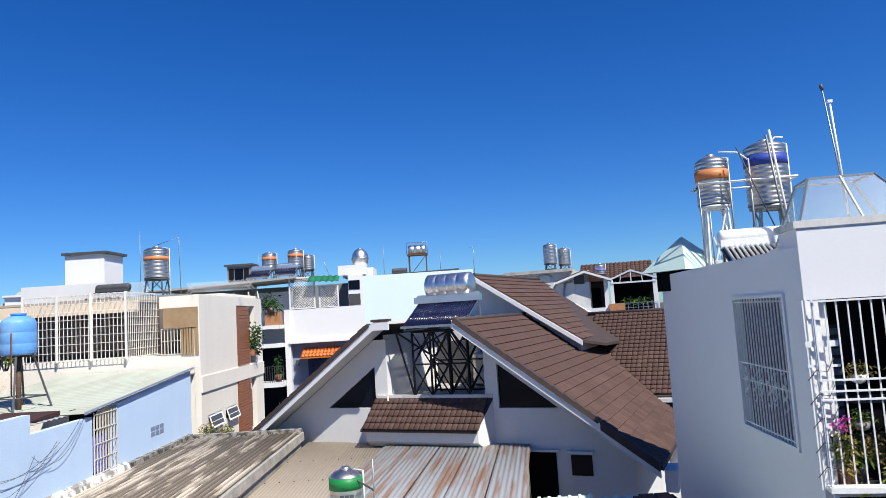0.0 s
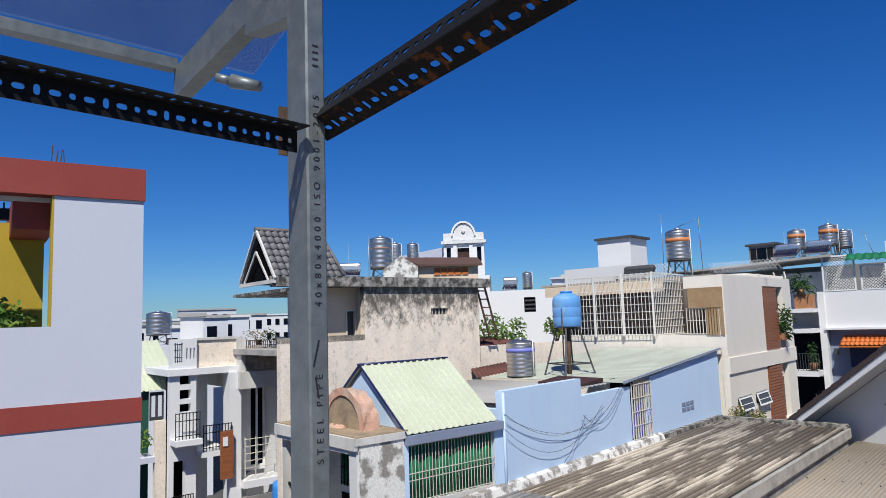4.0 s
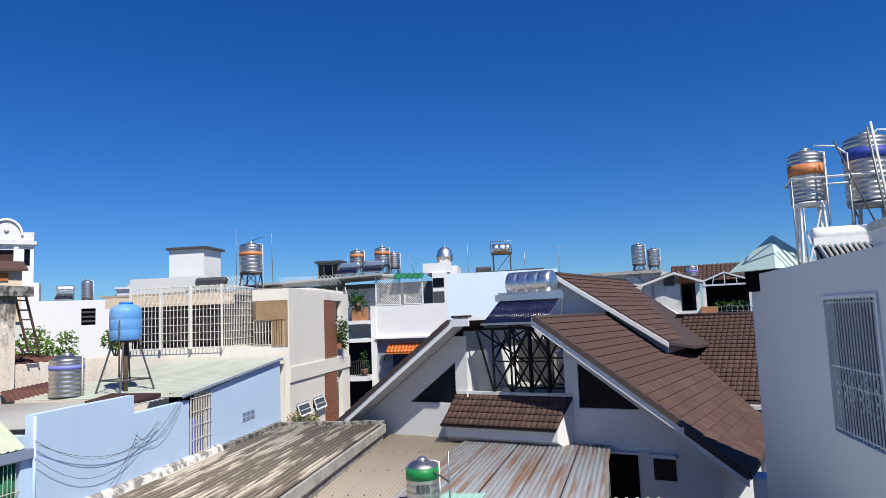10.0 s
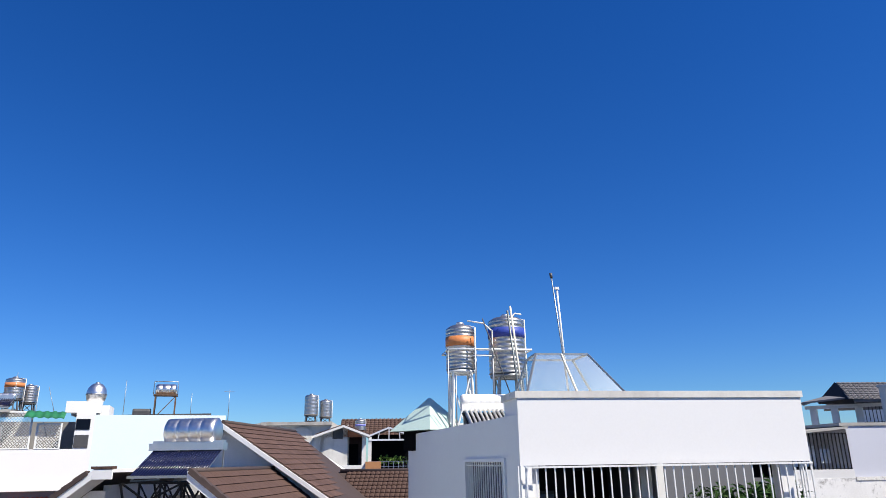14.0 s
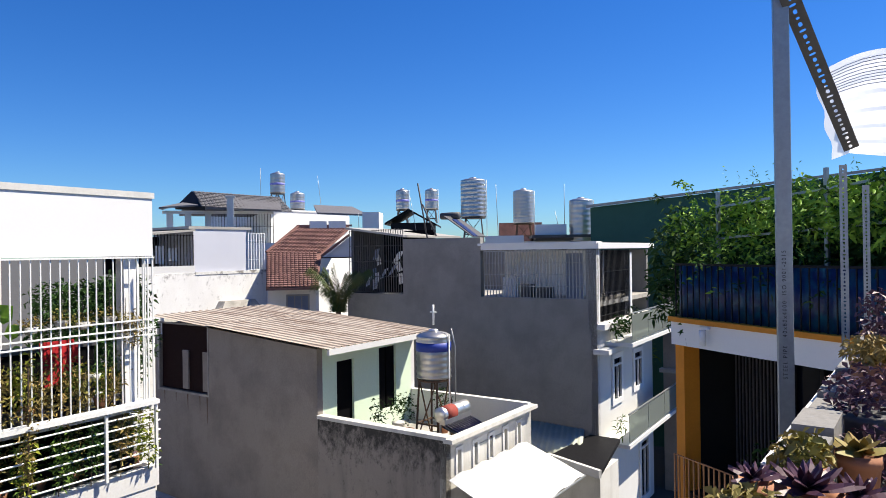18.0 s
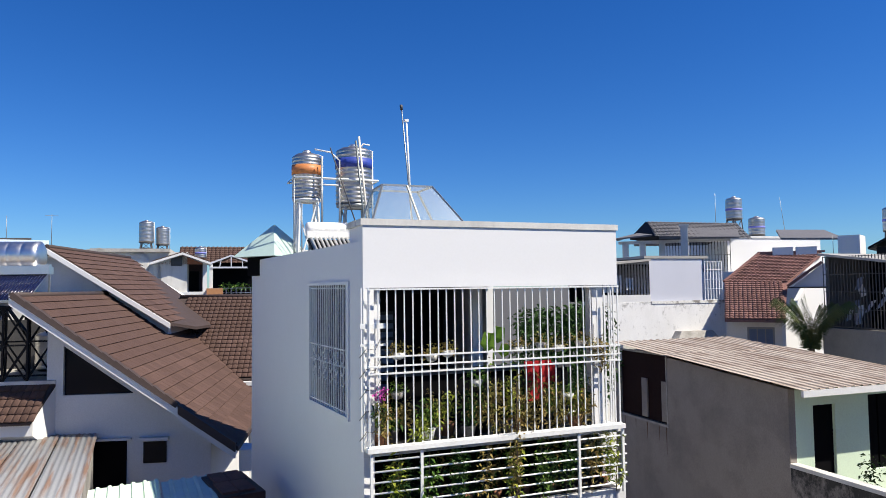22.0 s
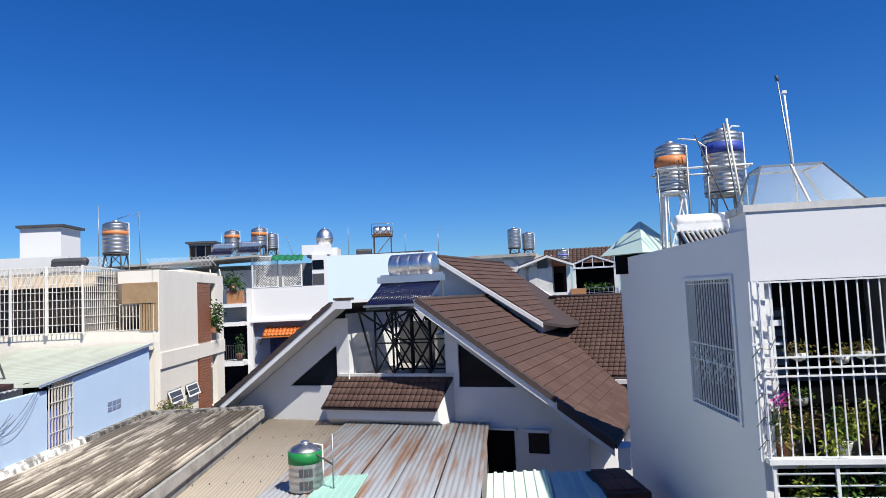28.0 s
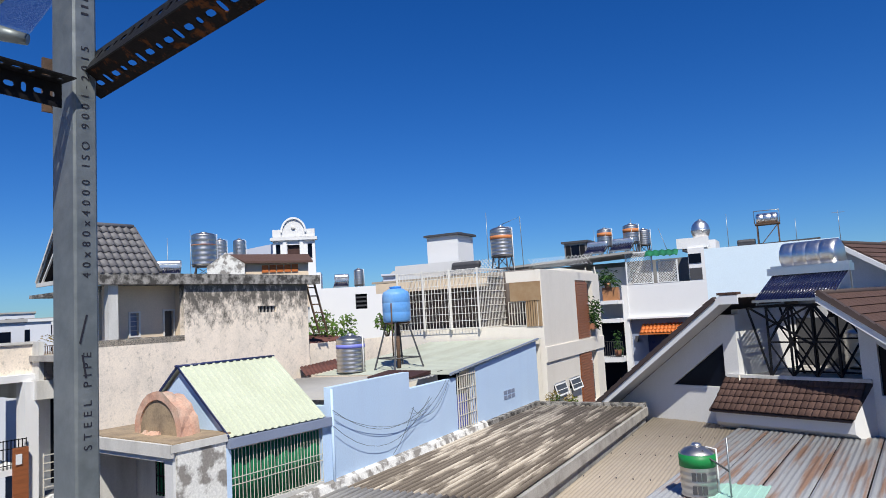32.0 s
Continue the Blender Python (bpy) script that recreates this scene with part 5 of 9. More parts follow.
part("tank_body", Geo().turned([(0.02, 1.45), (0.37, 1.45), (0.40, 1.49), (0.412, 1.72), (0.406, 1.735), (0.412, 1.75), (0.41, 2.0), (0.404, 2.015), (0.41, 2.03), (0.40, 2.25), (0.36, 2.33), (0.2, 2.42), (0.02, 2.43)], 28), PALE_PLASTIC, t)
part("lid", Geo().turned([(0.02, 2.42), (0.17, 2.42), (0.18, 2.48), (0.02, 2.5)], 16), BLUE_PLASTIC, t)
for a in (0.4, 1.97, 3.54, 5.11):
    c, s = math.cos(a), math.sin(a)
    part("leg", Geo().bar((c * 0.78, s * 0.78, -0.1), (c * 0.32, s * 0.32, 1.42), 0.045, 0.045), GREY_STEEL, t)
part("ring_rail", Geo().pipe([(0.62 * math.cos(a), 0.62 * math.sin(a), 0.42) for a in (0.4, 1.97, 3.54, 5.11, 6.68)], 0.02), GREY_STEEL, t)
part("top_frame", Geo().bar((-0.42, 0, 1.42), (0.42, 0, 1.42), 0.07, 0.05).bar((0, -0.42, 1.42), (0, 0.42, 1.42), 0.07, 0.05), RUST, t)
part("centre_post", Geo().rod((0, 0, -0.1), (0, 0, 1.42), 0.06, 8).rod((0.1, -0.44, 0.5), (0.1, -0.44, 2.0), 0.02, 6), RUST, t)
water_tank(pose(-12.42, 16.84, 7.75), 0.42, 1.12, "dented steel water tank with a lilac label band", 0, BAND_LILAC, (0.66, 0.76), ribs=8)
# ---- cream house with the roof cage ----
HC = thing("cream_house", pose(-8.8, 0, 0), "cream three-storey house with slatted wood panels", "house")
along_y(part("side_wall", Geo().wall(23.4, 31.0, 0, 10.72, 0.0, 0.2, [(27.4, 29.9, 8.0, 10.38), (27.3, 29.9, 5.3, 7.45), (24.0, 25.4, 6.15, 6.6), (25.8, 27.15, 6.15, 6.6)]), CREAM, HC, "cream side wall"))
along_y(part("floor_band", Geo().box(23.4, 31.0, -0.05, 0.0, 7.42, 7.95), CREAM, HC))
for z0, z1 in ((8.0, 10.38), (5.3, 7.45)):
    p_ = along_y(part("wood_panel", Geo().box(27.42, 29.0, 0.03, 0.06, z0, z1), WOOD, HC, "brown slatted wood panel"))
    n = int((z1 - z0) / 0.11)
    for i in range(n):
        part("slat", Geo().box(27.42, 29.0, -0.03, 0.03, z0 + i * 0.11, z0 + i * 0.11 + 0.09), WOOD, p_)
    along_y(part("niche", Geo().box(29.0, 29.95, 0.9, 1.0, z0, z1), DARK, HC))
for s in (24.0, 25.8):
    w_ = along_y(part("awning_window", Geo().wall(s, s + 1.35, 6.15, 6.6, 0.02, 0.06, [(s + 0.05, s + 1.3, 6.2, 6.55)]), WHITE_STEEL, HC))
    for z0, z1 in ((6.14, 6.19), (6.33, 6.345), (6.52, 6.555)):
        y0, y1 = -0.16 + 0.3 * (z0 - 6.14), -0.16 + 0.3 * (z1 - 6.14)
        part("sash_bar", Geo().hull([(s + 0.05, y0, z0), (s + 1.3, y0, z0), (s + 1.3, y0 + 0.03, z0), (s + 0.05, y0 + 0.03, z0)], [(s + 0.05, y1, z1), (s + 1.3, y1, z1), (s + 1.3, y1 + 0.03, z1), (s + 0.05, y1 + 0.03, z1)]), WHITE_STEEL, w_)
    for x in (s + 0.05, s + 1.26):
        part("sash_bar", Geo().bar((x + 0.02, -0.145, 6.15), (x + 0.02, -0.02, 6.55), 0.035, 0.03), WHITE_STEEL, w_)
    part("pane", Geo().hull([(s + 0.08, -0.13, 6.18), (s + 1.28, -0.13, 6.18), (s + 1.28, -0.12, 6.18), (s + 0.08, -0.12, 6.18)], [(s + 0.08, -0.015, 6.53), (s + 1.28, -0.015, 6.53), (s + 1.28, -0.005, 6.53), (s + 0.08, -0.005, 6.53)]), WINDOW_SHADE, w_)
    part("recess", Geo().box(s, s + 1.35, 0.12, 0.16, 6.1, 6.65), GREY_STEEL, w_)
part("front_wall", Geo().wall(-6.3, -0.2, 0, 8.72, 23.42, 23.6), CREAM, HC)
part("front_wall", Geo().box(-1.35, -0.2, 23.42, 23.6, 10.3, 10.7).box(-0.25, -0.2, 23.42, 23.6, 8.72, 10.3), CREAM, HC)
part("roof_slab", Geo().box(-2.6, -0.2, 26.3, 30.9, 10.3, 10.85).box(-1.3, -0.2, 23.6, 26.3, 10.3, 10.55).box(-6.2, -0.2, 23.6, 30.9, 8.5, 8.7), CREAM, HC)
part("rear_wall", Geo().box(-6.3, -1.3, 26.1, 26.3, 8.7, 10.9), GREY_BROWN, HC)
part("terrace_canopy", Geo().box(-8.0, -2.6, 24.6, 26.2, 10.72, 10.8), BEIGE_SHEET, HC)
part("rolled_blind", Geo().box(-7.8, -2.6, 24.6, 24.65, 10.3, 10.7), BEIGE, HC)
part("dark_screen", Geo().sheet((-8.0, 25.95, 8.7), (6.6, 0, 0), (0, 0.0, 1.95), 0.22, 0.06), SCREEN, HC, "dark brown ribbed screen behind the cage")
part("bay_blind", Geo().box(-1.2, -0.1, 23.36, 23.4, 9.62, 10.3), BLIND, HC, "faded brown roll blind")
each("bay_slat", [(-0.62 + i * 0.09, -0.56 + i * 0.09, 23.38, 23.42, 8.7, 9.62) for i in range(6)], BLIND, HC)
part("bay_side", Geo().box(-0.1, -0.04, 23.36, 23.8, 8.7, 10.3), BLIND, HC)
g = Geo()
bars(g, -1.3, -0.65, 8.7, 9.62, 23.42, 0.1, 0.012, (8.75, 9.2, 9.6))
part("window_bars", g, CREAM_STEEL, HC)
cg = thing("roof_cage", pose(-9.6, 0, 0), "cream steel bar cage over a roof terrace", "security grille")
for i in range(25):
    x = -5.0 + i * 0.14
    part("cage_bar", Geo().box(x - 0.008, x + 0.008, 23.3, 23.316, 8.7, 10.95), IVORY_STEEL, cg)
for i in range(18):
    y = 23.3 + i * 0.14
    part("cage_bar", Geo().box(-1.616, -1.6, y - 0.008, y + 0.008, 8.7, 10.95), IVORY_STEEL, cg)
for z in (8.75, 9.02, 9.29, 9.56, 9.83, 10.10, 10.37, 10.64, 10.93):
    part("cage_rail", Geo().box(-5.1, -1.6, 23.275, 23.29, z - 0.009, z + 0.009).box(-1.59, -1.575, 23.3, 25.8, z - 0.009, z + 0.009), IVORY_STEEL, cg)
for x in (-5.1, -3.95, -2.8, -1.62):
    part("cage_post", Geo().box(x - 0.03, x + 0.03, 23.24, 23.3, 8.7, 10.97), IVORY_STEEL, cg)
for i in range(18):
    x = -5.1 + i * 0.205
    part("roof_bar", Geo().box(x - 0.009, x + 0.009, 23.3, 26.0, 10.935, 10.952), IVORY_STEEL, cg)
part("back_parapet", Geo().box(-8.6, -5.0, 27.5, 27.7, 8.7, 11.62), WHITE, HC)
bx = thing("stair_box", pose(-15.9, 28.0, 0), "white rooftop stair box with a dark flat lid", "stair box")
part("box", Geo().box(0, 1.6, 0, 1.6, 10.8, 12.85), WHITE_CLEAN, bx)
part("lid", Geo().box(-0.1, 1.75, -0.12, 1.7, 12.85, 12.95), GREY_STEEL, bx)
water_tank(pose(-11.94, 27.5, 10.85), 0.49, 1.3, "steel water tank with an orange band beside aerial poles", 0.75, BAND_ORANGE, (0.58, 0.7), ribs=7)
pl = thing("pipe_arch", pose(-11.94, 27.5, 10.8), "thin pale pipe frame beside a rooftop tank", "pipe")
part("pipe", Geo().pipe([(0.05, 0, 2.2), (0.9, 0, 2.45), (0.95, 0, 0.0)], 0.016), GALV_DULL, pl)
antenna(pose(-12.6, 27.5, 10.8), 2.8)
solar_heater(pose(-13.4, 26.9, 10.9), 1.3, "grey solar water heater lying on a flat roof", 10, 0.3, 1.0, 0.0, 0.15, steel=GREY_STEEL)
lt = thing("roof_lattice", pose(-14.2, 27.2, 11.0), "white diamond lattice fence on a flat roof", "fence")
g = Geo()
for i in range(12):
    g.bar((i * 0.16, 0, 0), (i * 0.16 + 0.5, 0, 0.55), 0.02, 0.02).bar((i * 0.16 + 0.5, 0, 0), (i * 0.16, 0, 0.55), 0.02, 0.02)
part("lattice", g, WHITE_STEEL, lt)
g = Geo()
for i in range(16):
    g.bar((3.4 + i * 0.16, 0.4, 0.0), (3.7 + i * 0.16, 0.4, 0.4), 0.012, 0.012).bar((3.7 + i * 0.16, 0.4, 0.0), (3.4 + i * 0.16, 0.4, 0.4), 0.012, 0.012)
part("lattice", g, WHITE_STEEL, lt)


# ---- row of white houses behind the villa ----
LC = Lot(0, 38)
HW = thing("white_row_house", LC.at(0, 0, 0), "white house with lattice-screened terrace and plant balconies", "house")
part("terrace_wall", Geo().box(-9.05, -5.75, 0, 0.2, 8.5, 10.3), WHITE_CLEAN, HW)
part("front_wall", Geo().box(-5.75, -4.93, 0, 0.2, 8.52, 12.0), WHITE_CLEAN, HW)
part("corner_pier", Geo().box(-5.18, -4.93, 0.0, 0.45, 0, 8.42), WHITE_CLEAN, HW)
part("window", Geo().box(-5.72, -5.1, -0.03, 0.0, 10.35, 10.95), GREY_STEEL, HW)
part("window", Geo().box(-5.72, -5.1, -0.03, 0.0, 11.2, 11.7), GLASS_DARK, HW)
part("terrace_roof", Geo().hull([(-16.7, -0.3, 11.68), (-8.6, -0.3, 12.0), (-8.6, 5, 12.1), (-16.7, 5, 11.8)], [(-16.7, -0.3, 11.8), (-8.6, -0.3, 12.12), (-8.6, 5, 12.2), (-16.7, 5, 11.9)]), GREY_SHEET, HW)
part("terrace_back", Geo().box(-16.4, -5.7, 2.5, 2.7, 8.5, 11.7), GREY_WALL, HW)
part("side_pier", Geo().box(-9.35, -9.05, -0.1, 0.3, 0, 10.3), WHITE_CLEAN, HW)
part("green_awning", Geo().sheet((-7.9, -0.5, 11.72), (1.7, 0, -0.05), (0, 0.5, 0.33), 0.34, 0.06), GREEN_CLOTH, HW, "faded green awning")
for a, b, z0, z1 in ((-9.05, -7.6, 10.3, 12.05), (-7.4, -6.3, 10.3, 11.5)):
    f = part("screen_frame", Geo().wall(a, b, z0, z1, -0.02, 0.04, [(a + 0.07, b - 0.07, z0 + 0.05, z1 - 0.07)]), WHITE_STEEL, HW)
    g = Geo()
    k = 0.14
    n = int((b - a) / k)
    h = z1 - z0
    for i in range(-int(h / k), n):
        for sgn in (1, -1):
            x0 = a + i * k if sgn == 1 else b - i * k
            t0, t1 = max(0.0, (a - x0) if sgn == 1 else (x0 - b)), min(h, (b - x0) if sgn == 1 else (x0 - a))
            if t1 > t0:
                g.bar((x0 + sgn * t0, 0.01, z0 + t0), (x0 + sgn * t1, 0.01, z0 + t1), 0.018, 0.018)
    part("lattice", g, WHITE_STEEL, f)
each("balcony_slab", ((-11.2, -9.36, -1.0, 1.9, 9.3, 9.5), (-11.2, -9.36, -1.0, 1.9, 6.2, 6.45), (-11.2, -9.36, -1, 1.9, 8.3, 8.5)), WHITE_CLEAN, HW)
part("planter_box", Geo().box(-10.2, -9.35, -0.9, -0.5, 9.5, 10.2), WOOD_LIGHT, HW, "reddish wood planter")
part("glass_door", Geo().box(-11.0, -9.35, 0.3, 0.34, 6.45, 8.3).box(-11.0, -9.35, 0.3, 0.34, 3.9, 6.1), GLASS_DARK, HW)
g = Geo()
bars(g, -11.1, -9.3, 6.45, 7.3, -0.95, 0.12, 0.01, (7.3, 6.5))
part("balcony_rail", g, GREY_STEEL, HW)
part("balcony_wall", Geo().box(-11.5, -9.3, 1.9, 2.1, 0, 11.4), WHITE, HW)
part("lower_wall", Geo().wall(-9.05, -5.2, 0, 8.65, 0.3, 0.5), GREY_BLUE, HW, "grey-blue lower wall")
part("ledge", Geo().box(-9.1, -5.2, -0.2, 0.4, 8.42, 8.52), WHITE_CLEAN, HW)
part("awning_slope", Geo().slab([(-8.45, 0.3, 8.1), (-6.3, 0.3, 8.1), (-6.3, -0.6, 7.65), (-8.45, -0.6, 7.65)], 0.06), ORANGE_TILE, HW)
roof_tiles(HW, (-8.45, 0.3, 8.1), (2.15, 0, 0), (0, -0.9, -0.45), 0.2, 0.33, ORANGE_TILE, "wave", 40)
part("dark_window", Geo().box(-8.2, -6.4, 0.25, 0.3, 6.6, 7.6), NAVY, HW)
part("lamp", Geo().box(-8.85, -8.7, 0.1, 0.3, 7.2, 7.5), GREY_STEEL, HW)
for c, r, n, s in (((-9.9, -0.8, 10.7), (0.55, 0.4, 0.5), 160, 0.35), ((-9.6, -0.8, 7.3), (0.3, 0.3, 0.7), 90, 0.25), ((-9.5, -0.9, 4.9), (0.4, 0.3, 0.4), 80, 0.2)):
    b_ = thing("balcony_plant", LC.at(c[0], c[1], c[2] - r[2]), "leafy green plant on a white balcony", "plant", "balcony plants")
    part("foliage", Geo().clump((0, 0, r[2]), r, n, s, 0.25), LEAF_DARK if s > 0.2 else LEAF_DRY, b_)
    part("pot", Geo().turned([(0.02, -0.1), (0.15, -0.1), (0.2, 0.25), (0.02, 0.25)], 12), TERRACOTTA, b_)
HP = thing("pale_blue_house", LC.at(0, 0, 0), "house with a large blank ice-blue wall", "house")
each("blank_wall", ((-4.93, 1.2, 0.0, 0.25, 0, 11.9), (-4.93, 1.2, 9.0, 9.25, 0, 11.6)), PALE_BLUE, HP)
part("flat_roof", Geo().box(-4.85, 1.15, 0.25, 9.0, 11.4, 11.6), CONCRETE, HP)
part("side_wall", Geo().box(1.0, 1.2, 0.25, 9.0, 0, 11.88), WHITE, HP)
part("roof_room", Geo().box(-6.1, -4.4, 0.6, 2.5, 11.9, 12.4), WHITE_CLEAN, HP)
part("shed_roof", Geo().hull([(-4.0, 3, 11.9), (0.5, 3, 11.9), (0.5, 6, 11.9), (-4.0, 6, 11.9)], [(-4.0, 3, 12.1), (0.5, 3, 12.2), (0.5, 6, 12.3), (-4.0, 6, 12.2)]), GREY_STEEL, HP)
for x in (-5.9, -5.1):
    air_conditioner(LC.at(x, 0.3, 12.01))
rt = thing("round_tank", LC.at(-5.2, 1.5, 12.4), "round polished steel tank on a white roof room", "water tank", "rooftop water tanks")
part("tank_body", Geo().turned([(0.02, 0.1), (0.25, 0.13), (0.42, 0.3), (0.48, 0.52), (0.49, 0.6), (0.48, 0.7), (0.42, 0.92), (0.25, 1.12), (0.1, 1.18), (0.1, 1.22), (0.02, 1.22)], 28), STEEL_BRIGHT, rt)
part("seam", Geo().turned([(0.49, 0.57), (0.505, 0.57), (0.505, 0.63), (0.49, 0.63)], 28), STEEL, rt)
part("foot_ring", Geo().turned([(0.25, 0), (0.3, 0), (0.3, 0.2), (0.25, 0.2)], 20), GREY_STEEL, rt)
hf = thing("framed_tank", LC.at(-1.9, 2.0, 11.6), "horizontal steel tank raised on a rusty frame", "water tank", "rooftop water tanks")
part("tank_body", Geo().turned([(0.02, -0.55), (0.22, -0.53), (0.3, -0.45), (0.3, -0.2), (0.29, -0.19), (0.3, -0.18), (0.3, 0.18), (0.29, 0.19), (0.3, 0.2), (0.3, 0.45), (0.22, 0.53), (0.02, 0.55)], 20, (0, 0, 1.75), "x"), STEEL_BRIGHT, hf)
for x in (-0.5, 0.5):
    for y in (-0.3, 0.3):
        part("leg", Geo().bar((x, y, 0), (x, y, 1.5), 0.06, 0.06), RUST, hf)
part("tray", Geo().box(-0.6, 0.6, -0.36, 0.36, 1.42, 1.5), RUST, hf)
part("brace", Geo().bar((-0.5, -0.3, 0.2), (0.5, -0.3, 1.4), 0.04, 0.04), RUST, hf)
part("guard_rail", Geo().pipe([(-0.6, -0.36, 1.5), (-0.6, -0.36, 2.15), (0.6, -0.36, 2.15), (0.6, -0.36, 1.5)], 0.025), GALV, hf)
solar_heater(LC.at(-3.0, 2.0, 11.6), 0.9, "low dark solar water heater on a roof", 8, 0.5, 0.7, 0.1, 0.15, steel=GREY_STEEL)
solar_heater(LC.at(-10.9, 1.5, 12.0), 1.2, "solar water heater with dark tubes on a sheet roof", 12, 0.55, 1.1, 0.1, 0.13)
solar_heater(LC.at(-9.4, 1.5, 12.05), 1.2, "solar water heater with dark tubes on a sheet roof", 12, 0.55, 1.1, 0.1, 0.13)
water_tank(LC.at(-10.85, 3.0, 12.0), 0.44, 1.1, "steel water tank with an orange label band", 0.75, BAND_ORANGE, (0.55, 0.75), ribs=6)
water_tank(LC.at(-9.27, 3.0, 12.05), 0.46, 1.15, "steel water tank with an orange label band", 0.75, BAND_ORANGE, (0.55, 0.75), ribs=6)
water_tank(LC.at(-8.8, 4.2, 12.1), 0.4, 1.0, "plain steel water tank behind solar heaters", 0.6, ribs=6)
sb = thing("stair_box", LC.at(-13.4, 3, 11.8), "dark louvred rooftop stair box", "stair box")
part("box", Geo().box(0, 1.4, 0, 1.2, 0, 1.35), GREY_WALL, sb)
each("louvre", ((0.1, 0.4, -0.03, 0, 0.2, 1.2), (1.0, 1.3, -0.03, 0, 0.2, 1.2)), BLACK_STEEL, sb)
part("window", Geo().box(0.45, 0.95, -0.03, 0, 0.3, 1.2), GLASS_DARK, sb)
part("lid", Geo().box(-0.15, 1.55, -0.15, 1.35, 1.35, 1.47), GREY_STEEL, sb)
ld = thing("ladder", LC.at(-12.2, -0.6, 10.0), "pale wooden ladders lying against a roof edge", "ladder")
for x in (0, 0.5, 1.3, 1.8):
    part("stile", Geo().bar((x, 0, 0), (x - 0.3, 0.2, 1.4), 0.06, 0.05), CREAM_STEEL, ld)
for i in range(6):
    for x in (0, 1.3):
        part("rung", Geo().bar((x - 0.05 * i, 0.03 * i, 0.2 * i + 0.1), (x + 0.5 - 0.05 * i, 0.03 * i, 0.2 * i + 0.1), 0.05, 0.04), CREAM_STEEL, ld)
for x, d, h, l_ in ((-11.2, 2, 1.9, 0.0), (-10.9, 2, 2.0, 0.5), (-9.0, 2, 2.3, 0.0), (-7.0, 2, 1.6, -0.5), (-3.8, 1, 1.9, 0.0), (1.4, 3, 1.7, 0.0), (-0.6, 3, 1.5, 0.0)):
    antenna(LC.at(x, d, 11.8), h, lean=l_, bars_n=1 if x == 1.4 else 0)
# ---- houses behind the villa ridge ----
LF = Lot(15, 45)
HF = thing("arched_house", LF.at(0, 0, 0), "old white house with an arched opening and flat roof", "house")
part("front_wall", Geo().wall(-8.0, -4.0, 0, 11.75, 0, 0.25, [(-6.3, -5.2, 9.5, 11.0)]).box(-4.0, -2.9, 0, 5, 0, 11.75), WHITE_OLD, HF)
part("arch", Geo().turned([(0.55, -0.02), (0.7, -0.02), (0.7, 0.1), (0.55, 0.1)], 20, (0, 0, 0)), WHITE_OLD, HF).matrix_basis = pose(-5.75, 0, 11.0, 90)
part("roof_slab", Geo().box(-8.3, -3.9, -0.4, 5, 11.75, 11.95), CONCRETE, HF)
part("low_roof", Geo().slab([(-9.8, -0.2, 11.7), (-7.8, -0.2, 12.0), (-7.8, 5, 12.0), (-9.8, 5, 11.7)], 0.15), GREY_SHEET, HF)
part("opening", Geo().box(-6.3, -5.2, 0.5, 0.6, 9.5, 11.5), DARK, HF)
part("vent", Geo().box(-3.85, -3.2, -0.04, 0.0, 10.9, 11.5), GREY_STEEL, HF)
water_tank(LF.at(-5.5, 2, 11.95), 0.45, 1.4, "ribbed steel water tank on a flat roof", 0.5, ribs=5)
water_tank(LF.at(-4.6, 2.6, 11.95), 0.42, 1.2, "ribbed steel water tank on a flat roof", 0.4, ribs=5)
H2 = thing("gabled_house", LF.at(0, 0, 0), "house with a white-edged gable and arched balcony", "house")
part("gable_roof", Geo().slab([(-5.0, -0.6, 11.1), (-3.15, -0.6, 11.72), (-3.15, 4, 11.72), (-5.0, 4, 11.1)], 0.14).slab([(-3.15, -0.6, 11.72), (-1.5, -0.6, 11.1), (-1.5, 4, 11.1), (-3.15, 4, 11.72)], 0.14), WHITE, H2)
part("tiles", Geo().slab([(-4.9, -0.5, 11.2), (-3.15, -0.5, 11.79), (-3.15, 4, 11.79), (-4.9, 4, 11.2)], 0.05).slab([(-3.15, -0.5, 11.79), (-1.6, -0.5, 11.2), (-1.6, 4, 11.2), (-3.15, 4, 11.79)], 0.05), BROWN_TILE, H2)
part("gable_face", Geo().hull([(-4.6, 0, 11.0), (-1.9, 0, 11.0), (-3.15, 0, 11.55)], [(-4.6, 0.1, 11.0), (-1.9, 0.1, 11.0), (-3.15, 0.1, 11.55)]), WOOD, H2)
part("back_wall", Geo().box(-4.6, -1.9, 1.6, 1.8, 0, 11.1), DARK_WOOD, H2)
each("column", ((-4.65, -4.4, 0, 0.25, 9.2, 11.1), (-2.0, -1.75, 0, 0.25, 9.2, 11.1)), WHITE, H2)
part("sill", Geo().box(-4.7, -1.7, -0.1, 0.4, 9.0, 9.3), WHITE, H2)
each("door", ((-2.9, -2.3, 1.5, 1.58, 9.3, 10.6), (-4.2, -3.6, 1.5, 1.58, 9.6, 10.4)), DARK, H2)
H3 = thing("trussed_terrace_house", LF.at(0, 0, 0), "house with a dark steel truss gable over a planted terrace", "house")
# Near-black back wall stands for the shade deep in the terrace.
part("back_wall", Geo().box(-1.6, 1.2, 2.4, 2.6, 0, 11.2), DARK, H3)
each("column", ((-1.6, -1.4, 0, 0.2, 8.9, 11.0), (1.0, 1.3, 0, 0.2, 0, 11.0)), WHITE, H3)
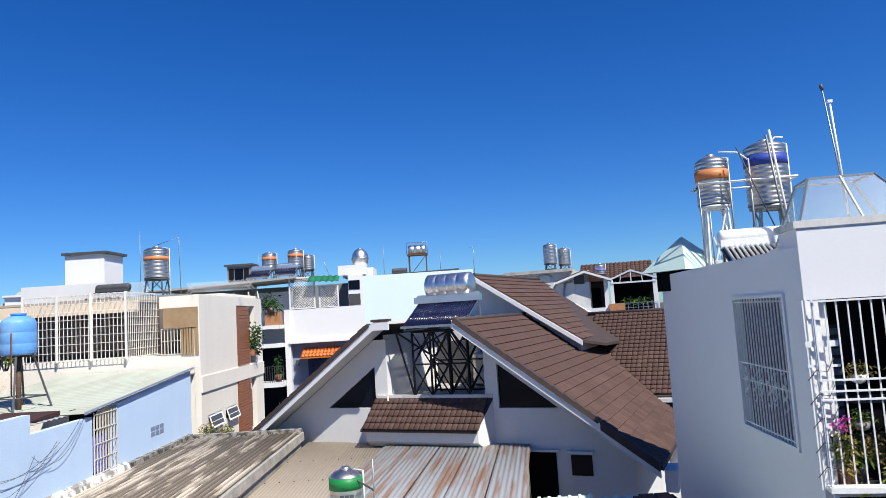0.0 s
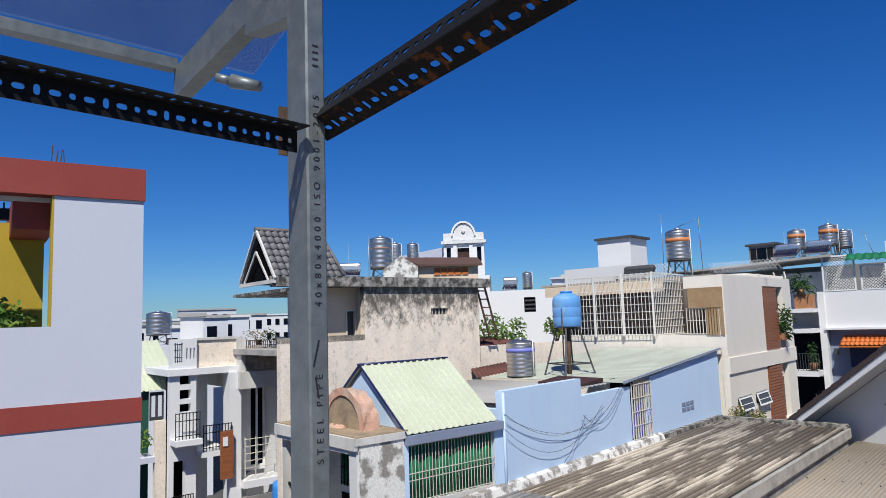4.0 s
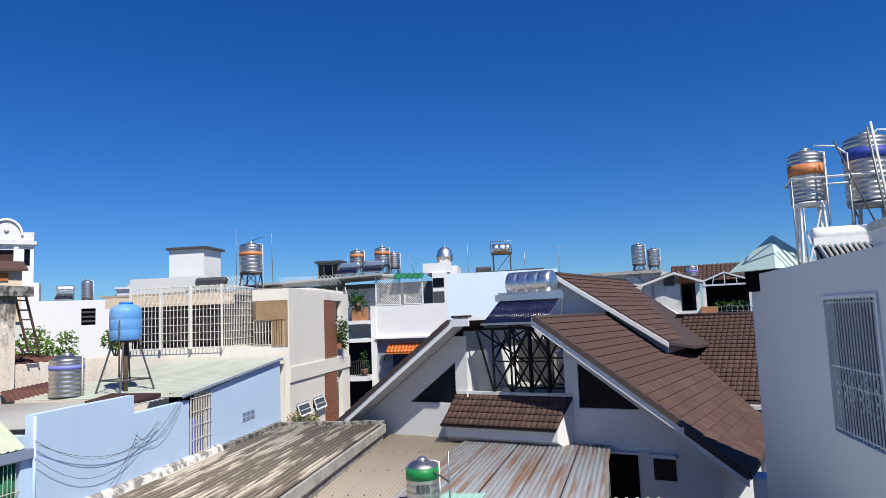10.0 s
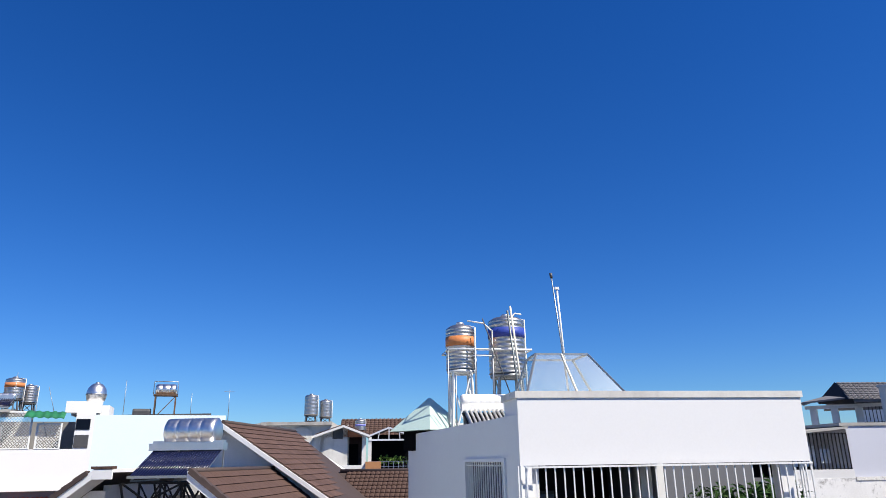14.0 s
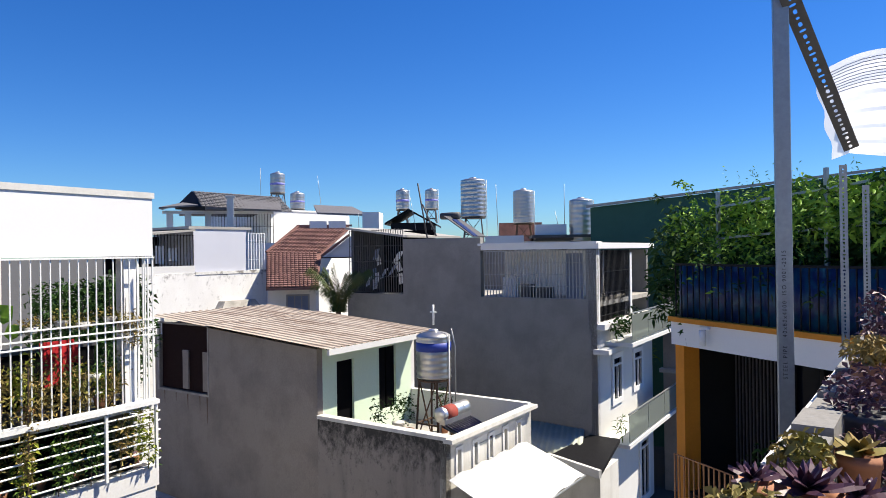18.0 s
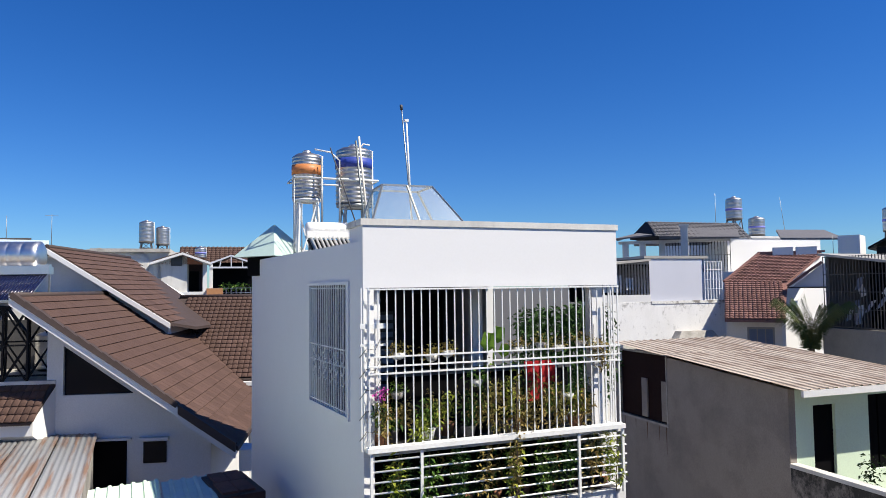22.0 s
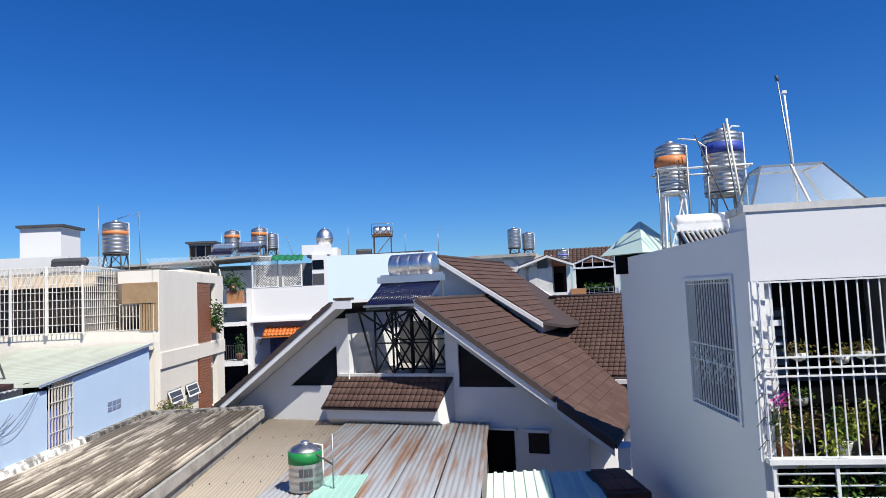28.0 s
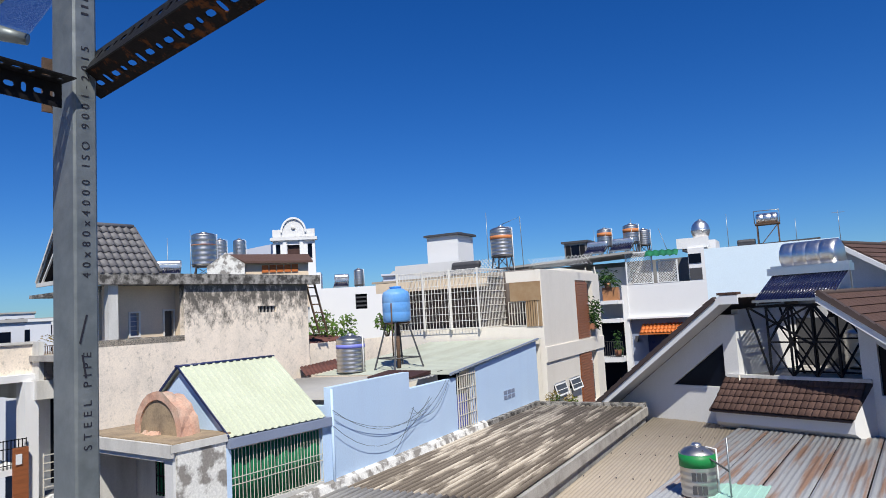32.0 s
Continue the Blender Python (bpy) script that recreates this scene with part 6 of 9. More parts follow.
part("truss", Geo().bar((-1.7, 0, 11.0), (-0.3, 0, 11.55), 0.08, 0.1).bar((-0.3, 0, 11.55), (1.35, 0, 10.95), 0.08, 0.1).bar((-1.6, 0, 10.8), (1.2, 0, 10.8), 0.08, 0.1).bar((-0.3, 0, 10.8), (-0.3, 0, 11.5), 0.06, 0.06).bar((-1.0, 0, 10.8), (-0.9, 0, 11.3), 0.05, 0.05).bar((0.4, 0, 10.8), (0.35, 0, 11.3), 0.05, 0.05), LILAC_WHITE, H3)
part("terrace_roof", Geo().slab([(-1.7, 0.05, 11.05), (-0.3, 0.05, 11.62), (-0.3, 4, 11.62), (-1.7, 4, 11.05)], 0.05).slab([(-0.3, 0.05, 11.62), (1.4, 0.05, 11.0), (1.4, 4, 11.0), (-0.3, 4, 11.62)], 0.05), GREY_STEEL, H3)
part("brown_roof", Geo().slab([(-3.8, 6.5, 12.45), (1.2, 6.5, 12.45), (1.2, 4.2, 11.2), (-3.8, 4.2, 11.2)], 0.1), BROWN_TILE, H3)
roof_tiles(H3, (-3.8, 6.5, 12.45), (5.0, 0, 0), (0, -2.3, -1.25), 0.3, 0.33, BROWN_TILE, "wave", 150)
g = Geo()
bars(g, -1.5, 1.2, 8.9, 9.5, -0.05, 0.3, 0.015, (9.5, 9.2, 9.0))
part("railing", g, GREY_BLUE, H3)
part("wood_box", Geo().box(-1.75, -0.8, -0.4, 0.0, 8.9, 9.5), WOOD_LIGHT, H3)
part("foliage", Geo().clump((0.0, 0.5, 9.6), (1.2, 0.3, 0.25), 160, 0.22), LEAF, H3)
part("low_wall", Geo().box(-2, 1.3, -0.1, 0.1, 0, 8.9), WHITE, H3)
water_tank(LF.at(-2.3, 3.5, 11.5), 0.36, 0.8, "small steel tank with a lilac band on a ridge", 0, BAND_LILAC, (0.4, 0.55), ribs=4)


# ---- near building with the red bands ----
LR = Lot(-76, 10.0)
R_ = 1.14


def rz(z):
    return 9.43 + (z - 9.43) * R_


HR = thing("red_banded_house", LR.at(0, 0, 0), "bluish-white house with dark red bands and an open planted roof corner", "house")
e = 1.54 * R_
part("front_wall", Geo().wall(-8, e, 0, rz(8.45), 0, 0.22).wall(-8, e, rz(8.71), rz(10.95), 0.0, 0.22, [(-6, 0.63 * R_, rz(9.53), rz(10.95))]), LILAC_WHITE, HR, "bluish-white painted wall")
part("red_band", Geo().box(-8, e + 0.01, -0.015, 0.24, rz(8.45), rz(8.71)), RED_PAINT, HR, "dark red band")
part("red_band", Geo().box(-8, e + 0.02, -0.03, 0.25, rz(10.95), rz(11.32)), RED_PAINT, HR, "dark red parapet band")
part("beam_soffit", Geo().box(-8, e, 0.22, 0.32, rz(10.9), rz(11.3)), WHITE, HR)
part("side_wall", Geo().box(e - 0.22, e, 0.22, 3.6, 0, rz(9.5)), LILAC_WHITE, HR)
part("corner_pier", Geo().box(0.63 * R_ - 0.02, 0.63 * R_ + 0.005, 0.0, 0.24, rz(9.53), rz(10.95)), YELLOW, HR, "yellow painted reveal")
part("inner_wall", Geo().box(0.1, 0.63 * R_, 1.4, 1.6, rz(9.3), rz(10.8)), YELLOW, HR, "ochre yellow wall")
part("cross_beam", Geo().box(0.3, 0.75, 0.25, 3.4, rz(10.6), rz(11.0)), RED_PAINT, HR)
part("rear_beam", Geo().box(-6, 0.75, 3.2, 3.5, rz(10.55), rz(10.95)), RED_PAINT, HR)
part("rear_pier", Geo().box(0.3, 0.75, 3.2, 3.5, rz(8.9), rz(10.6)), YELLOW, HR)
g = Geo()
for i in range(40):
    g.box(-6 + i * 0.17, -5.93 + i * 0.17, 3.25, 3.4, rz(10.95), rz(10.95) + random.uniform(0.03, 0.1))
part("broken_edge", g, WHITE_OLD, HR)
part("terrace_floor", Geo().box(-8, e - 0.24, 0.24, 3.6, rz(9.1), rz(9.25)), CONCRETE, HR)
for k in range(4):
    part("rebar", Geo().rod((0.6 * R_ + 0.05 * k, 0.1, rz(11.3)), (0.6 * R_ + 0.05 * k + random.uniform(-0.03, 0.03), 0.1, rz(11.3) + random.uniform(0.16, 0.26)), 0.008, 5), RUST, HR)
for x, d in ((0.18, 0.3), (-0.15, 3.0)):
    l_ = thing("hanging_lamp", LR.at(x * R_, d, rz(10.85) - 0.02), "small black lamp under a beam", "lamp", "small black lamps")
    part("lamp_body", Geo().box(-0.06, 0.06, -0.06, 0.06, -0.16, -0.02), BLACK_STEEL, l_)
    part("stem", Geo().rod((0, 0, -0.03), (0, 0, 0.06), 0.01, 5), BLACK_STEEL, l_)
hd = thing("roof_hedge", LR.at(0, 0, rz(9.25)), "dense green bush filling the open roof corner", "plant")
part("foliage", Geo().clump((-0.5, 0.9, 0.45), (1.1, 0.6, 0.35), 900, 0.13).clump((-1.6, 0.9, 0.8), (1.0, 0.6, 0.6), 900, 0.13).clump((0.25, 0.8, 0.35), (0.4, 0.5, 0.3), 350, 0.11), LEAF, hd)
g = Geo()
for k in range(9):
    x, z = -1.4 + 0.13 * k, 0.25
    for i in range(14):
        g.leaf((x + 0.02 * i, -0.06 - 0.01 * i, z - 0.03 * i * (0.4 + 0.1 * k % 0.5)), 0.07, 0.4)
part("hanging_twig", g, LEAF_DARK, hd)
part("stem", Geo().rod((-0.5, 0.9, 0), (-0.5, 0.9, 0.5), 0.04, 6).rod((-1.5, 0.9, 0), (-1.5, 0.9, 0.7), 0.04, 6), BARK, hd)

# ---- small house with the lime roof ----
LL = Lot(-82, 10.35)
HL = thing("lime_roofed_house", LL.at(0, 0, 0), "small house with pale lime sheet roof and green-screened grille", "house")
part("roof_sheet", Geo().sheet((7.42, -0.06, 7.48), (2.24, 0, 0), (0, 1.47, 1.17), 0.16, 0.025, kind="rib"), LIME_SHEET, HL, "pale lime ribbed roof")
part("roof_sheet", Geo().sheet((7.42, 1.41, 8.65), (2.24, 0, 0), (0, 1.4, -1.1), 0.16, 0.025, kind="rib"), LIME_SHEET, HL)
part("gable_wall", Geo().hull([(7.5, 0.1, 7.3), (7.5, 2.7, 7.3), (7.5, 2.7, 7.55), (7.5, 1.41, 8.58), (7.5, 0.1, 7.52)], [(7.62, 0.1, 7.3), (7.62, 2.7, 7.3), (7.62, 2.7, 7.55), (7.62, 1.41, 8.58), (7.62, 0.1, 7.52)]), BLUE_WALL, HL, "pale blue gable")
part("ridge_cap", Geo().rod((7.38, 1.41, 8.67), (9.66, 1.41, 8.67), 0.025, 6), NAVY, HL)
part("verge_trim", Geo().bar((7.42, -0.06, 7.49), (7.42, 1.41, 8.66), 0.02, 0.03), NAVY, HL)
part("verge_trim", Geo().bar((7.42, 1.41, 8.66), (7.42, 2.82, 7.55), 0.025, 0.04), NAVY, HL)
part("gutter", Geo().box(7.42, 9.8, -0.1, 0.08, 7.3, 7.46), GREY_BLUE, HL)
each("corner_wall", ((9.62, 9.85, 0, 0.2, 0, 7.3), (7.4, 7.5, 0, 0.25, 0, 7.3)), BLUE_WALL, HL)
part("sill_wall", Geo().box(7.5, 9.62, 0, 0.2, 0, 6.26), WHITE_OLD, HL)
g = Geo()
bars(g, 7.5, 9.62, 6.26, 7.3, 0.02, 0.078, 0.0045, (6.3, 6.66, 6.78, 7.27), 0.012)
gr_ = part("grille", g, CREAM_STEEL, HL)
g = Geo().sheet((7.5, 0.11, 6.26), (2.12, 0, 0), (0, 0.0, 0.98), 0.36, 0.05)
part("shade_cloth", g, GREEN_CLOTH, gr_, "dark green shade cloth")
part("back_wall", Geo().box(7.5, 9.7, 2.75, 2.9, 0, 7.5), WHITE_OLD, HL)
part("stained_pier", Geo().box(6.47, 7.4, 0.0, 0.25, 0, 7.42), PEEL, HL)
part("flat_roof", Geo().box(6.42, 7.5, 0.0, 2.9, 7.42, 7.56), PLASTER_BROWN, HL, "rust-brown stained flat roof")
part("roof_edge", Geo().box(6.36, 6.42, -0.02, 2.92, 7.34, 7.54).box(6.36, 7.42, -0.03, 0.0, 7.42, 7.54), WHITE_OLD, HL)
part("porch_beam", Geo().box(6.4, 6.6, 0.25, 2.9, 7.26, 7.42), WHITE, HL)
part("porch_column", Geo().box(6.42, 6.62, 0.02, 0.25, 3.0, 7.42), WHITE, HL)
part("porch_wall", Geo().box(7.35, 7.45, 0.25, 2.9, 3.9, 7.42), WHITE_OLD, HL)
part("porch_wall", Geo().box(6.5, 7.35, 2.7, 2.85, 3.9, 7.42), WHITE_OLD, HL)
part("porch_floor", Geo().box(6.3, 7.4, 0.1, 2.9, 4.9, 5.1), CONCRETE, HL)
g = Geo()
bars(g, 1.3, 1.95, 6.35, 7.2, 0, 0.1, 0.008, (6.4, 6.7, 7.0, 7.18))
wg_ = part("porch_grille", g, BLACK_STEEL, HL)
wg_.matrix_basis = Matrix.Translation((7.3, 0, 0)) @ Matrix.Rotation(radians(90), 4, "Z")
part("green_curtain", Geo().box(1.3, 1.95, -0.04, -0.02, 6.35, 7.2), GREEN_CLOTH, wg_, "bright green shade cloth")
part("dark_opening", Geo().box(7.33, 7.35, 1.3, 2.0, 5.1, 6.2), DARK, HL)
part("handrail", Geo().bar((6.56, 2.85, 6.42), (6.56, 0.25, 5.85), 0.04, 0.05), BLACK_STEEL, HL)
dm = thing("plaster_vault", LL.at(6.85, 1.15, 7.56), "crumbling pink plaster vault on a flat roof", "vault")
dm.matrix_basis = dm.matrix_basis @ Matrix.Rotation(radians(90), 4, "Z") @ Matrix.Rotation(radians(180), 4, "Z")
n = 14
ring = [(math.cos(math.pi * i / n), math.sin(math.pi * i / n)) for i in range(n + 1)]
random.seed(14)
g = Geo()
rows = ((0.58, 0.0), (0.72, 0.0), (0.71, 0.1), (0.70, 0.2), (0.64, 0.22), (0.62, 0.42), (0.52, 0.42), (0.54, 0.2))
for k, (r0, y0) in enumerate(rows):
    for c, s_ in ring:
        w = random.uniform(-0.018, 0.018) if 0 < k < 6 else 0.0
        g.v.append((c * (r0 + w), y0 + w, s_ * (r0 + w) * 1.02))
m_ = n + 1
for k in range(len(rows)):
    k1 = (k + 1) % len(rows)
    for i in range(n):
        g.f.append((k * m_ + i, k * m_ + i + 1, k1 * m_ + i + 1, k1 * m_ + i))
        g.smooth.append(False)
g.f += [tuple(k * m_ for k in range(len(rows))), tuple(k * m_ + n for k in range(len(rows)))]
g.smooth += [False, False]
part("vault_shell", g, SKIN_PINK, dm)
part("vault_face", Geo().hull([(c * 0.6, 0.03, s * 0.6) for c, s in ring], [(c * 0.6, 0.3, s * 0.6) for c, s in ring]), PLASTER_BROWN, dm)
random.seed(21)
for i in range(9):
    a = random.uniform(-0.55, 0.1)
    part("rubble", Geo().hull([(a, -0.02 - 0.05 * (i % 3), 0), (a + 0.1, -0.02, 0), (a + 0.08, 0.06, 0)], [(a + 0.02, 0.0, 0.05), (a + 0.08, 0.0, 0.06), (a + 0.06, 0.04, 0.05)]), SKIN_PINK, dm)
sd = thing("satellite_dish", LL.at(6.9, -0.35, 5.2), "pale satellite dish on a wall", "dish")
part("dish", Geo().turned([(0.02, 0), (0.2, 0.03), (0.33, 0.1), (0.34, 0.11), (0.02, 0.03)], 20), PALE_PLASTIC, sd).matrix_basis = pose(0, 0, 0.5, 70)
part("mount", Geo().rod((0, 0.1, 0), (0, 0.1, 0.5), 0.03, 6), GALV, sd)

# ---- mould-stained house with the open roof room ----
LS = Lot(-80, 17)
HS = thing("stained_house", LS.at(0, 0, 0), "mould-stained beige house with an open tiled roof room", "house")
part("side_wall", Geo().wall(7.65, 14.45, 0, 9.15, 0, 0.22).wall(10.2, 14.45, 9.15, 10.55, 0, 0.22, [(12.55, 13.22, 9.67, 9.86)]), STAINED, HS, "stained bare wall")
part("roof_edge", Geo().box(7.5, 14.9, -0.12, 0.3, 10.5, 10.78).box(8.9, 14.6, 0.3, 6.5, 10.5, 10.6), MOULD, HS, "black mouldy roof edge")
vt = part("vent", Geo().box(12.5, 13.25, 0.12, 0.16, 9.65, 9.88), GREY_STEEL, HS)
for i in range(5):
    part("vent_bar", Geo().box(12.62 + i * 0.13, 12.66 + i * 0.13, 0.05, 0.09, 9.67, 9.86), CONCRETE, vt)
part("end_wall", Geo().box(14.25, 14.45, 0.2, 6.5, 0, 10.5), STAINED, HS)
part("room_wall", Geo().wall(8.4, 10.6, 9.1, 10.5, 0.62, 0.77, [(9.04, 9.27, 9.22, 9.8), (9.98, 10.24, 9.1, 9.83)]).box(10.3, 10.4, 0.22, 0.62, 9.1, 10.5), BEIGE, HS)
each("room_door", ((9.98, 10.24, 0.70, 0.74, 9.1, 9.83),), GREY_STEEL, HS)
rw = part("room_window", Geo().wall(9.0, 9.31, 9.18, 9.84, 0.59, 0.62, [(9.04, 9.27, 9.22, 9.8)]), WHITE_OLD, HS)
part("pane", Geo().box(9.04, 9.27, 0.72, 0.75, 9.22, 9.8), GREY_BLUE, rw)
for z in (9.34, 9.46, 9.58, 9.7):
    part("window_bar", Geo().box(9.04, 9.27, 0.63, 0.645, z, z + 0.015), WHITE_OLD, rw)
part("door_frame", Geo().wall(9.94, 10.28, 9.1, 9.87, 0.59, 0.62, [(9.98, 10.24, 9.1, 9.83)]), WHITE_OLD, HS)
part("terrace_floor", Geo().box(7.6, 10.3, 0.2, 6.5, 8.7, 8.85), CONCRETE, HS)
each("column", ((8.2, 8.44, 0.02, 0.22, 9.1, 10.5), (8.9, 9.1, 2.0, 2.2, 8.7, 10.5)), WHITE_OLD, HS)
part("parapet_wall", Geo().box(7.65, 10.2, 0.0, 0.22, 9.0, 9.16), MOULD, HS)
# steep tiled roof over the room
RF = [(7.5, -0.05, 10.76), (9.5, -0.05, 10.76), (9.38, 1.08, 12.08), (7.5, 1.08, 12.08)]
part("roof_base", Geo().slab(RF, 0.08).slab([(7.5, 1.08, 12.08), (9.38, 1.08, 12.08), (9.5, 2.2, 10.74), (7.5, 2.2, 10.74)], 0.08), GREY_STEEL, HS)
roof_tiles(HS, (7.5, 1.08, 12.08), (1.98, 0, 0), (0, -1.16, -1.35), 0.2, 0.25, GREY_TILE, "wave", 200)
part("gable_edge", Geo().bar((7.46, -0.12, 10.7), (7.46, 1.08, 12.1), 0.06, 0.06).bar((7.46, 1.08, 12.1), (7.46, 2.25, 10.7), 0.06, 0.06).box(7.42, 7.5, -0.1, 2.2, 10.58, 10.68).bar((7.46, 0.3, 10.68), (7.46, 1.08, 11.5), 0.04, 0.05).bar((7.46, 1.9, 10.68), (7.46, 1.08, 11.5), 0.04, 0.05), WHITE_OLD, HS)
part("ridge_cap", Geo().rod((7.42, 1.08, 12.12), (9.4, 1.08, 12.12), 0.07, 8).rod((9.42, 1.08, 12.1), (9.54, -0.05, 10.82), 0.05, 6), GREY_TILE, HS)
# Near-black triangle stands for the shade under the gable roof.
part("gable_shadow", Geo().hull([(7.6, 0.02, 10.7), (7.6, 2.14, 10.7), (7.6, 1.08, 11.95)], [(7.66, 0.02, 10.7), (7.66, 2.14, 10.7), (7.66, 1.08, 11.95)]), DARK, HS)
ld = thing("ladder", LS.at(14.55, 0.2, 8.2), "dark steel ladder leaning on a wall end", "ladder")
part("stile", Geo().bar((0, 0, 2.4), (0.5, 0, 0.75), 0.05, 0.05), RUST, ld)
part("stile", Geo().bar((0.35, 0, 2.4), (0.85, 0, 0.75), 0.05, 0.05), RUST, ld)
for i in range(6):
    part("rung", Geo().bar((0.08 * i + 0.05, 0, 2.2 - 0.27 * i), (0.08 * i + 0.4, 0, 2.2 - 0.27 * i), 0.04, 0.04), RUST, ld)
lw = thing("low_stained_wall", LS.at(0, 0, 0), "low mouldy yard wall with a red-brown sheet", "wall")
part("wall", Geo().box(14.45, 19.0, 0.5, 0.7, 0, 8.6), STAINED, lw)
part("red_sheet", Geo().sheet((13.6, -0.8, 7.72), (1.5, 0, 0.12), (0.4, 0.75, 0.22), 0.15, 0.03), RED_WOOD, lw)
part("red_sheet", Geo().sheet((14.5, 0.7, 8.55), (2.4, 0, 0.1), (0.0, 1.5, 0.2), 0.15, 0.03), RED_WOOD, lw)
for s, d, z, r in ((16.5, 1.8, 8.9, 0.8), (17.8, 2.0, 8.75, 0.7), (20.2, 2.0, 9.1, 0.5)):
    tr = thing("small_tree", LS.at(s, d, z - 1.5), "bushy young tree behind a yard wall", "tree", "small trees")
    part("trunk", Geo().rod((0, 0, -1), (0, 0, 1.4), 0.06, 6, 0.03).rod((0, 0, 0.8), (0.4, 0, 1.7), 0.03, 5).rod((0, 0, 0.8), (-0.4, 0, 1.8), 0.03, 5), BARK, tr)
    part("crown", Geo().clump((0, 0, 1.5), (r, r, r * 0.7), 260, 0.2).clump((0.3, 0, 2.0), (r * 0.5, r * 0.5, r * 0.4), 90, 0.16), LEAF, tr)

# ---- tower house and tanks behind ----
LT = Lot(-35, 47)
HT = thing("tower_house", LT.at(0, 0, 0), "white tower house with a round arched crest", "house")
part("front_wall", Geo().wall(-5.8, -3.0, 0, 15.0, 0, 0.3, [(-4.85, -4.0, 12.9, 14.45), (-5.6, -5.3, 13.5, 14.5), (-3.5, -3.2, 13.5, 14.5)]), WHITE_CLEAN, HT)
part("cornice", Geo().box(-5.95, -2.85, -0.2, 0.4, 14.75, 14.95), WHITE, HT)
each("parapet", ((-5.8, -5.18, 0, 0.3, 14.95, 15.5), (-3.62, -3.0, 0, 0.3, 14.95, 15.5)), WHITE, HT)
ring = [(math.cos(math.pi * i / 16), math.sin(math.pi * i / 16)) for i in range(17)]
part("crest", Geo().hull([(-4.4 + 0.8 * c, 0.0, 15.3 + 0.95 * s) for c, s in ring] + [(-5.2, 0, 14.95), (-3.6, 0, 14.95)], [(-4.4 + 0.8 * c, 0.3, 15.3 + 0.95 * s) for c, s in ring] + [(-5.2, 0.3, 14.95), (-3.6, 0.3, 14.95)]), WHITE, HT)
g = Geo()
for (c0, s0), (c1, s1) in zip(ring, ring[1:]):
    g.bar((-4.4 + 0.8 * c0, -0.05, 15.3 + 0.95 * s0), (-4.4 + 0.8 * c1, -0.05, 15.3 + 0.95 * s1), 0.14, 0.12)
part("crest_moulding", g, WHITE_CLEAN, HT)
part("ornament", Geo().turned([(0.02, 0), (0.14, 0), (0.14, 0.05), (0.02, 0.05)], 10), WHITE_OLD, HT).matrix_basis = pose(-4.4, -0.02, 15.6, 90)
part("door", Geo().box(-4.85, -4.0, 0.2, 0.25, 12.9, 14.45), DARK_WOOD, HT)
part("window", Geo().box(-5.6, -5.3, 0.2, 0.25, 13.5, 14.5).box(-3.5, -3.2, 0.2, 0.25, 13.5, 14.5), GLASS_DARK, HT)
for x in (-5.0, -3.9):
    part("pilaster", Geo().box(x - 0.12, x + 0.12, -0.1, 0.02, 12.9, 14.75), WHITE_CLEAN, HT)
part("balcony_rail", bars(Geo(), -5.0, -3.8, 12.9, 13.6, -0.4, 0.12, 0.012, (13.6,)), WHITE_STEEL, HT)
part("side_wall", Geo().hull([(-5.8, 0.3, 0), (-5.6, 0.3, 0), (-5.6, 12, 0), (-5.8, 12, 0)], [(-5.8, 0.3, 14.9), (-5.6, 0.3, 14.9), (-5.6, 12, 14.6), (-5.8, 12, 14.6)]), LILAC_WHITE, HT)
part("flank", Geo().hull([(-5.85, 0.4, 10), (-9.8, 3.0, 10), (-9.7, 3.2, 10), (-5.7, 0.7, 10)], [(-5.85, 0.4, 14.6), (-9.8, 3.0, 14.3), (-9.7, 3.2, 14.3), (-5.7, 0.7, 14.6)]), LILAC_WHITE, HT)
part("low_part", Geo().box(-3.0, -2.7, 0, 2, 0, 12.5), WHITE_CLEAN, HT)
LG = Lot(-45, 34)
HG = thing("roof_shed_house", LG.at(0, 0, 0), "stained gable end and low roof with orange vent blocks", "house")
part("gable_end", Geo().hull([(-1.3, 0, 10), (0.4, 0, 10), (0.4, 0, 12.2), (-0.45, 0, 12.75), (-1.3, 0, 12.1)], [(-1.3, 0.3, 10), (0.4, 0.3, 10), (0.4, 0.3, 12.2), (-0.45, 0.3, 12.75), (-1.3, 0.3, 12.1)]), PEEL, HG)
part("wall", Geo().box(-0.2, 3.4, 0.3, 3, 10, 12.3), BEIGE, HG)
part("roof", Geo().slab([(-0.45, 2.0, 12.85), (3.6, 2.0, 12.75), (3.6, 0.0, 12.25), (0.4, 0.0, 12.3)], 0.1), BROWN_TILE, HG)
g = Geo()
for i in range(5):
    g.box(1.2 + i * 0.35, 1.5 + i * 0.35, 0.24, 0.3, 11.75, 12.1)
part("vent_block", g, ORANGE_TILE, HG)
part("base", Geo().box(-4, 3.4, 0.4, 3, 0, 10.8), WHITE_OLD, HG)
part("rear_block", Geo().box(-4, 3.4, 3.0, 9, 0, 11.8), WHITE_OLD, HG)
water_tank(LG.at(-1.55, 3.6, 11.8), 0.62, 1.75, "large old steel water tank with a faded orange label", 0.6, BAND_ORANGE, (0.62, 0.64), ribs=6)
water_tank(LG.at(-0.8, 7.0, 11.8), 0.36, 1.2, "steel water tank behind a larger one", 1.2, ribs=5)
water_tank(LG.at(0.25, 8.0, 11.8), 0.36, 1.3, "steel water tank beside a white tower house", 1.2, ribs=5)
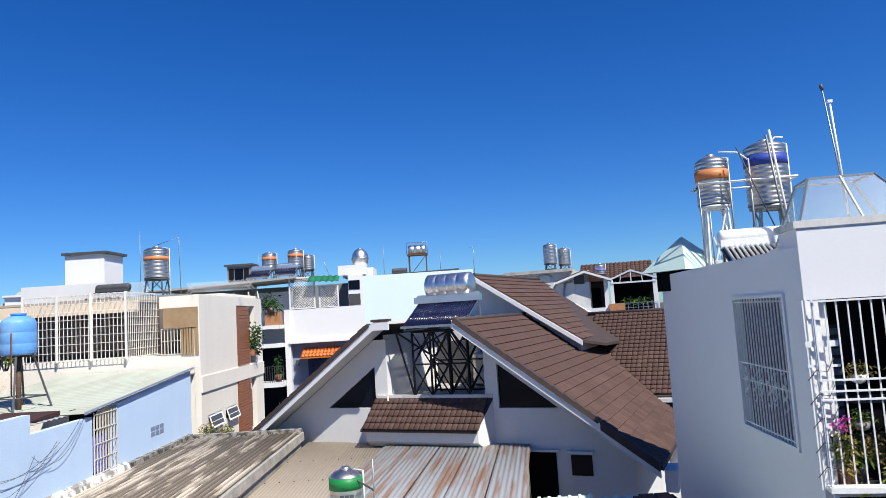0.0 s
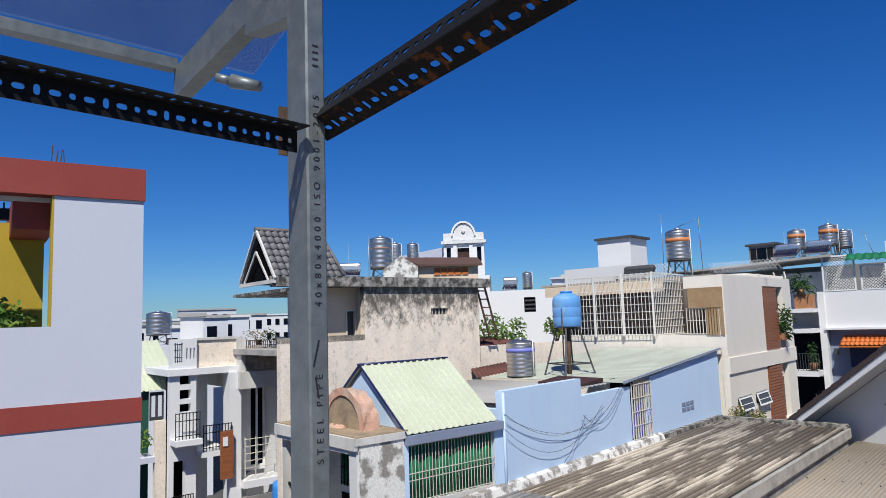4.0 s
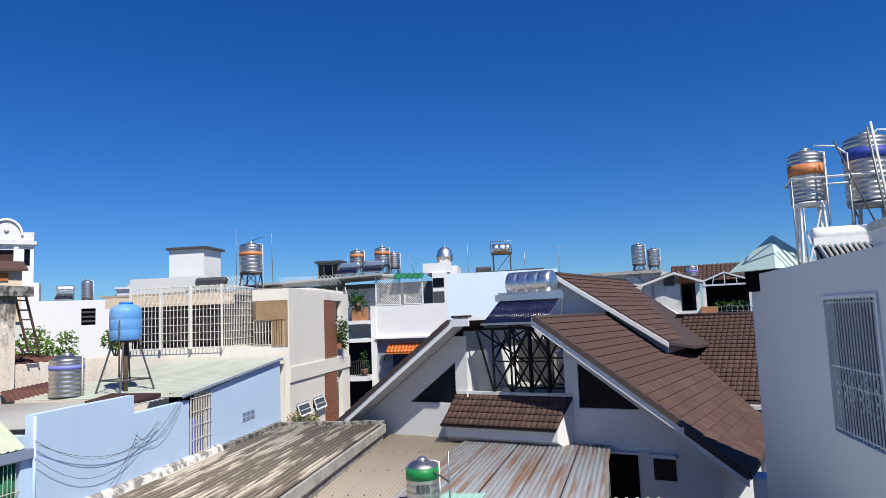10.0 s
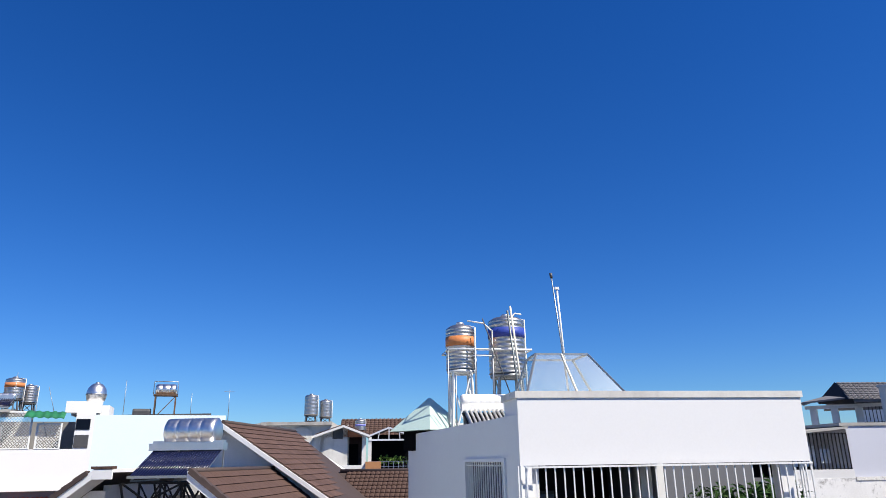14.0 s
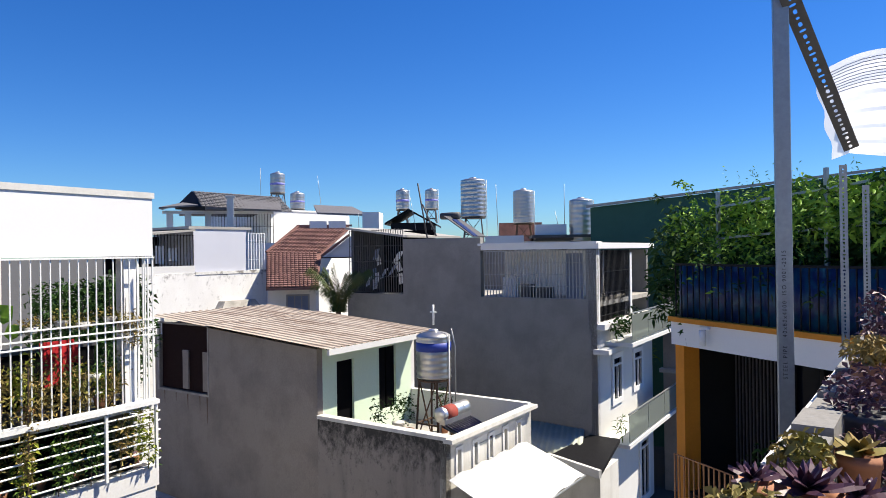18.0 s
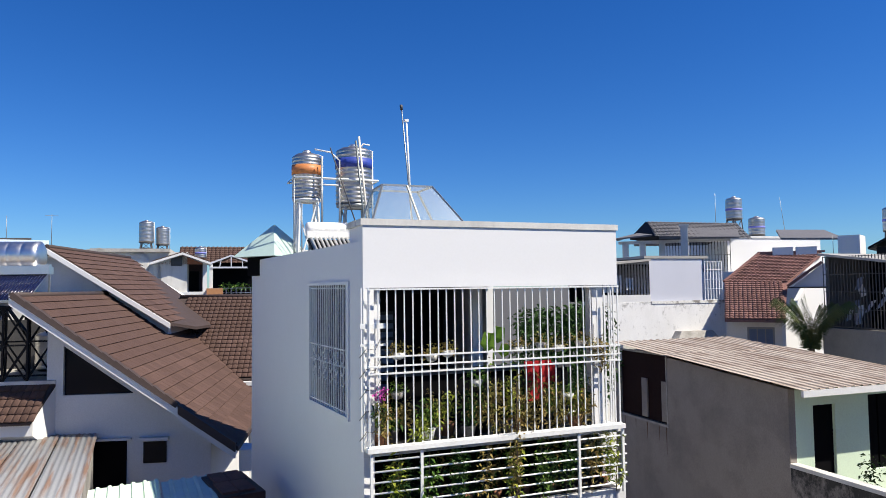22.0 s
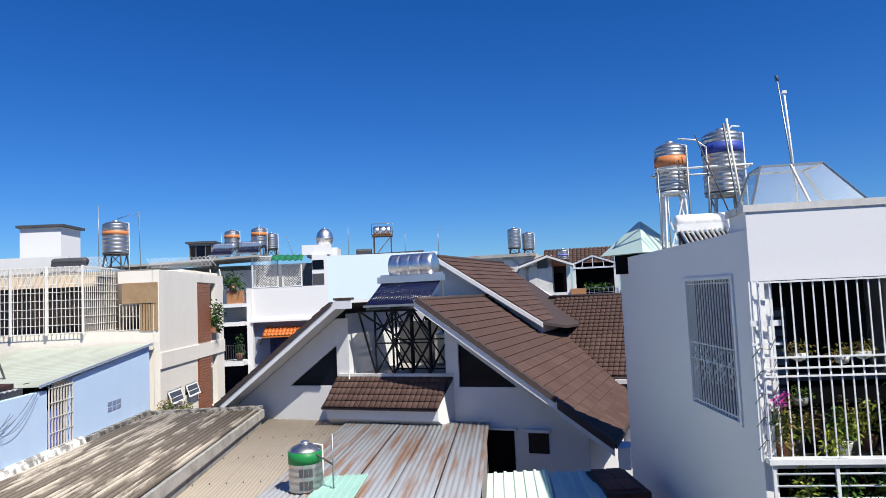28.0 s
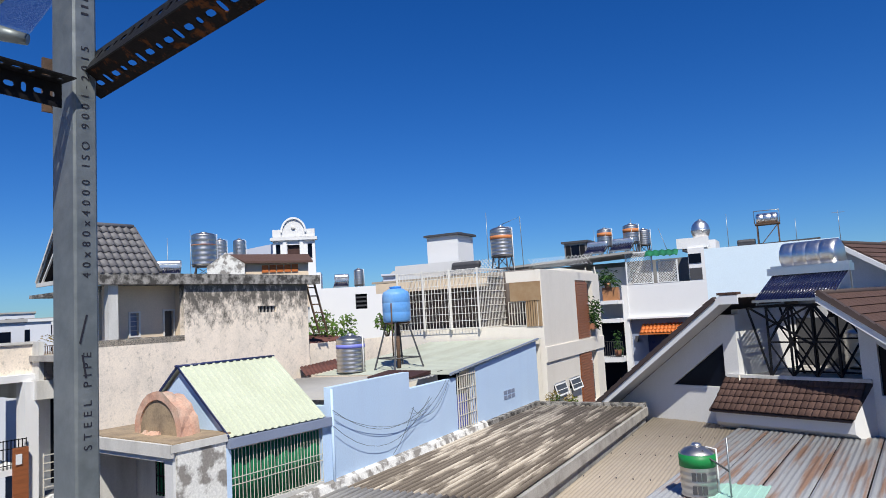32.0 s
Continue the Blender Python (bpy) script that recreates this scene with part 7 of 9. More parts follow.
solar_heater(LG.at(-3.3, 3.6, 11.8), 1.3, "solar water heater on a dark gable", 12, 0.5, 1.1, 0.1, 0.16)
antenna(LG.at(-2.2, 3.5, 11.0), 3.3)
antenna(LG.at(-3.3, 3.5, 11.0), 2.9)
LW = Lot(-30, 42)
H4 = thing("low_white_house", LW.at(0, 0, 0), "plain white house with a louvred window", "house")
part("front_wall", Geo().wall(-6.6, -1.5, 0, 11.2, 0, 0.25, [(-4.1, -3.4, 9.85, 10.75)]), WHITE_CLEAN, H4)
part("window", Geo().box(-4.1, -3.4, 0.1, 0.14, 9.85, 10.75), DARK, H4)
part("louvre", Geo().box(-4.1, -3.4, 0.04, 0.08, 10.0, 10.1).box(-4.1, -3.4, 0.04, 0.08, 10.25, 10.35).box(-4.1, -3.4, 0.04, 0.08, 10.5, 10.6), GREY_STEEL, H4)
part("roof", Geo().box(-6.6, -1.5, 0.25, 7, 10.9, 11.1), CONCRETE, H4)
part("rear_wall", Geo().box(-6.6, -1.5, 6.8, 7, 0, 11.1), WHITE, H4)
part("grey_pyramid", Geo().hull([(-3.2, 3, 11.1), (-0.2, 3, 11.1), (-0.2, 6, 11.1), (-3.2, 6, 11.1)], [(-1.9, 4.2, 12.3), (-1.2, 4.2, 12.3), (-1.2, 4.8, 12.3), (-1.9, 4.8, 12.3)]), GREY_SHEET, H4)
part("shade_frame", Geo().box(-2.5, 0.5, 2.4, 2.5, 11.1, 11.9).box(-2.6, 0.6, 2.2, 4.5, 11.9, 12.0), LILAC_WHITE, H4)
solar_heater(LW.at(-5.1, 2.0, 11.1), 0.9, "old solar water heater on a white roof", 8, 0.6, 0.9, 0.1, 0.2)
water_tank(LW.at(-4.1, 3.0, 11.1), 0.32, 1.1, "slim steel water tank on a white roof", 0.3, ribs=5)

# ---- terraced row along the alley ----
LX = Lot(-80, 20)
HX = thing("terraced_row_house", LX.at(0, 0, 0), "white terraced house with balconies and stone-faced parapet", "house")
part("front_wall", Geo().wall(5.78, 6.5, 0, 8.3, 0.0, 0.2, [(6.05, 6.35, 7.95, 8.18), (6.05, 6.35, 7.55, 7.8), (6.05, 6.35, 7.2, 7.42), (5.9, 6.2, 3.6, 5.9)]), WHITE_CLEAN, HX, "white corner wall with dark slots")
part("slot_back", Geo().box(5.8, 6.48, 0.35, 0.4, 3.0, 8.2), DARK, HX)
part("terrace_parapet", Geo().wall(5.78, 6.5, 8.3, 9.2, -0.02, 0.14, [(5.88, 6.12, 8.55, 9.1)] + [(6.2 + i * 0.1, 6.26 + i * 0.1, 8.65, 8.95) for i in range(3)]), WHITE_CLEAN, HX)
part("terrace_rail", bars(Geo(), 5.88, 6.12, 8.55, 9.1, 0.05, 0.06, 0.008, (9.05, 8.9, 8.7, 8.58)), BLACK_STEEL, HX)
part("grey_parapet", Geo().box(6.5, 7.7, 0.1, 0.25, 8.38, 9.15), STAINED, HX, "grimy bare parapet")
part("coping", Geo().box(6.5, 7.75, 0.05, 0.3, 9.15, 9.22), WHITE_OLD, HX)
part("roof_slab", Geo().box(5.7, 7.72, -0.1, 5, 8.2, 8.38), WHITE_CLEAN, HX)
part("pier", Geo().box(7.38, 7.7, -0.25, 0.3, 0, 8.2), WHITE_CLEAN, HX)
part("loggia_side", Geo().box(6.5, 6.6, 0.2, 1.8, 0, 8.2), WHITE_CLEAN, HX)
part("loggia_back", Geo().box(6.5, 7.4, 1.7, 1.8, 0, 8.2), WHITE_CLEAN, HX)
part("balcony_slab", Geo().box(5.8, 6.52, -0.5, 0.0, 6.35, 6.5), WHITE_CLEAN, HX)
part("balcony_slab", Geo().box(6.55, 7.4, -0.35, 1.7, 5.95, 6.1), WHITE_CLEAN, HX)
part("balcony_slab", Geo().box(7.7, 9.05, -0.45, 0.3, 4.95, 5.15), WHITE_CLEAN, HX)
for a, b, z in ((5.85, 6.5, 6.5), (6.6, 7.38, 6.1)):
    part("balcony_rail", bars(Geo(), a, b, z, z + 0.72, -0.32, 0.09, 0.01, (z + 0.7, z + 0.5, z + 0.1)), BLACK_STEEL, HX)
part("brown_board", Geo().box(7.05, 7.4, -0.42, -0.34, 5.3, 6.6), WOOD, HX)
part("notice", Geo().box(7.1, 7.24, -0.45, -0.43, 6.2, 6.45), WHITE_TARP, HX)
st = part("stone_parapet", Geo().box(7.8, 8.92, -0.3, -0.15, 8.22, 8.87), STONE, HX, "stone-faced parapet")
me = mesh_of("stone", Geo().hull([(0, 0, 0), (0.175, 0, 0), (0.175, 0.05, 0), (0, 0.05, 0)], [(0.01, 0.0, 0.095), (0.165, 0.0, 0.095), (0.165, 0.05, 0.095), (0.01, 0.05, 0.095)]), STONE)
for j in range(6):
    for i in range(6):
        o = part("stone", me, None, st)
        o.location = (7.82 + i * 0.183 + (0.03 if j % 2 else 0), -0.34, 8.24 + j * 0.105)
each("parapet_post", ((7.68, 7.8, -0.32, 0.1, 8.2, 9.2), (8.92, 9.06, -0.32, 0.1, 8.2, 9.15)), WHITE_OLD, HX)
part("roof_slab", Geo().box(7.6, 9.1, -0.4, 5, 7.72, 8.2), WHITE_OLD, HX)
part("loggia_back", Geo().box(7.7, 8.3, 0.9, 1.0, 0, 7.72), WHITE_CLEAN, HX)
part("glazed_door", Geo().wall(8.3, 8.9, 5.15, 7.7, 0.9, 0.96, [(8.45, 8.62, 5.3, 7.6), (8.68, 8.85, 5.3, 7.6)]), WHITE_STEEL, HX)
part("door_glass", Geo().box(8.3, 8.9, 1.0, 1.03, 5.15, 7.7), GLASS_DARK, HX)
part("right_pier", Geo().box(8.9, 9.3, -0.2, 1.0, 0, 7.72), WHITE_CLEAN, HX)
part("balcony_rail", bars(Geo(), 7.75, 9.0, 5.25, 6.35, -0.4, 0.3, 0.012, (6.3, 6.1, 5.9, 5.7, 5.5)), CREAM_STEEL, HX, "rusty pinkish rail")
part("lower_parapet", Geo().box(7.7, 9.0, -0.4, -0.25, 3.0, 4.7), GREY_WALL, HX)
part("lower_rail", bars(Geo(), 5.85, 6.4, 4.3, 5.0, -0.1, 0.07, 0.01, (5.0, 4.4)), BLACK_STEEL, HX)
part("blue_drum", Geo().turned([(0.02, 4.2), (0.26, 4.2), (0.28, 4.5), (0.27, 4.9), (0.25, 5.05), (0.02, 5.05)], 16, (8.7, -0.75, 0)), BLUE_PLASTIC, HX)
part("drum_shelf", Geo().box(8.3, 9.2, -1.1, -0.4, 4.1, 4.2), CONCRETE, HX)
g = Geo()
random.seed(8)
for k in range(16):
    a = k * 0.39
    for i in range(7):
        r = 0.08 + 0.07 * i
        g.leaf((8.35 + r * math.cos(a), 0.0 + 0.5 * r * math.sin(a), 9.0 + 0.28 * math.sin(i * 0.45) + 0.05 * (k % 3)), 0.11, 0.35)
part("terrace_plant", g, LEAF_DRY, HX, "yellowing palm-like plant")
part("terrace_shrub", Geo().clump((8.8, 0.2, 9.15), (0.3, 0.3, 0.25), 120, 0.12, 0.25), LEAF_DARK, HX)
part("terrace_rail", bars(Geo(), 7.8, 8.92, 8.87, 9.08, -0.25, 0.06, 0.008, (9.08,)), RUST, HX)
H5 = thing("green_shed", LX.at(0, 0, 0), "shed with pale green sheet roof and dark green wall", "shed")
part("roof_sheet", Geo().sheet((4.6, 1.2, 7.75), (1.9, 0, 0), (0, 2.6, 1.4), 0.17, 0.03, kind="rib"), LIME_SHEET, H5)
part("wall", Geo().box(4.4, 5.6, 1.35, 1.5, 0, 7.75), GREEN_WALL, H5, "dark green sheet wall")
part("grey_gate", Geo().wall(5.62, 6.0, 6.9, 7.7, 1.3, 1.36, [(5.66, 5.78, 7.0, 7.6), (5.84, 5.96, 7.0, 7.6)]), GREY_STEEL, H5)
part("front", Geo().box(5.5, 5.78, 0.3, 0.5, 0, 7.0), STAINED, H5)
part("low_slab", Geo().box(4.4, 5.5, 0.3, 1.2, 5.9, 6.05), LILAC_WHITE, H5)
part("plant", Geo().clump((5.2, 0.7, 6.45), (0.3, 0.3, 0.35), 150, 0.14), LEAF, H5)
yard = thing("alley_roof", LX.at(0, 0, 0), "rust-red low roof with cables in the alley", "roof")
part("roof", Geo().box(3.0, 6.5, -6, -1, 2.2, 2.35), RED_PAINT, yard)
# ---- far city ----
city = ((-64, 90, 9, 6, 10.6), (-61.0, 120, 9, 8, 12.6), (-66, 70, 8, 6, 10.0), (-63, 55, 3, 3, 9.6), (-58, 100, 5, 7, 11.2), (-68, 110, 12, 8, 11.0), (-55, 140, 8, 8, 11.8), (-60.5, 62, 2.2, 4, 10.4), (-62.2, 48, 1.4, 3, 10.3), (-59.0, 75, 3, 4, 10.6))
for i, (phi, p, w_, dp, h) in enumerate(city):
    lt_ = Lot(phi, p)
    c = thing("far_building", lt_.at(0, 0, 0), "pale distant building in the haze", "building", "far buildings")
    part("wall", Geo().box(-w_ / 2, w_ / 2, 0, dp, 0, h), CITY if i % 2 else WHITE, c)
    part("roof", Geo().box(-w_ / 2 - 0.2, w_ / 2 + 0.2, -0.2, dp + 0.2, h, h + 0.25), GREY_SHEET if i % 3 else WHITE, c)
    for k in range(int(w_ / 1.6)):
        for z in (h - 1.9, h - 4.6):
            part("window", Geo().box(-w_ / 2 + 0.5 + k * 1.6, -w_ / 2 + 1.3 + k * 1.6, -0.06, 0.0, z, z + 1.2), GLASS_DARK, c)
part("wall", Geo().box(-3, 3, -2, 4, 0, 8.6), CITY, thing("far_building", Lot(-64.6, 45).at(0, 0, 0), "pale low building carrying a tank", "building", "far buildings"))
water_tank(Lot(-64.6, 45).at(0, 0, 8.6), 0.7, 1.4, "distant steel tank on a roof", 0.6, ribs=5)


# ---- grey-brown house with the roof terrace ----
LH = Lot(102.6, 13.2)
HH = thing("grey_brown_house", LH.at(0, 0, 0), "grey-brown house with a sheet-roofed room and walled roof terrace", "house")
part("side_wall", Geo().wall(-20.0, -12.72, 0, 6.85, 0, 0.2, [(-19.75, -17.3, 5.19, 7.3)]), GREY_BROWN, HH, "shaded grey-brown wall")
part("terrace_wall", Geo().box(-12.72, -8.63, 0, 0.2, 0, 5.05), GREY_DRIP, HH, "wall with black mould running down from the coping")
part("upper_wall", Geo().hull([(-17.3, 0, 6.85), (-12.72, 0, 6.85), (-12.72, 0.2, 6.85), (-17.3, 0.2, 6.85)], [(-17.3, 0, 7.22), (-12.72, 0, 6.88), (-12.72, 0.2, 6.88), (-17.3, 0.2, 7.22)]), GREY_BROWN, HH)
part("coping", Geo().box(-12.72, -8.6, -0.03, 0.22, 5.05, 5.14), WHITE_OLD, HH)
wd = part("boarded_window", Geo().box(-19.75, -17.3, 0.1, 0.14, 5.19, 7.25), MAROON, HH, "dark boarded opening")
for s in (-18.62, -17.62):
    part("board", Geo().box(s, s + 0.28, 0.05, 0.1, 5.25, 6.45), GREY_BROWN, wd)
part("frame", Geo().wall(-19.85, -17.25, 5.12, 7.3, -0.02, 0.05, [(-19.75, -17.3, 5.19, 7.25)]), CONCRETE, wd)
for s, ln, w_ in ((-19.5, 0.4, 0.02), (-18.9, 0.3, 0.02), (-18.3, 0.55, 0.03), (-17.7, 0.45, 0.02), (-17.35, 0.8, 0.025)):
    part("rust_streak", Geo().hull([(s, -0.003, 5.12 - ln), (s + 0.008, -0.003, 5.12 - ln), (s + 0.008, 0, 5.12 - ln), (s, 0, 5.12 - ln)], [(s - w_, -0.003, 5.12), (s + w_, -0.003, 5.12), (s + w_, 0, 5.12), (s - w_, 0, 5.12)]), RUST, wd)
for x, ln, y, w_, lift in ((-19.65, 2.95, -0.35, 4.8, 0.0), (-16.95, 5.0, -0.35, 1.6, 0.03), (-16.6, 4.65, 1.23, 1.62, 0.036), (-17.1, 5.15, 2.83, 1.62, 0.028)):
    part("roof_sheet", Geo().sheet((x, y, 7.55 - (x + 20) * 0.0745 + lift), (0, w_, 0.0), (ln, 0, -0.0745 * ln), 0.27, 0.028, kind="rib"), BROWN_SHEET, HH, "dusty brown sheet roof")
part("roof_fascia", Geo().box(-12.0, -11.93, -0.35, 4.45, 6.82, 6.97), WHITE, HH)
part("mint_wall", Geo().wall(0.2, 4.1, 4.2, 6.85, 0.0, 0.2, [(0.75, 1.45, 4.2, 6.45), (2.55, 3.35, 4.75, 6.6)]), MINT, HH, "pale mint wall").matrix_basis = Matrix.Translation((-12.72, 0, 0)) @ Matrix.Rotation(radians(90), 4, "Z")
part("door", Geo().box(-12.85, -12.8, 0.75, 1.45, 4.2, 6.45), DARK, HH)
part("window", Geo().box(-12.85, -12.8, 2.55, 2.92, 4.75, 6.6).box(-12.85, -12.8, 2.98, 3.35, 4.75, 6.6), DARK, HH)
part("end_wall", Geo().box(-20.0, -8.63, 4.1, 4.28, 0, 5.14).box(-20, -12.72, 4.1, 4.28, 5.1, 7.0).box(-20, -19.8, 0.2, 4.1, 0, 7.4), WHITE, HH)
part("terrace_floor", Geo().box(-12.7, -8.7, 0.1, 4.1, 4.1, 4.22), CONCRETE, HH)
g = Geo().wall(0.0, 4.28, 0, 5.0, 0.0, 0.18, [(0.45 + i * 0.75, 0.63 + i * 0.75, 4.15, 4.72) for i in range(5)])
fw = part("front_parapet", g, WHITE_OLD, HH, "white parapet with narrow slots")
fw.matrix_basis = Matrix.Translation((-8.63, 0, 0)) @ Matrix.Rotation(radians(90), 4, "Z")
for i in range(5):
    part("slot_frame", Geo().wall(0.38 + i * 0.75, 0.7 + i * 0.75, 4.05, 4.8, -0.03, 0.0, [(0.46 + i * 0.75, 0.62 + i * 0.75, 4.15, 4.72)]), WHITE, fw)
part("coping", Geo().box(-8.68, -8.42, -0.04, 4.3, 5.0, 5.1), WHITE_OLD, HH)
tp = thing("tarpaulin_awning", LH.at(-8.45, 0, 0), "sagging white tarpaulin awning below a parapet", "awning")
g = Geo().sheet((0, -0.15, 4.22), (0, 3.8, -0.02), (1.9, -0.5, -0.45), 0.95, 0.07)
part("tarpaulin", g, WHITE_TARP, tp)
part("pole", Geo().rod((1.9, -0.65, 3.74), (1.9, 3.15, 3.74), 0.03, 6), GALV, tp)
water_tank(LH.at(-10.52, 2.25, 4.22), 0.48, 1.32, "steel water tank with a blue band on a rusty stand", 1.72, BAND_BLUE, (0.6, 0.78), ribs=7, stand_mat=RUST)
sw = solar_heater(LH.at(-9.75, 2.0, 4.22, 90), 1.3, "small solar water heater with a pink-labelled tank", 11, 0.45, 1.1, 0.3, 0.2)
part("label", Geo().turned([(0.2, -0.5), (0.204, -0.5), (0.204, -0.05), (0.2, -0.05)], 24, (0, 0, 0.995), "x"), RED_PAINT, sw, "faded pink label")
for s, d, h in ((-11.6, 1.2, 0.45), (-11.2, 1.9, 0.5), (-11.9, 2.4, 0.4), (-10.9, 3.2, 0.5)):
    p_ = thing("potted_plant", LH.at(s, d, 4.22), "potted shrub on a roof terrace", "plant", "terrace pots")
    part("pot", Geo().turned([(0.02, 0), (0.14, 0), (0.19, 0.32), (0.2, 0.34), (0.02, 0.3)], 14), WHITE_OLD if s < -11.4 else TERRACOTTA, p_)
    part("foliage", Geo().clump((0, 0, 0.4 + h), (0.28, 0.28, h), 110, 0.12), LEAF_DARK, p_)
bx_ = thing("plastic_crate", LH.at(-11.0, 1.5, 4.22), "yellow crate among terrace clutter", "crate")
part("crate_body", Geo().wall(-0.25, 0.25, 0, 0.25, -0.18, -0.16).wall(-0.25, 0.25, 0, 0.25, 0.16, 0.18).box(-0.25, -0.23, -0.16, 0.16, 0, 0.25).box(0.23, 0.25, -0.16, 0.16, 0, 0.25).box(-0.23, 0.23, -0.16, 0.16, 0, 0.02), ORANGE, bx_)
part("contents", Geo().clump((0, 0, 0.2), (0.2, 0.14, 0.1), 40, 0.12), RUST, bx_)
pp = thing("drain_pipe", LH.at(-10.52, 2.25, 4.22), "thin grey pipe rising over a tank with a capped vent", "pipe")
part("pipe", Geo().pipe([(0.5, 0.3, 0), (0.5, 0.3, 2.6), (0.45, 0.2, 3.1)], 0.02), GALV, pp)
part("vent", Geo().rod((0, 0, 3.2), (0, 0, 3.75), 0.03, 8).rod((-0.1, 0, 3.55), (0.1, 0, 3.55), 0.02, 6), PLASTIC_WHITE, pp)
# lower alley roofs in front
al = thing("alley_roof", LH.at(0, 0, 0), "dark grey sheet roofs in the alley below", "roof")
part("roof_sheet", Geo().sheet((-20, -4.2, 1.9), (0, 3.9, 0.1), (11, 0, -0.4), 0.2, 0.03), GREY_SHEET, al)
part("pole", Geo().rod((-7.6, 1.5, 2.9), (-3.5, 2.0, 2.2), 0.04, 6), RUST, al)
# ---- tall grey house ----
LY = Lot(101, 20.7)
HY = thing("grey_house", LY.at(0, 0, 0), "tall house with a bare grey side wall and caged openings", "house")
part("side_wall", Geo().wall(-17.4, -7.25, 0, 7.85, 0, 0.22).box(-14.7, -11.4, 0, 0.22, 7.85, 9.9).box(-7.6, -7.25, 0, 0.22, 7.85, 9.66), GREY_WALL, HY, "bare grey shaded wall")
lr = thing("lean_to_roof", LY.at(0, 0, 0), "pale corrugated lean-to and dark flat roof in an alley", "roof")
part("roof_sheet", Geo().sheet((-10.2, -0.06, 3.85), (2.5, 0, -0.1), (0.6, -1.9, -0.65), 0.2, 0.03), CREAM_SHEET, lr, "pale green sheet roof")
part("dark_roof", Geo().slab([(-8.1, -1.9, 3.35), (-7.5, -0.06, 3.62), (-6.55, -0.06, 3.62), (-6.3, -2.5, 3.3)], 0.12), BLACK_STEEL, lr, "black flat roof")
part("roof_edge", Geo().bar((-8.1, -1.92, 3.32), (-6.3, -2.52, 3.27), 0.12, 0.22), WHITE_OLD, lr)
part("wall", Geo().box(-9.4, -6.6, -1.7, -0.1, 0, 3.0), WHITE_OLD, lr)
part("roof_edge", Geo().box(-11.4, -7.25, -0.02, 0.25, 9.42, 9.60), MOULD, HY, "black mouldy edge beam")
part("roof_lip", Geo().box(-11.45, -7.2, -0.10, 0.4, 9.60, 9.68), WHITE_CLEAN, HY)
part("side_roof", Geo().slab([(-17.4, -0.1, 10.42), (-14.6, -0.1, 10.05), (-14.6, 4, 10.05), (-17.4, 4, 10.42)], 0.08), GREY_SHEET, HY)
for a, b, z0, z1 in ((-17.35, -14.75, 7.88, 10.3), (-11.3, -7.6, 7.82, 9.42)):
    g = Geo()
    bars(g, a, b, z0, z1, 0.08, 0.115, 0.011, [z0 + 0.03 + (z1 - z0 - 0.06) * i / 4 for i in range(5)])
    part("grille", g, GREY_STEEL if a < -15 else GALV, HY, "steel security grille")
part("cage_back", Geo().box(-17.3, -14.75, 2.2, 2.3, 7.75, 10.3), DARK, HY)
part("cage_side", Geo().box(-17.4, -17.3, 0.3, 2.3, 7.75, 10.35), GREY_STEEL, HY)
part("terrace_back", Geo().box(-11.3, -7.6, 1.6, 1.7, 7.85, 9.4), WHITE, HY)
part("doorway", Geo().box(-8.9, -8.3, 1.56, 1.6, 7.75, 9.3), GREY_BLUE, HY)
for x, w_, h in ((-10.9, 0.5, 0.75), (-10.2, 0.35, 0.5), (-9.6, 0.45, 0.4)):
    part("stored_box", Geo().box(x, x + w_, 0.7, 1.1, 7.75, 7.75 + h), WHITE_TARP if h > 0.6 else GREY_STEEL, HY)
part("terrace_floor", Geo().box(-17.3, -7.3, 0.22, 6.0, 7.6, 7.75), CONCRETE, HY)
cl = thing("laundry", LY.at(-16.2, 0.9, 7.75), "tangle of washing and white sheets hanging inside a cage", "laundry")
random.seed(31)
for i in range(16):
    x, z, w_ = random.uniform(-1.05, 1.1), random.uniform(0.15, 1.5), random.uniform(0.12, 0.3)
    lean = random.uniform(-0.25, 0.25)
    part("cloth", Geo().slab([(x, 0.2 * (i % 3), z), (x + w_, 0.2 * (i % 3), z + 0.08), (x + w_ + lean, 0.05 + 0.2 * (i % 3), z + 0.45), (x + lean, 0.05 + 0.2 * (i % 3), z + 0.4)], 0.015), (WHITE_TARP, LILAC_WHITE, WHITE_TARP, GREY_BLUE)[i % 4], cl)
part("line", Geo().rod((-1.1, 0.01, 1.3), (1.4, 0.01, 1.3), 0.01, 4), CABLE, cl)
fc = Geo().wall(0, 6.0, 0, 7.0, 0, 0.2, [(1.35, 2.2, 4.4, 5.85), (3.6, 4.5, 4.45, 5.75), (4.2, 5.2, 0.3, 2.4)])
f_ = part("facade", fc, WHITE, HY, "white balconied facade")
f_.matrix_basis = Matrix.Translation((-7.25, 0, 0)) @ Matrix.Rotation(radians(90), 4, "Z")
for a, z, w_, h in ((1.35, 4.4, 0.85, 1.45), (3.6, 4.45, 0.9, 1.3), (4.2, 0.3, 1.0, 2.1)):
    wf = part("window_frame", Geo().wall(a - 0.12, a + w_ + 0.12, z - 0.12, z + h + 0.12, -0.06, 0.0, [(a + 0.06, a + w_ / 2 - 0.03, z + 0.05, z + h - 0.3), (a + w_ / 2 + 0.03, a + w_ - 0.06, z + 0.05, z + h - 0.3), (a + 0.06, a + w_ - 0.06, z + h - 0.24, z + h - 0.05)]), WHITE_CLEAN, f_)
    part("pane", Geo().box(a, a + w_, 0.04, 0.06, z, z + h), GLASS_DARK, wf)
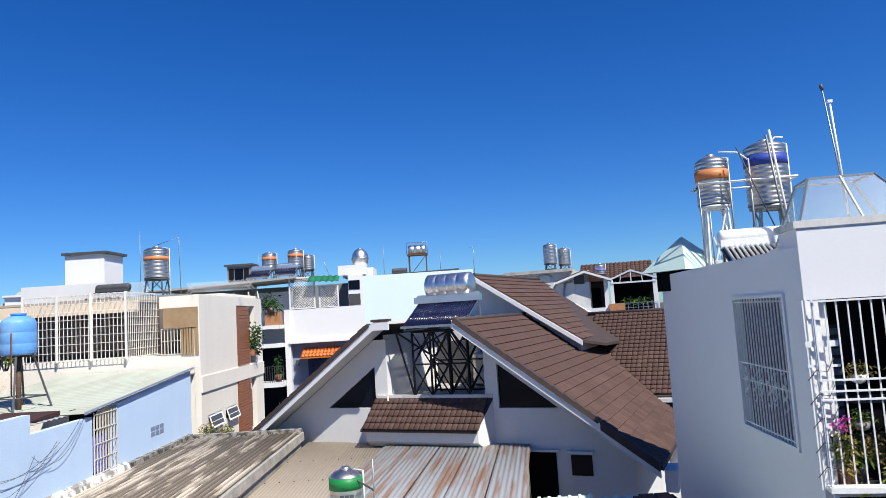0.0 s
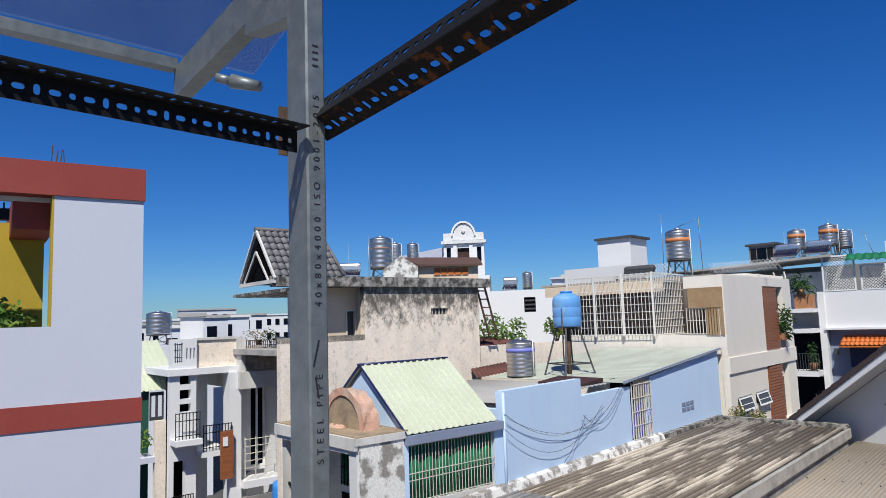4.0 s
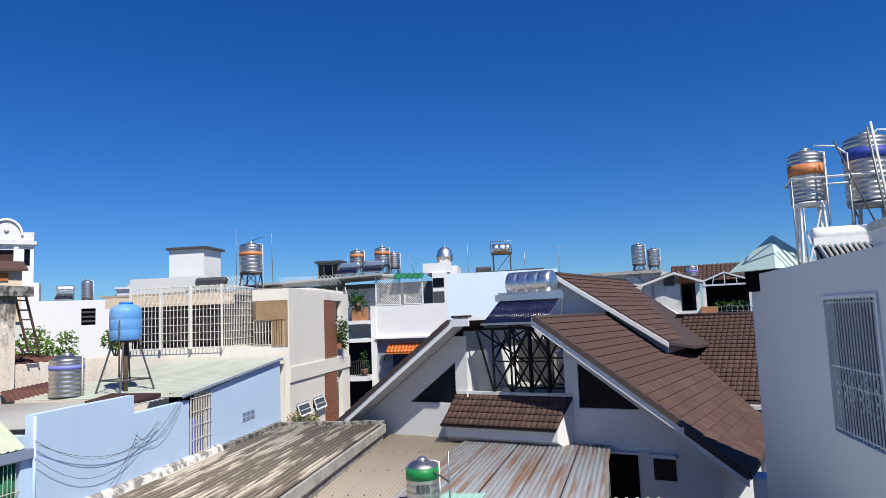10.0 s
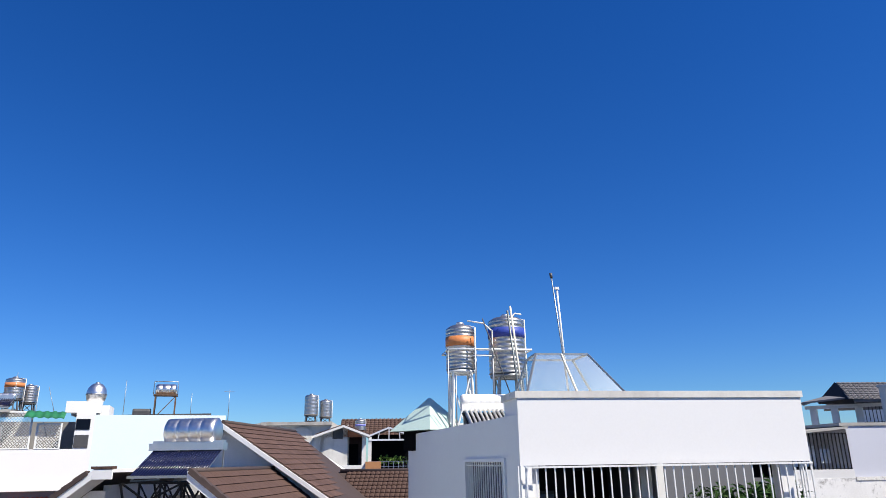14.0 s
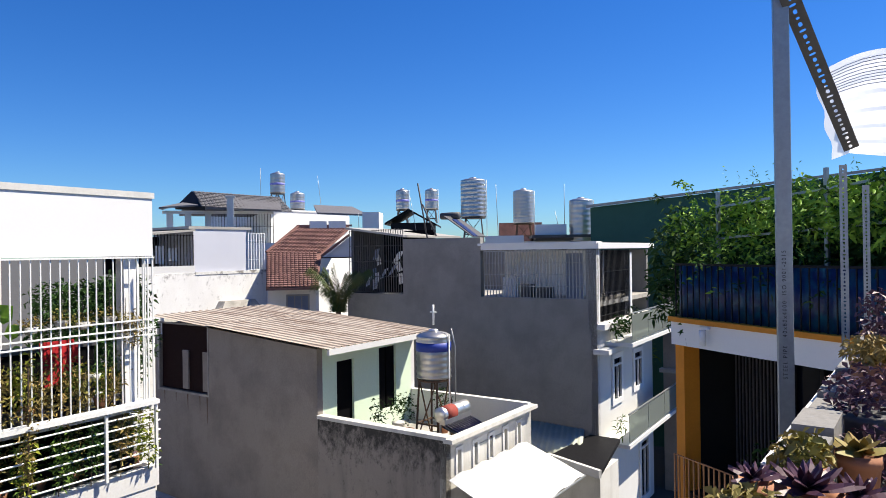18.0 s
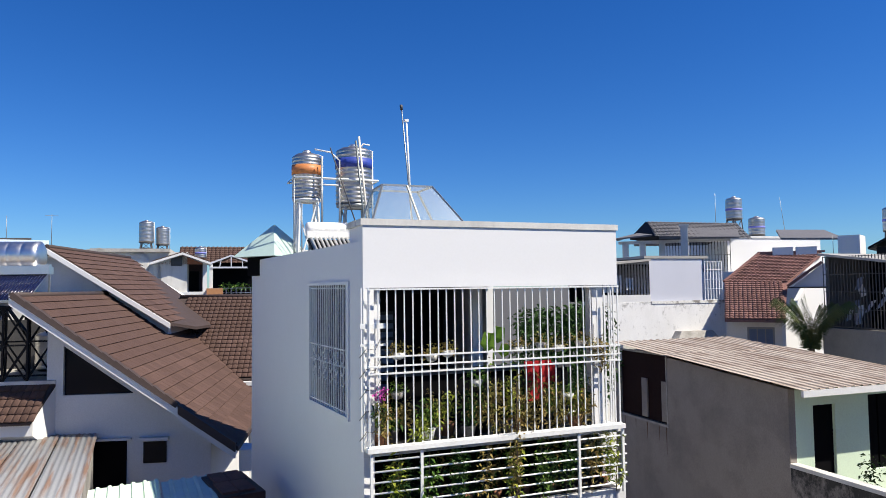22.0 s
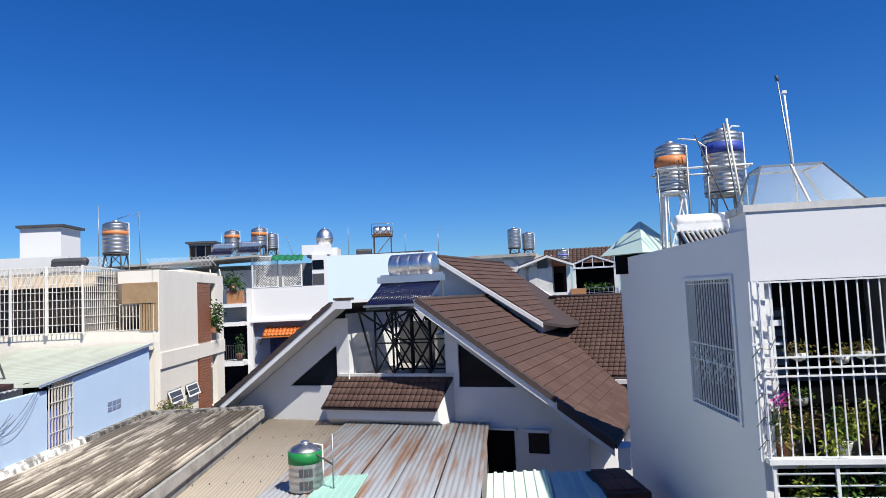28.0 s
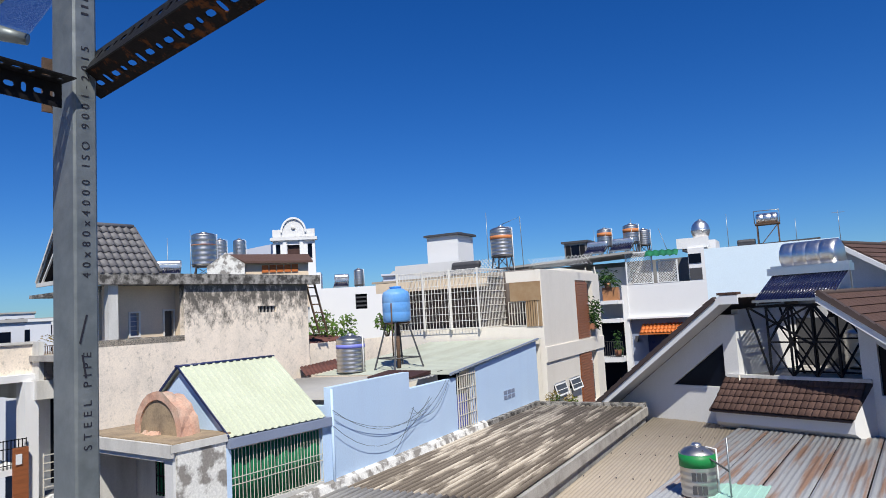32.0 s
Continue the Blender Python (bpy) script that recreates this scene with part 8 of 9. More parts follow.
part("slab", Geo().box(0.0, 6.1, -0.25, 0.2, 6.9, 7.08).box(-0.1, 1.0, -0.4, 0.1, 6.15, 6.3).box(5.2, 6.2, -0.5, 0.1, 6.5, 6.65), WHITE, f_)
each("corner_column", ((0, 0.3, 0, 0.3, 7.0, 9.44), (3.4, 3.6, 0, 0.2, 7.0, 9.3)), WHITE_CLEAN, f_)
part("roof_slab", Geo().box(-0.05, 6.1, -0.1, 4.1, 9.45, 9.64), WHITE_CLEAN, f_)
for z0, a, b in ((6.45, 0.7, 6.0), (3.35, 0.3, 6.4)):
    bl = part("balcony", Geo().box(a, b, -0.9, 0.0, z0 - 0.12, z0), WHITE, f_)
    for k in range(3):
        w_ = (b - a) / 3
        part("glass_panel", Geo().box(a + k * w_ + 0.03, a + (k + 1) * w_ - 0.03, -0.88, -0.865, z0 + 0.08, z0 + 0.9), GLASS_GREEN, bl)
    part("handrail", Geo().bar((a, -0.87, z0 + 0.95), (b, -0.87, z0 + 0.95), 0.05, 0.04), GALV, bl)
part("terrace_grille", bars(Geo(), 0.4, 3.4, 7.1, 9.4, 0.05, 0.12, 0.012, (7.3, 8.0, 8.7)), BLACK_STEEL, f_)
part("foliage", Geo().clump((1.0, -0.4, 7.0), (0.6, 0.3, 0.35), 140, 0.18), LEAF_DARK, f_)
part("foliage", Geo().clump((2.4, -0.5, 7.1), (0.5, 0.3, 0.4), 120, 0.18), LEAF_DARK, f_)
part("foliage", Geo().clump((6.2, 0.3, 5.3), (0.3, 0.3, 0.5), 60, 0.4, 0.12).clump((0.7, -0.5, 3.8), (0.25, 0.2, 0.35), 60, 0.25, 0.15), LEAF, f_)
part("back_mass", Geo().box(-17.3, -7.4, 5.9, 6.1, 0, 9.4), GREY_WALL, HY)
air_conditioner(LY.at(-7.5, 6.3, 3.0, 90), "white air-conditioner unit above an alley")
ob_ = thing("neighbour_block", LY.at(0, 0, 0), "plain grey back wall beside the tall house", "house")
part("wall", Geo().box(-7.0, -5.0, 6.6, 12, 0, 8.6).box(-5.2, -4.9, 6.4, 6.6, 0, 5.0), GREY_BROWN, ob_)
part("ledge", Geo().box(-7.1, -4.6, 6.4, 6.8, 4.6, 4.75), CONCRETE, ob_)
gear = thing("roof_gear", LY.at(0, 0, 0), "solar panels and pipes behind a grey wall", "equipment")
part("panel", Geo().slab([(-13.5, 1.0, 10.75), (-12.3, 1.0, 9.98), (-12.3, 2.0, 9.98), (-13.5, 2.0, 10.75)], 0.04), GREY_STEEL, gear)
part("panel", Geo().slab([(-12.9, 0.6, 10.6), (-12.0, 0.6, 9.98), (-12.0, 0.9, 9.98), (-12.9, 0.9, 10.6)], 0.03), NAVY, gear)
part("pole", Geo().rod((-14.0, 0.6, 9.9), (-14.4, 0.6, 12.0), 0.03, 6).rod((-13.6, 0.6, 10.0), (-14.2, 0.6, 11.2), 0.03, 6), GREY_STEEL, gear)
part("tank", Geo().turned([(0.02, -0.4), (0.13, -0.4), (0.14, 0), (0.13, 0.4), (0.02, 0.4)], 16, (-13.6, 1.6, 10.78), "x"), GREY_STEEL, gear)
# ---- orange and blue house ----
LO = Lot(135, 9.35)
HO = thing("orange_house", LO.at(0, 0, 0), "house with orange pillars and a blue screened roof garden", "house")
part("balcony_band", Geo().box(-10.05, -3.0, 0.0, 0.3, 7.62, 8.05), WHITE_CLEAN, HO, "pale band")
part("orange_trim", Geo().box(-10.08, -3.0, -0.05, 0.35, 8.05, 8.14), ORANGE, HO)
part("roof_floor", Geo().box(-10.0, -3.0, 0.3, 6, 7.7, 8.05), GREY_WALL, HO)
part("pillar", Geo().box(-10.0, -9.78, 0.05, 0.42, 0.0, 7.62), ORANGE, HO, "orange pillar")
# Inside walls, floor and shutter backing are near black: interior shade put into colour.
part("inner_wall", Geo().box(-9.5, -3.0, 2.2, 2.4, 0, 7.7), DARK, HO)
part("floor", Geo().box(-10.0, -3.0, 0.1, 2.4, 4.7, 4.9), BLACK_STEEL, HO)
part("end_wall", Geo().box(-9.98, -9.8, 0.42, 6, 0, 7.68), BLACK_STEEL, HO)
part("shutter_back", Geo().box(-9.68, -8.55, 1.26, 1.3, 4.9, 7.6), DARK, HO)
part("shutter", bars(Geo(), -9.65, -8.6, 4.9, 7.6, 1.2, 0.08, 0.012, ()), GREY_STEEL, HO)
part("dark_door", Geo().wall(-8.55, -6.2, 4.9, 7.5, 1.3, 1.36, [(-8.45 + i * 0.57, -7.95 + i * 0.57, 5.0, 7.4) for i in range(4)]), BLACK_STEEL, HO)
part("door_glass", Geo().box(-8.5, -6.25, 1.4, 1.42, 5.0, 7.4), GLASS_DARK, HO)
part("handrail", bars(Geo(), -9.9, -7.6, 4.7, 5.6, -0.1, 0.12, 0.012, (5.6,)), WOOD_LIGHT, HO)
part("balcony_plants", Geo().clump((-8.0, 0.5, 5.5), (0.9, 0.3, 0.7), 500, 0.14), LEAF_DARK, HO)
g = Geo().sheet((-10.0, 0.16, 8.14), (6.4, 0, 0), (0, 0.02, 0.96), 0.37, 0.05)
fn = thing("roof_fence", LO.at(0, 0, 0), "steel fence hung with dark blue tarpaulin round a roof garden", "fence")
part("tarpaulin", g, BLUE_TARP, fn, "crumpled dark blue tarpaulin")
for i in range(44):
    part("fence_bar", Geo().box(-10.0 + i * 0.15, -9.982 + i * 0.15, 0.06, 0.08, 8.14, 9.12), BLACK_STEEL, fn)
part("fence_rail", Geo().box(-10.02, -3.4, 0.05, 0.09, 9.1, 9.14), BLACK_STEEL, fn)
for x, h in ((-9.9, 10.5), (-7.6, 10.7), (-5.0, 10.7)):
    part("frame_post", Geo().box(x, x + 0.06, 1.0, 1.06, 8.05, h), GALV, fn)
part("frame_rail", Geo().bar((-9.9, 1.0, 9.6), (-4.0, 1.0, 9.9), 0.04, 0.04).bar((-9.9, 1.0, 10.2), (-4.0, 1.0, 10.6), 0.04, 0.04), GALV, fn)
sl = thing("wall_light", LO.at(-9.1, -0.1, 7.9), "small white outdoor lamp on a bracket", "lamp")
part("bracket", Geo().bar((-0.2, 0.1, 0.1), (0.15, -0.05, 0.12), 0.04, 0.04), PLASTIC_WHITE, sl)
part("lamp_head", Geo().rod((0.0, -0.05, 0.08), (0.0, -0.05, -0.2), 0.06, 8), PLASTIC_WHITE, sl)
# feathery trees of the roof garden
fr = thing("roof_garden_tree", LO.at(-8.0, 1.4, 8.05), "feathery bright green tree growing in a roof garden", "tree")
part("trunk", Geo().rod((0, 0, 0), (0.1, 0, 1.6), 0.06, 6, 0.03).rod((-1.2, 0.2, 0), (-1.0, 0.2, 1.5), 0.05, 6, 0.03).rod((1.4, 0.2, 0), (1.3, 0, 1.6), 0.05, 6, 0.03), BARK, fr)
random.seed(5)
# Crown's sun and shade are put into two leaf colours, bright mostly on top.
g, gd = Geo(), Geo()
for _ in range(900):
    x = random.uniform(-2.7, 5.2)
    top = 2.25 + 0.35 * math.sin(x * 1.7) + 0.25 * math.sin(x * 4.1 + 1)
    v = Vector((x, random.uniform(-1.3, 1.6), random.uniform(0.7 if x > -2.0 else 0.2, top)))
    d = Vector((random.gauss(0, 1), random.gauss(-0.3, 0.8), random.gauss(0.3, 0.5))).normalized()
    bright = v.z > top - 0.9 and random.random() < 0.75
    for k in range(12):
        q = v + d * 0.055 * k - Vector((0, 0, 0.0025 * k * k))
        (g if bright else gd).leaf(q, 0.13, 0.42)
for _ in range(30):
    v = Vector((random.uniform(-2.2, 4.6), random.uniform(-0.6, 0.8), 2.1))
    d = Vector((random.gauss(0, 0.6), random.gauss(0, 0.4), 0.9)).normalized()
    for k in range(12):
        g.leaf(v + d * 0.075 * k, 0.08, 0.3)
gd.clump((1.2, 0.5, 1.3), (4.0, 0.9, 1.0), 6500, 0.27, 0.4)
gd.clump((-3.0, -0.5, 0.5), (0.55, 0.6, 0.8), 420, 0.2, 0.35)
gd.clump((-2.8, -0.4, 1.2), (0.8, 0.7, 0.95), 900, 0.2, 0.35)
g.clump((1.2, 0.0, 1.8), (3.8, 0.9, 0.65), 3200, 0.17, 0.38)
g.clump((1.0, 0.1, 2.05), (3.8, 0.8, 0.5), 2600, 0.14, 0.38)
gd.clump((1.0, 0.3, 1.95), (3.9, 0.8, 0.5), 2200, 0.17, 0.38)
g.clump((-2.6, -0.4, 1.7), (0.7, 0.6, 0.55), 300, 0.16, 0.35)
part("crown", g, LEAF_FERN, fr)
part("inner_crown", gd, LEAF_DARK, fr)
gw = thing("green_warehouse", Lot(80, 34).at(0, 0, 0), "dark green sheet-clad warehouse gable", "building")
part("wall", Geo().hull([(0.6, 0, 0), (16, 0, 0), (16, 0.3, 0), (0.6, 0.3, 0)], [(0.6, 0, 11.45), (16, 0, 13.0), (16, 0.3, 13.0), (0.6, 0.3, 11.45)]), GREEN_WALL, gw)
part("roof_edge", Geo().bar((0.4, -0.1, 11.5), (16, -0.1, 13.1), 0.3, 0.12), GREY_SHEET, gw)
# ---- right far houses ----
LQ = Lot(55, 30)
LZ = Lot(15, 24)
HQ = thing("whitewashed_house", LZ.at(0, 0, 0), "whitewashed house with peeling edges and roof cages", "house")
part("front_wall", Geo().wall(13.54, 19.63, 0, 8.7, 0, 0.25, [(17.19, 18.94, 6.6, 7.38)]), FLAKING, HQ)
part("peeling_edge", Geo().box(16.13, 19.65, -0.02, 0.0, 8.62, 8.74), PEEL, HQ)
part("left_wall", Geo().box(13.54, 16.13, 0.02, 0.25, 8.7, 9.0), WHITE, HQ)
part("window_hood", Geo().hull([(16.95, -0.5, 7.1), (19.07, -0.5, 7.1), (19.07, 0, 7.1), (16.95, 0, 7.1)], [(17.3, -0.3, 7.5), (18.8, -0.3, 7.5), (18.95, 0, 7.5), (17.2, 0, 7.5)]), CONCRETE, HQ)
part("window", Geo().box(17.19, 18.94, 0.08, 0.12, 6.6, 7.38), DARK, HQ)
part("roof_room", Geo().box(16.13, 18.68, 0.1, 3, 8.7, 10.47), LILAC_WHITE, HQ)
part("room_roof", Geo().box(15.9, 18.94, 0.06, 3.3, 10.47, 10.58), GREY_SHEET, HQ)
part("cage_roof", Geo().slab([(13.54, -0.1, 10.22), (16.1, -0.1, 10.45), (16.1, 3, 10.45), (13.54, 3, 10.22)], 0.08), GREY_SHEET, HQ)
part("cage", bars(Geo(), 13.74, 16.08, 9.0, 10.24, 0.05, 0.14, 0.015, (9.02, 10.2)), BLACK_STEEL, HQ)
part("cage", bars(Geo(), 18.75, 19.6, 8.7, 10.35, 0.05, 0.14, 0.015, (8.75, 9.2, 9.6, 10.0, 10.33)), WHITE_STEEL, HQ)
part("cage_back", Geo().box(13.74, 16.08, 2.5, 2.6, 8.7, 10.2), DARK, HQ)
each("laundry", ((14.3, 14.7, 0.6, 0.62, 9.1, 9.7), (14.8, 15.2, 0.6, 0.62, 9.1, 9.8), (15.3, 15.7, 0.6, 0.62, 9.2, 9.7)), WHITE_TARP, HQ)
PV = thing("pavilion_house", Lot(53, 38).at(0, 0, 0), "open roof pavilion with grey tiled hip roof", "house")
part("hip_roof", Geo().slab([(-3.0, 1.5, 12.9), (1.6, 1.5, 12.6), (1.6, -0.9, 11.75), (-2.2, -0.9, 11.88)], 0.1), GREY_TILE, PV)
roof_tiles(PV, (-3.0, 1.5, 12.9), (4.6, 0, -0.3), (0.6, -2.4, -1.0), 0.21, 0.26, GREY_TILE, "low", 220)
part("rear_roof", Geo().slab([(-3.0, 1.5, 12.9), (1.6, 1.5, 12.6), (1.6, 4.2, 11.7), (-4.0, 4.2, 11.8)], 0.1), GREY_TILE, PV)
part("gable_board", Geo().hull([(-3.0, 1.4, 12.6), (-2.2, -0.95, 11.7), (-3.9, 1.4, 11.9)], [(-3.05, 1.4, 12.93), (-2.25, -0.95, 11.92), (-3.95, 1.4, 12.0)]), BLACK_STEEL, PV)
part("skirt_roof", Geo().slab([(-3.4, 0.2, 12.2), (-2.6, -0.4, 12.05), (-4.5, -0.5, 11.9), (-4.6, 1.5, 11.95)], 0.08), GREY_TILE, PV)
part("pillar", Geo().box(-1.15, -0.8, -1.3, -0.95, 10.0, 12.35), WHITE_OLD, PV)
part("pillar_cap", Geo().box(-1.22, -0.73, -1.37, -0.88, 12.35, 12.45), WHITE_OLD, PV)
part("far_roof", Geo().slab([(3.6, 3, 12.3), (5.9, 3, 12.2), (6.4, 0.5, 11.6), (3.6, 0.5, 11.7)], 0.1), GREY_TILE, PV)
for x in (-4.2, -3.3, -2.3):
    part("column", Geo().box(x, x + 0.3, 0, 0.3, 9.5, 11.7), WHITE_OLD, PV)
part("railing", bars(Geo(), -2.2, 1.2, 10.0, 11.8, 0.1, 0.15, 0.015, (10.9, 11.8)), BLACK_STEEL, PV)
part("base", Geo().box(-6.2, 7.0, 0.35, 5, 0, 10.0).box(-6.2, 1.4, -1.4, 0.35, 0, 10.0), WHITE, PV)
part("beam", Geo().box(-4.4, 1.2, 0.0, 0.3, 11.6, 11.75), WHITE, PV)
LK = Lot(15, 31.5)
W2 = thing("white_block", LK.at(0, 0, 0), "plain white flat-roofed block with tanks", "house")
part("wall", Geo().box(26.03, 32.5, 0, 6, 0, 11.95), WHITE_CLEAN, W2)
part("coping", Geo().box(25.98, 32.55, -0.05, 6.05, 11.95, 12.05), WHITE, W2)
water_tank(LK.at(27.4, 1, 12.05), 0.45, 1.3, "steel water tank raised on a dark stand", 1.0, BAND_LILAC, (0.4, 0.5), ribs=5)
water_tank(LK.at(28.95, 1, 12.05), 0.45, 1.1, "steel water tank on a white block", 0.1, BAND_LILAC, (0.4, 0.5), ribs=5)
air_conditioner(LQ.at(2.0, 3.0, 10.4))
air_conditioner(LQ.at(2.9, 3.0, 10.4))
for x, h, l_ in ((26.3, 2.5, 0.0), (31.2, 2.4, -0.35)):
    antenna(LK.at(x, 1.2, 12.05), h, lean=l_)
RR = thing("red_roofed_house", LQ.at(0, 0, 0), "house with a steep red-brown tiled roof", "house")
part("roof_base", Geo().slab([(1.08, 3.0, 10.66), (3.5, 3.0, 10.66), (2.05, 1.3, 9.44), (1.78, -0.4, 7.97), (-0.36, -0.4, 7.98), (-0.36, 1.3, 9.44)], 0.1), RED_TILE, RR)
roof_tiles(RR, (1.08, 3.0, 10.68), (2.4, 0, 0), (-1.44, -1.7, -1.22), 0.17, 0.135, RED_TILE, "low", 150)
roof_tiles(RR, (-0.36, 1.3, 9.46), (2.2, 0, 0), (0, -1.7, -1.46), 0.17, 0.135, RED_TILE, "low", 150)
part("hip_ridge", Geo().bar((-0.36, 1.3, 9.5), (1.08, 3.0, 10.73), 0.12, 0.09), RED_TILE, RR)
part("ridge", Geo().bar((1.0, 3.0, 10.74), (3.6, 3.0, 10.74), 0.14, 0.09), RED_TILE, RR)
part("front_wall", Geo().wall(-0.3, 1.72, 0, 7.85, 0.2, 0.4, [(0.5, 1.4, 6.3, 7.6)]), CREAM, RR)
wd = part("window", Geo().wall(0.45, 1.45, 6.25, 7.66, 0.16, 0.24, [(0.53, 0.8, 6.35, 7.58), (0.84, 1.1, 6.35, 7.58), (1.14, 1.38, 6.35, 7.58)]), GREY_SHEET, RR, "grey three-light window")
part("pane", Geo().box(0.5, 1.4, 0.28, 0.32, 6.3, 7.6), GREY_BLUE, wd)
part("side_wall", Geo().hull([(1.72, 0.2, 0), (1.85, 0.2, 0), (3.6, 3.2, 0), (3.4, 3.2, 0)], [(1.72, 0.2, 7.9), (1.85, 0.2, 7.9), (3.6, 3.2, 10.6), (3.4, 3.2, 10.6)]), WHITE_CLEAN, RR)
part("dormer_gable", Geo().hull([(2.1, 0.9, 9.2), (3.4, 0.9, 9.2), (3.4, 1.1, 9.2), (2.1, 1.1, 9.2)], [(3.2, 0.9, 10.1), (3.4, 0.9, 10.2), (3.4, 1.1, 10.2), (3.2, 1.1, 10.1)]), WHITE_CLEAN, RR)
part("dormer_edge", Geo().bar((2.0, 0.8, 9.28), (3.25, 0.8, 10.22), 0.3, 0.1), RED_TILE, RR)
part("dormer_ledge", Geo().bar((2.0, 0.85, 9.22), (3.4, 0.85, 9.22), 0.25, 0.06), DARK_TILE, RR)
LU = Lot(72, 36)
water_tank(LU.at(-0.4, 0, 9.9), 0.67, 2.1, "tall ribbed steel water tank on a grey stand", 1.25, ribs=9)
water_tank(LU.at(2.3, 1.5, 9.9), 0.57, 1.9, "tall ribbed steel water tank on a brown stand", 0.95, ribs=9, stand_mat=RUST)
water_tank(LU.at(5.2, 0, 9.6), 0.62, 2.3, "ribbed steel tank half hidden by a warehouse gable", 0.2, ribs=8)
water_tank(LU.at(-4.9, 6, 11.2), 0.4, 1.3, "small distant steel tank on a stand", 0.8, BAND_LILAC, (0.4, 0.5), ribs=5)
water_tank(LU.at(-3.1, 6, 11.2), 0.4, 1.3, "small distant steel tank on a stand", 0.8, BAND_LILAC, (0.4, 0.5), ribs=5)
H6 = thing("roof_terrace_block", LU.at(0, 0, 0), "cluttered flat roofs with dark sheds and white walls", "house")
part("block", Geo().box(-9, 12, 0, 8, 0, 9.9), WHITE_OLD, H6)
part("dark_shed", Geo().slab([(-5.2, 0.5, 11.0), (-3.9, 0.5, 11.75), (-3.9, 4, 11.75), (-5.2, 4, 11.0)], 0.1).slab([(-3.9, 0.5, 11.75), (-2.4, 0.5, 10.9), (-2.4, 4, 10.9), (-3.9, 4, 11.75)], 0.1).box(-4.9, -2.7, 0.8, 4, 9.9, 11.0), BLACK_STEEL, H6)
each("white_wall", ((-6.4, -5.5, 0.5, 2, 9.9, 11.6), (0.2, 2.2, -0.3, 0, 9.7, 10.2)), WHITE_CLEAN, H6)
part("red_wall", Geo().box(1.0, 3.4, 3.0, 5, 9.9, 11.0), RED_TILE, H6)
part("flat_shed", Geo().box(2.6, 7.4, -0.8, 2, 10.05, 10.2).box(2.8, 7.2, -0.4, 1.8, 9.9, 10.05), GREY_STEEL, H6)
for x in (3.2, 4.0):
    air_conditioner(LU.at(x, -0.2, 10.2))
for x, h, l_ in ((-6.6, 1.6, 0), (-3.4, 2.4, -0.4), (0.9, 3.0, -0.1), (4.4, 2.9, 0.0), (4.2, 1.5, -0.3)):
    antenna(LU.at(x, 0.5, 10.0), h, lean=l_)
# trees between the houses
mt = thing("mango_tree", pose(10.72, 12.25, 0), "dark green mango tree rising between houses", "tree")
part("trunk", Geo().rod((0, 0, 0), (0, 0, 6.0), 0.2, 8, 0.12).rod((0, 0, 5), (0.6, 0.3, 7), 0.08, 6).rod((0, 0, 5), (-0.6, -0.2, 7), 0.08, 6), BARK, mt)
g = Geo()
for c, r, n in (((0, 0, 7.6), (1.3, 1.3, 1.4), 3400), ((0.4, -0.3, 8.5), (0.7, 0.7, 0.55), 900), ((-0.6, 0.3, 8.5), (0.6, 0.6, 0.45), 320), ((0, 0, 6.2), (1.05, 1.05, 1.0), 900), ((0.2, -0.3, 4.8), (0.9, 0.9, 0.9), 600)):
    g.clump(c, r, n, 0.2, 0.3)
part("crown", g, LEAF_DARK, mt)
pm = thing("palm_plant", Lot(62, 26).at(-0.82, 0, 0), "spiky pandan palm in front of a grey wall", "palm")
part("trunk", Geo().rod((0, 0, 0), (0, 0, 7.2), 0.1, 8), BARK, pm)
g = Geo()
for i in range(20):
    a, el_ = i * 2.4, random.uniform(1.15, 1.52)
    side = Vector((-math.sin(a), math.cos(a), 0))
    out = Vector((math.cos(a), math.sin(a), 0))
    ln = random.uniform(1.9, 2.7)
    for k in range(3, 46):
        u = k / 46
        bend = el_ - 1.5 * u
        c = Vector((0, 0, 7.1)) + out * ln * (0.5 * u * math.cos(el_) + 0.3 * u * u) + Vector((0, 0, ln * (u * math.sin(el_) - 0.26 * u * u)))
        d = (out * math.cos(bend) + Vector((0, 0, math.sin(bend)))).normalized()
        for sg in (-1, 1):
            tip = c + side * sg * 0.34 * (1.15 - u) + d * 0.26 - Vector((0, 0, 0.22 + 0.12 * random.random()))
            g.face([c - d * 0.012, c + d * 0.022, tip])
part("fronds", g, LEAF_PALM, pm)


# ---- our own roof terrace: posts, slotted angles, glass canopy, plants ----
TF = 7.95
PLAN = [(-3.2, -6.0), (6.6, -6.0), (6.6, -1.33), (1.25, 0.0), (1.25, 1.35), (-3.2, 1.35)]
solo("floor", Geo().prism(PLAN, TF - 0.25, TF), CONCRETE, Matrix(), "grey concrete roof terrace floor", "floor", kind="structure")
solo("wall_north", Geo().box(-3.2, 1.3, 1.2, 1.35, TF, 8.5), WHITE_OLD, Matrix(), "low white parapet of the terrace", "wall", kind="structure")
solo("wall_base", Geo().prism([(-3.1, -5.9), (6.5, -5.9), (6.5, -1.4), (1.2, -0.08), (1.2, 1.3), (-3.1, 1.3)], 0, TF - 0.25), WHITE_OLD, Matrix(), "plain white house walls below the terrace", "wall", kind="structure")
solo("wall_south", Geo().box(-3.2, 5.0, -6.2, -6.0, 0, 10.6), WHITE_OLD, Matrix(), "plain white wall behind the terrace", "wall", kind="structure")


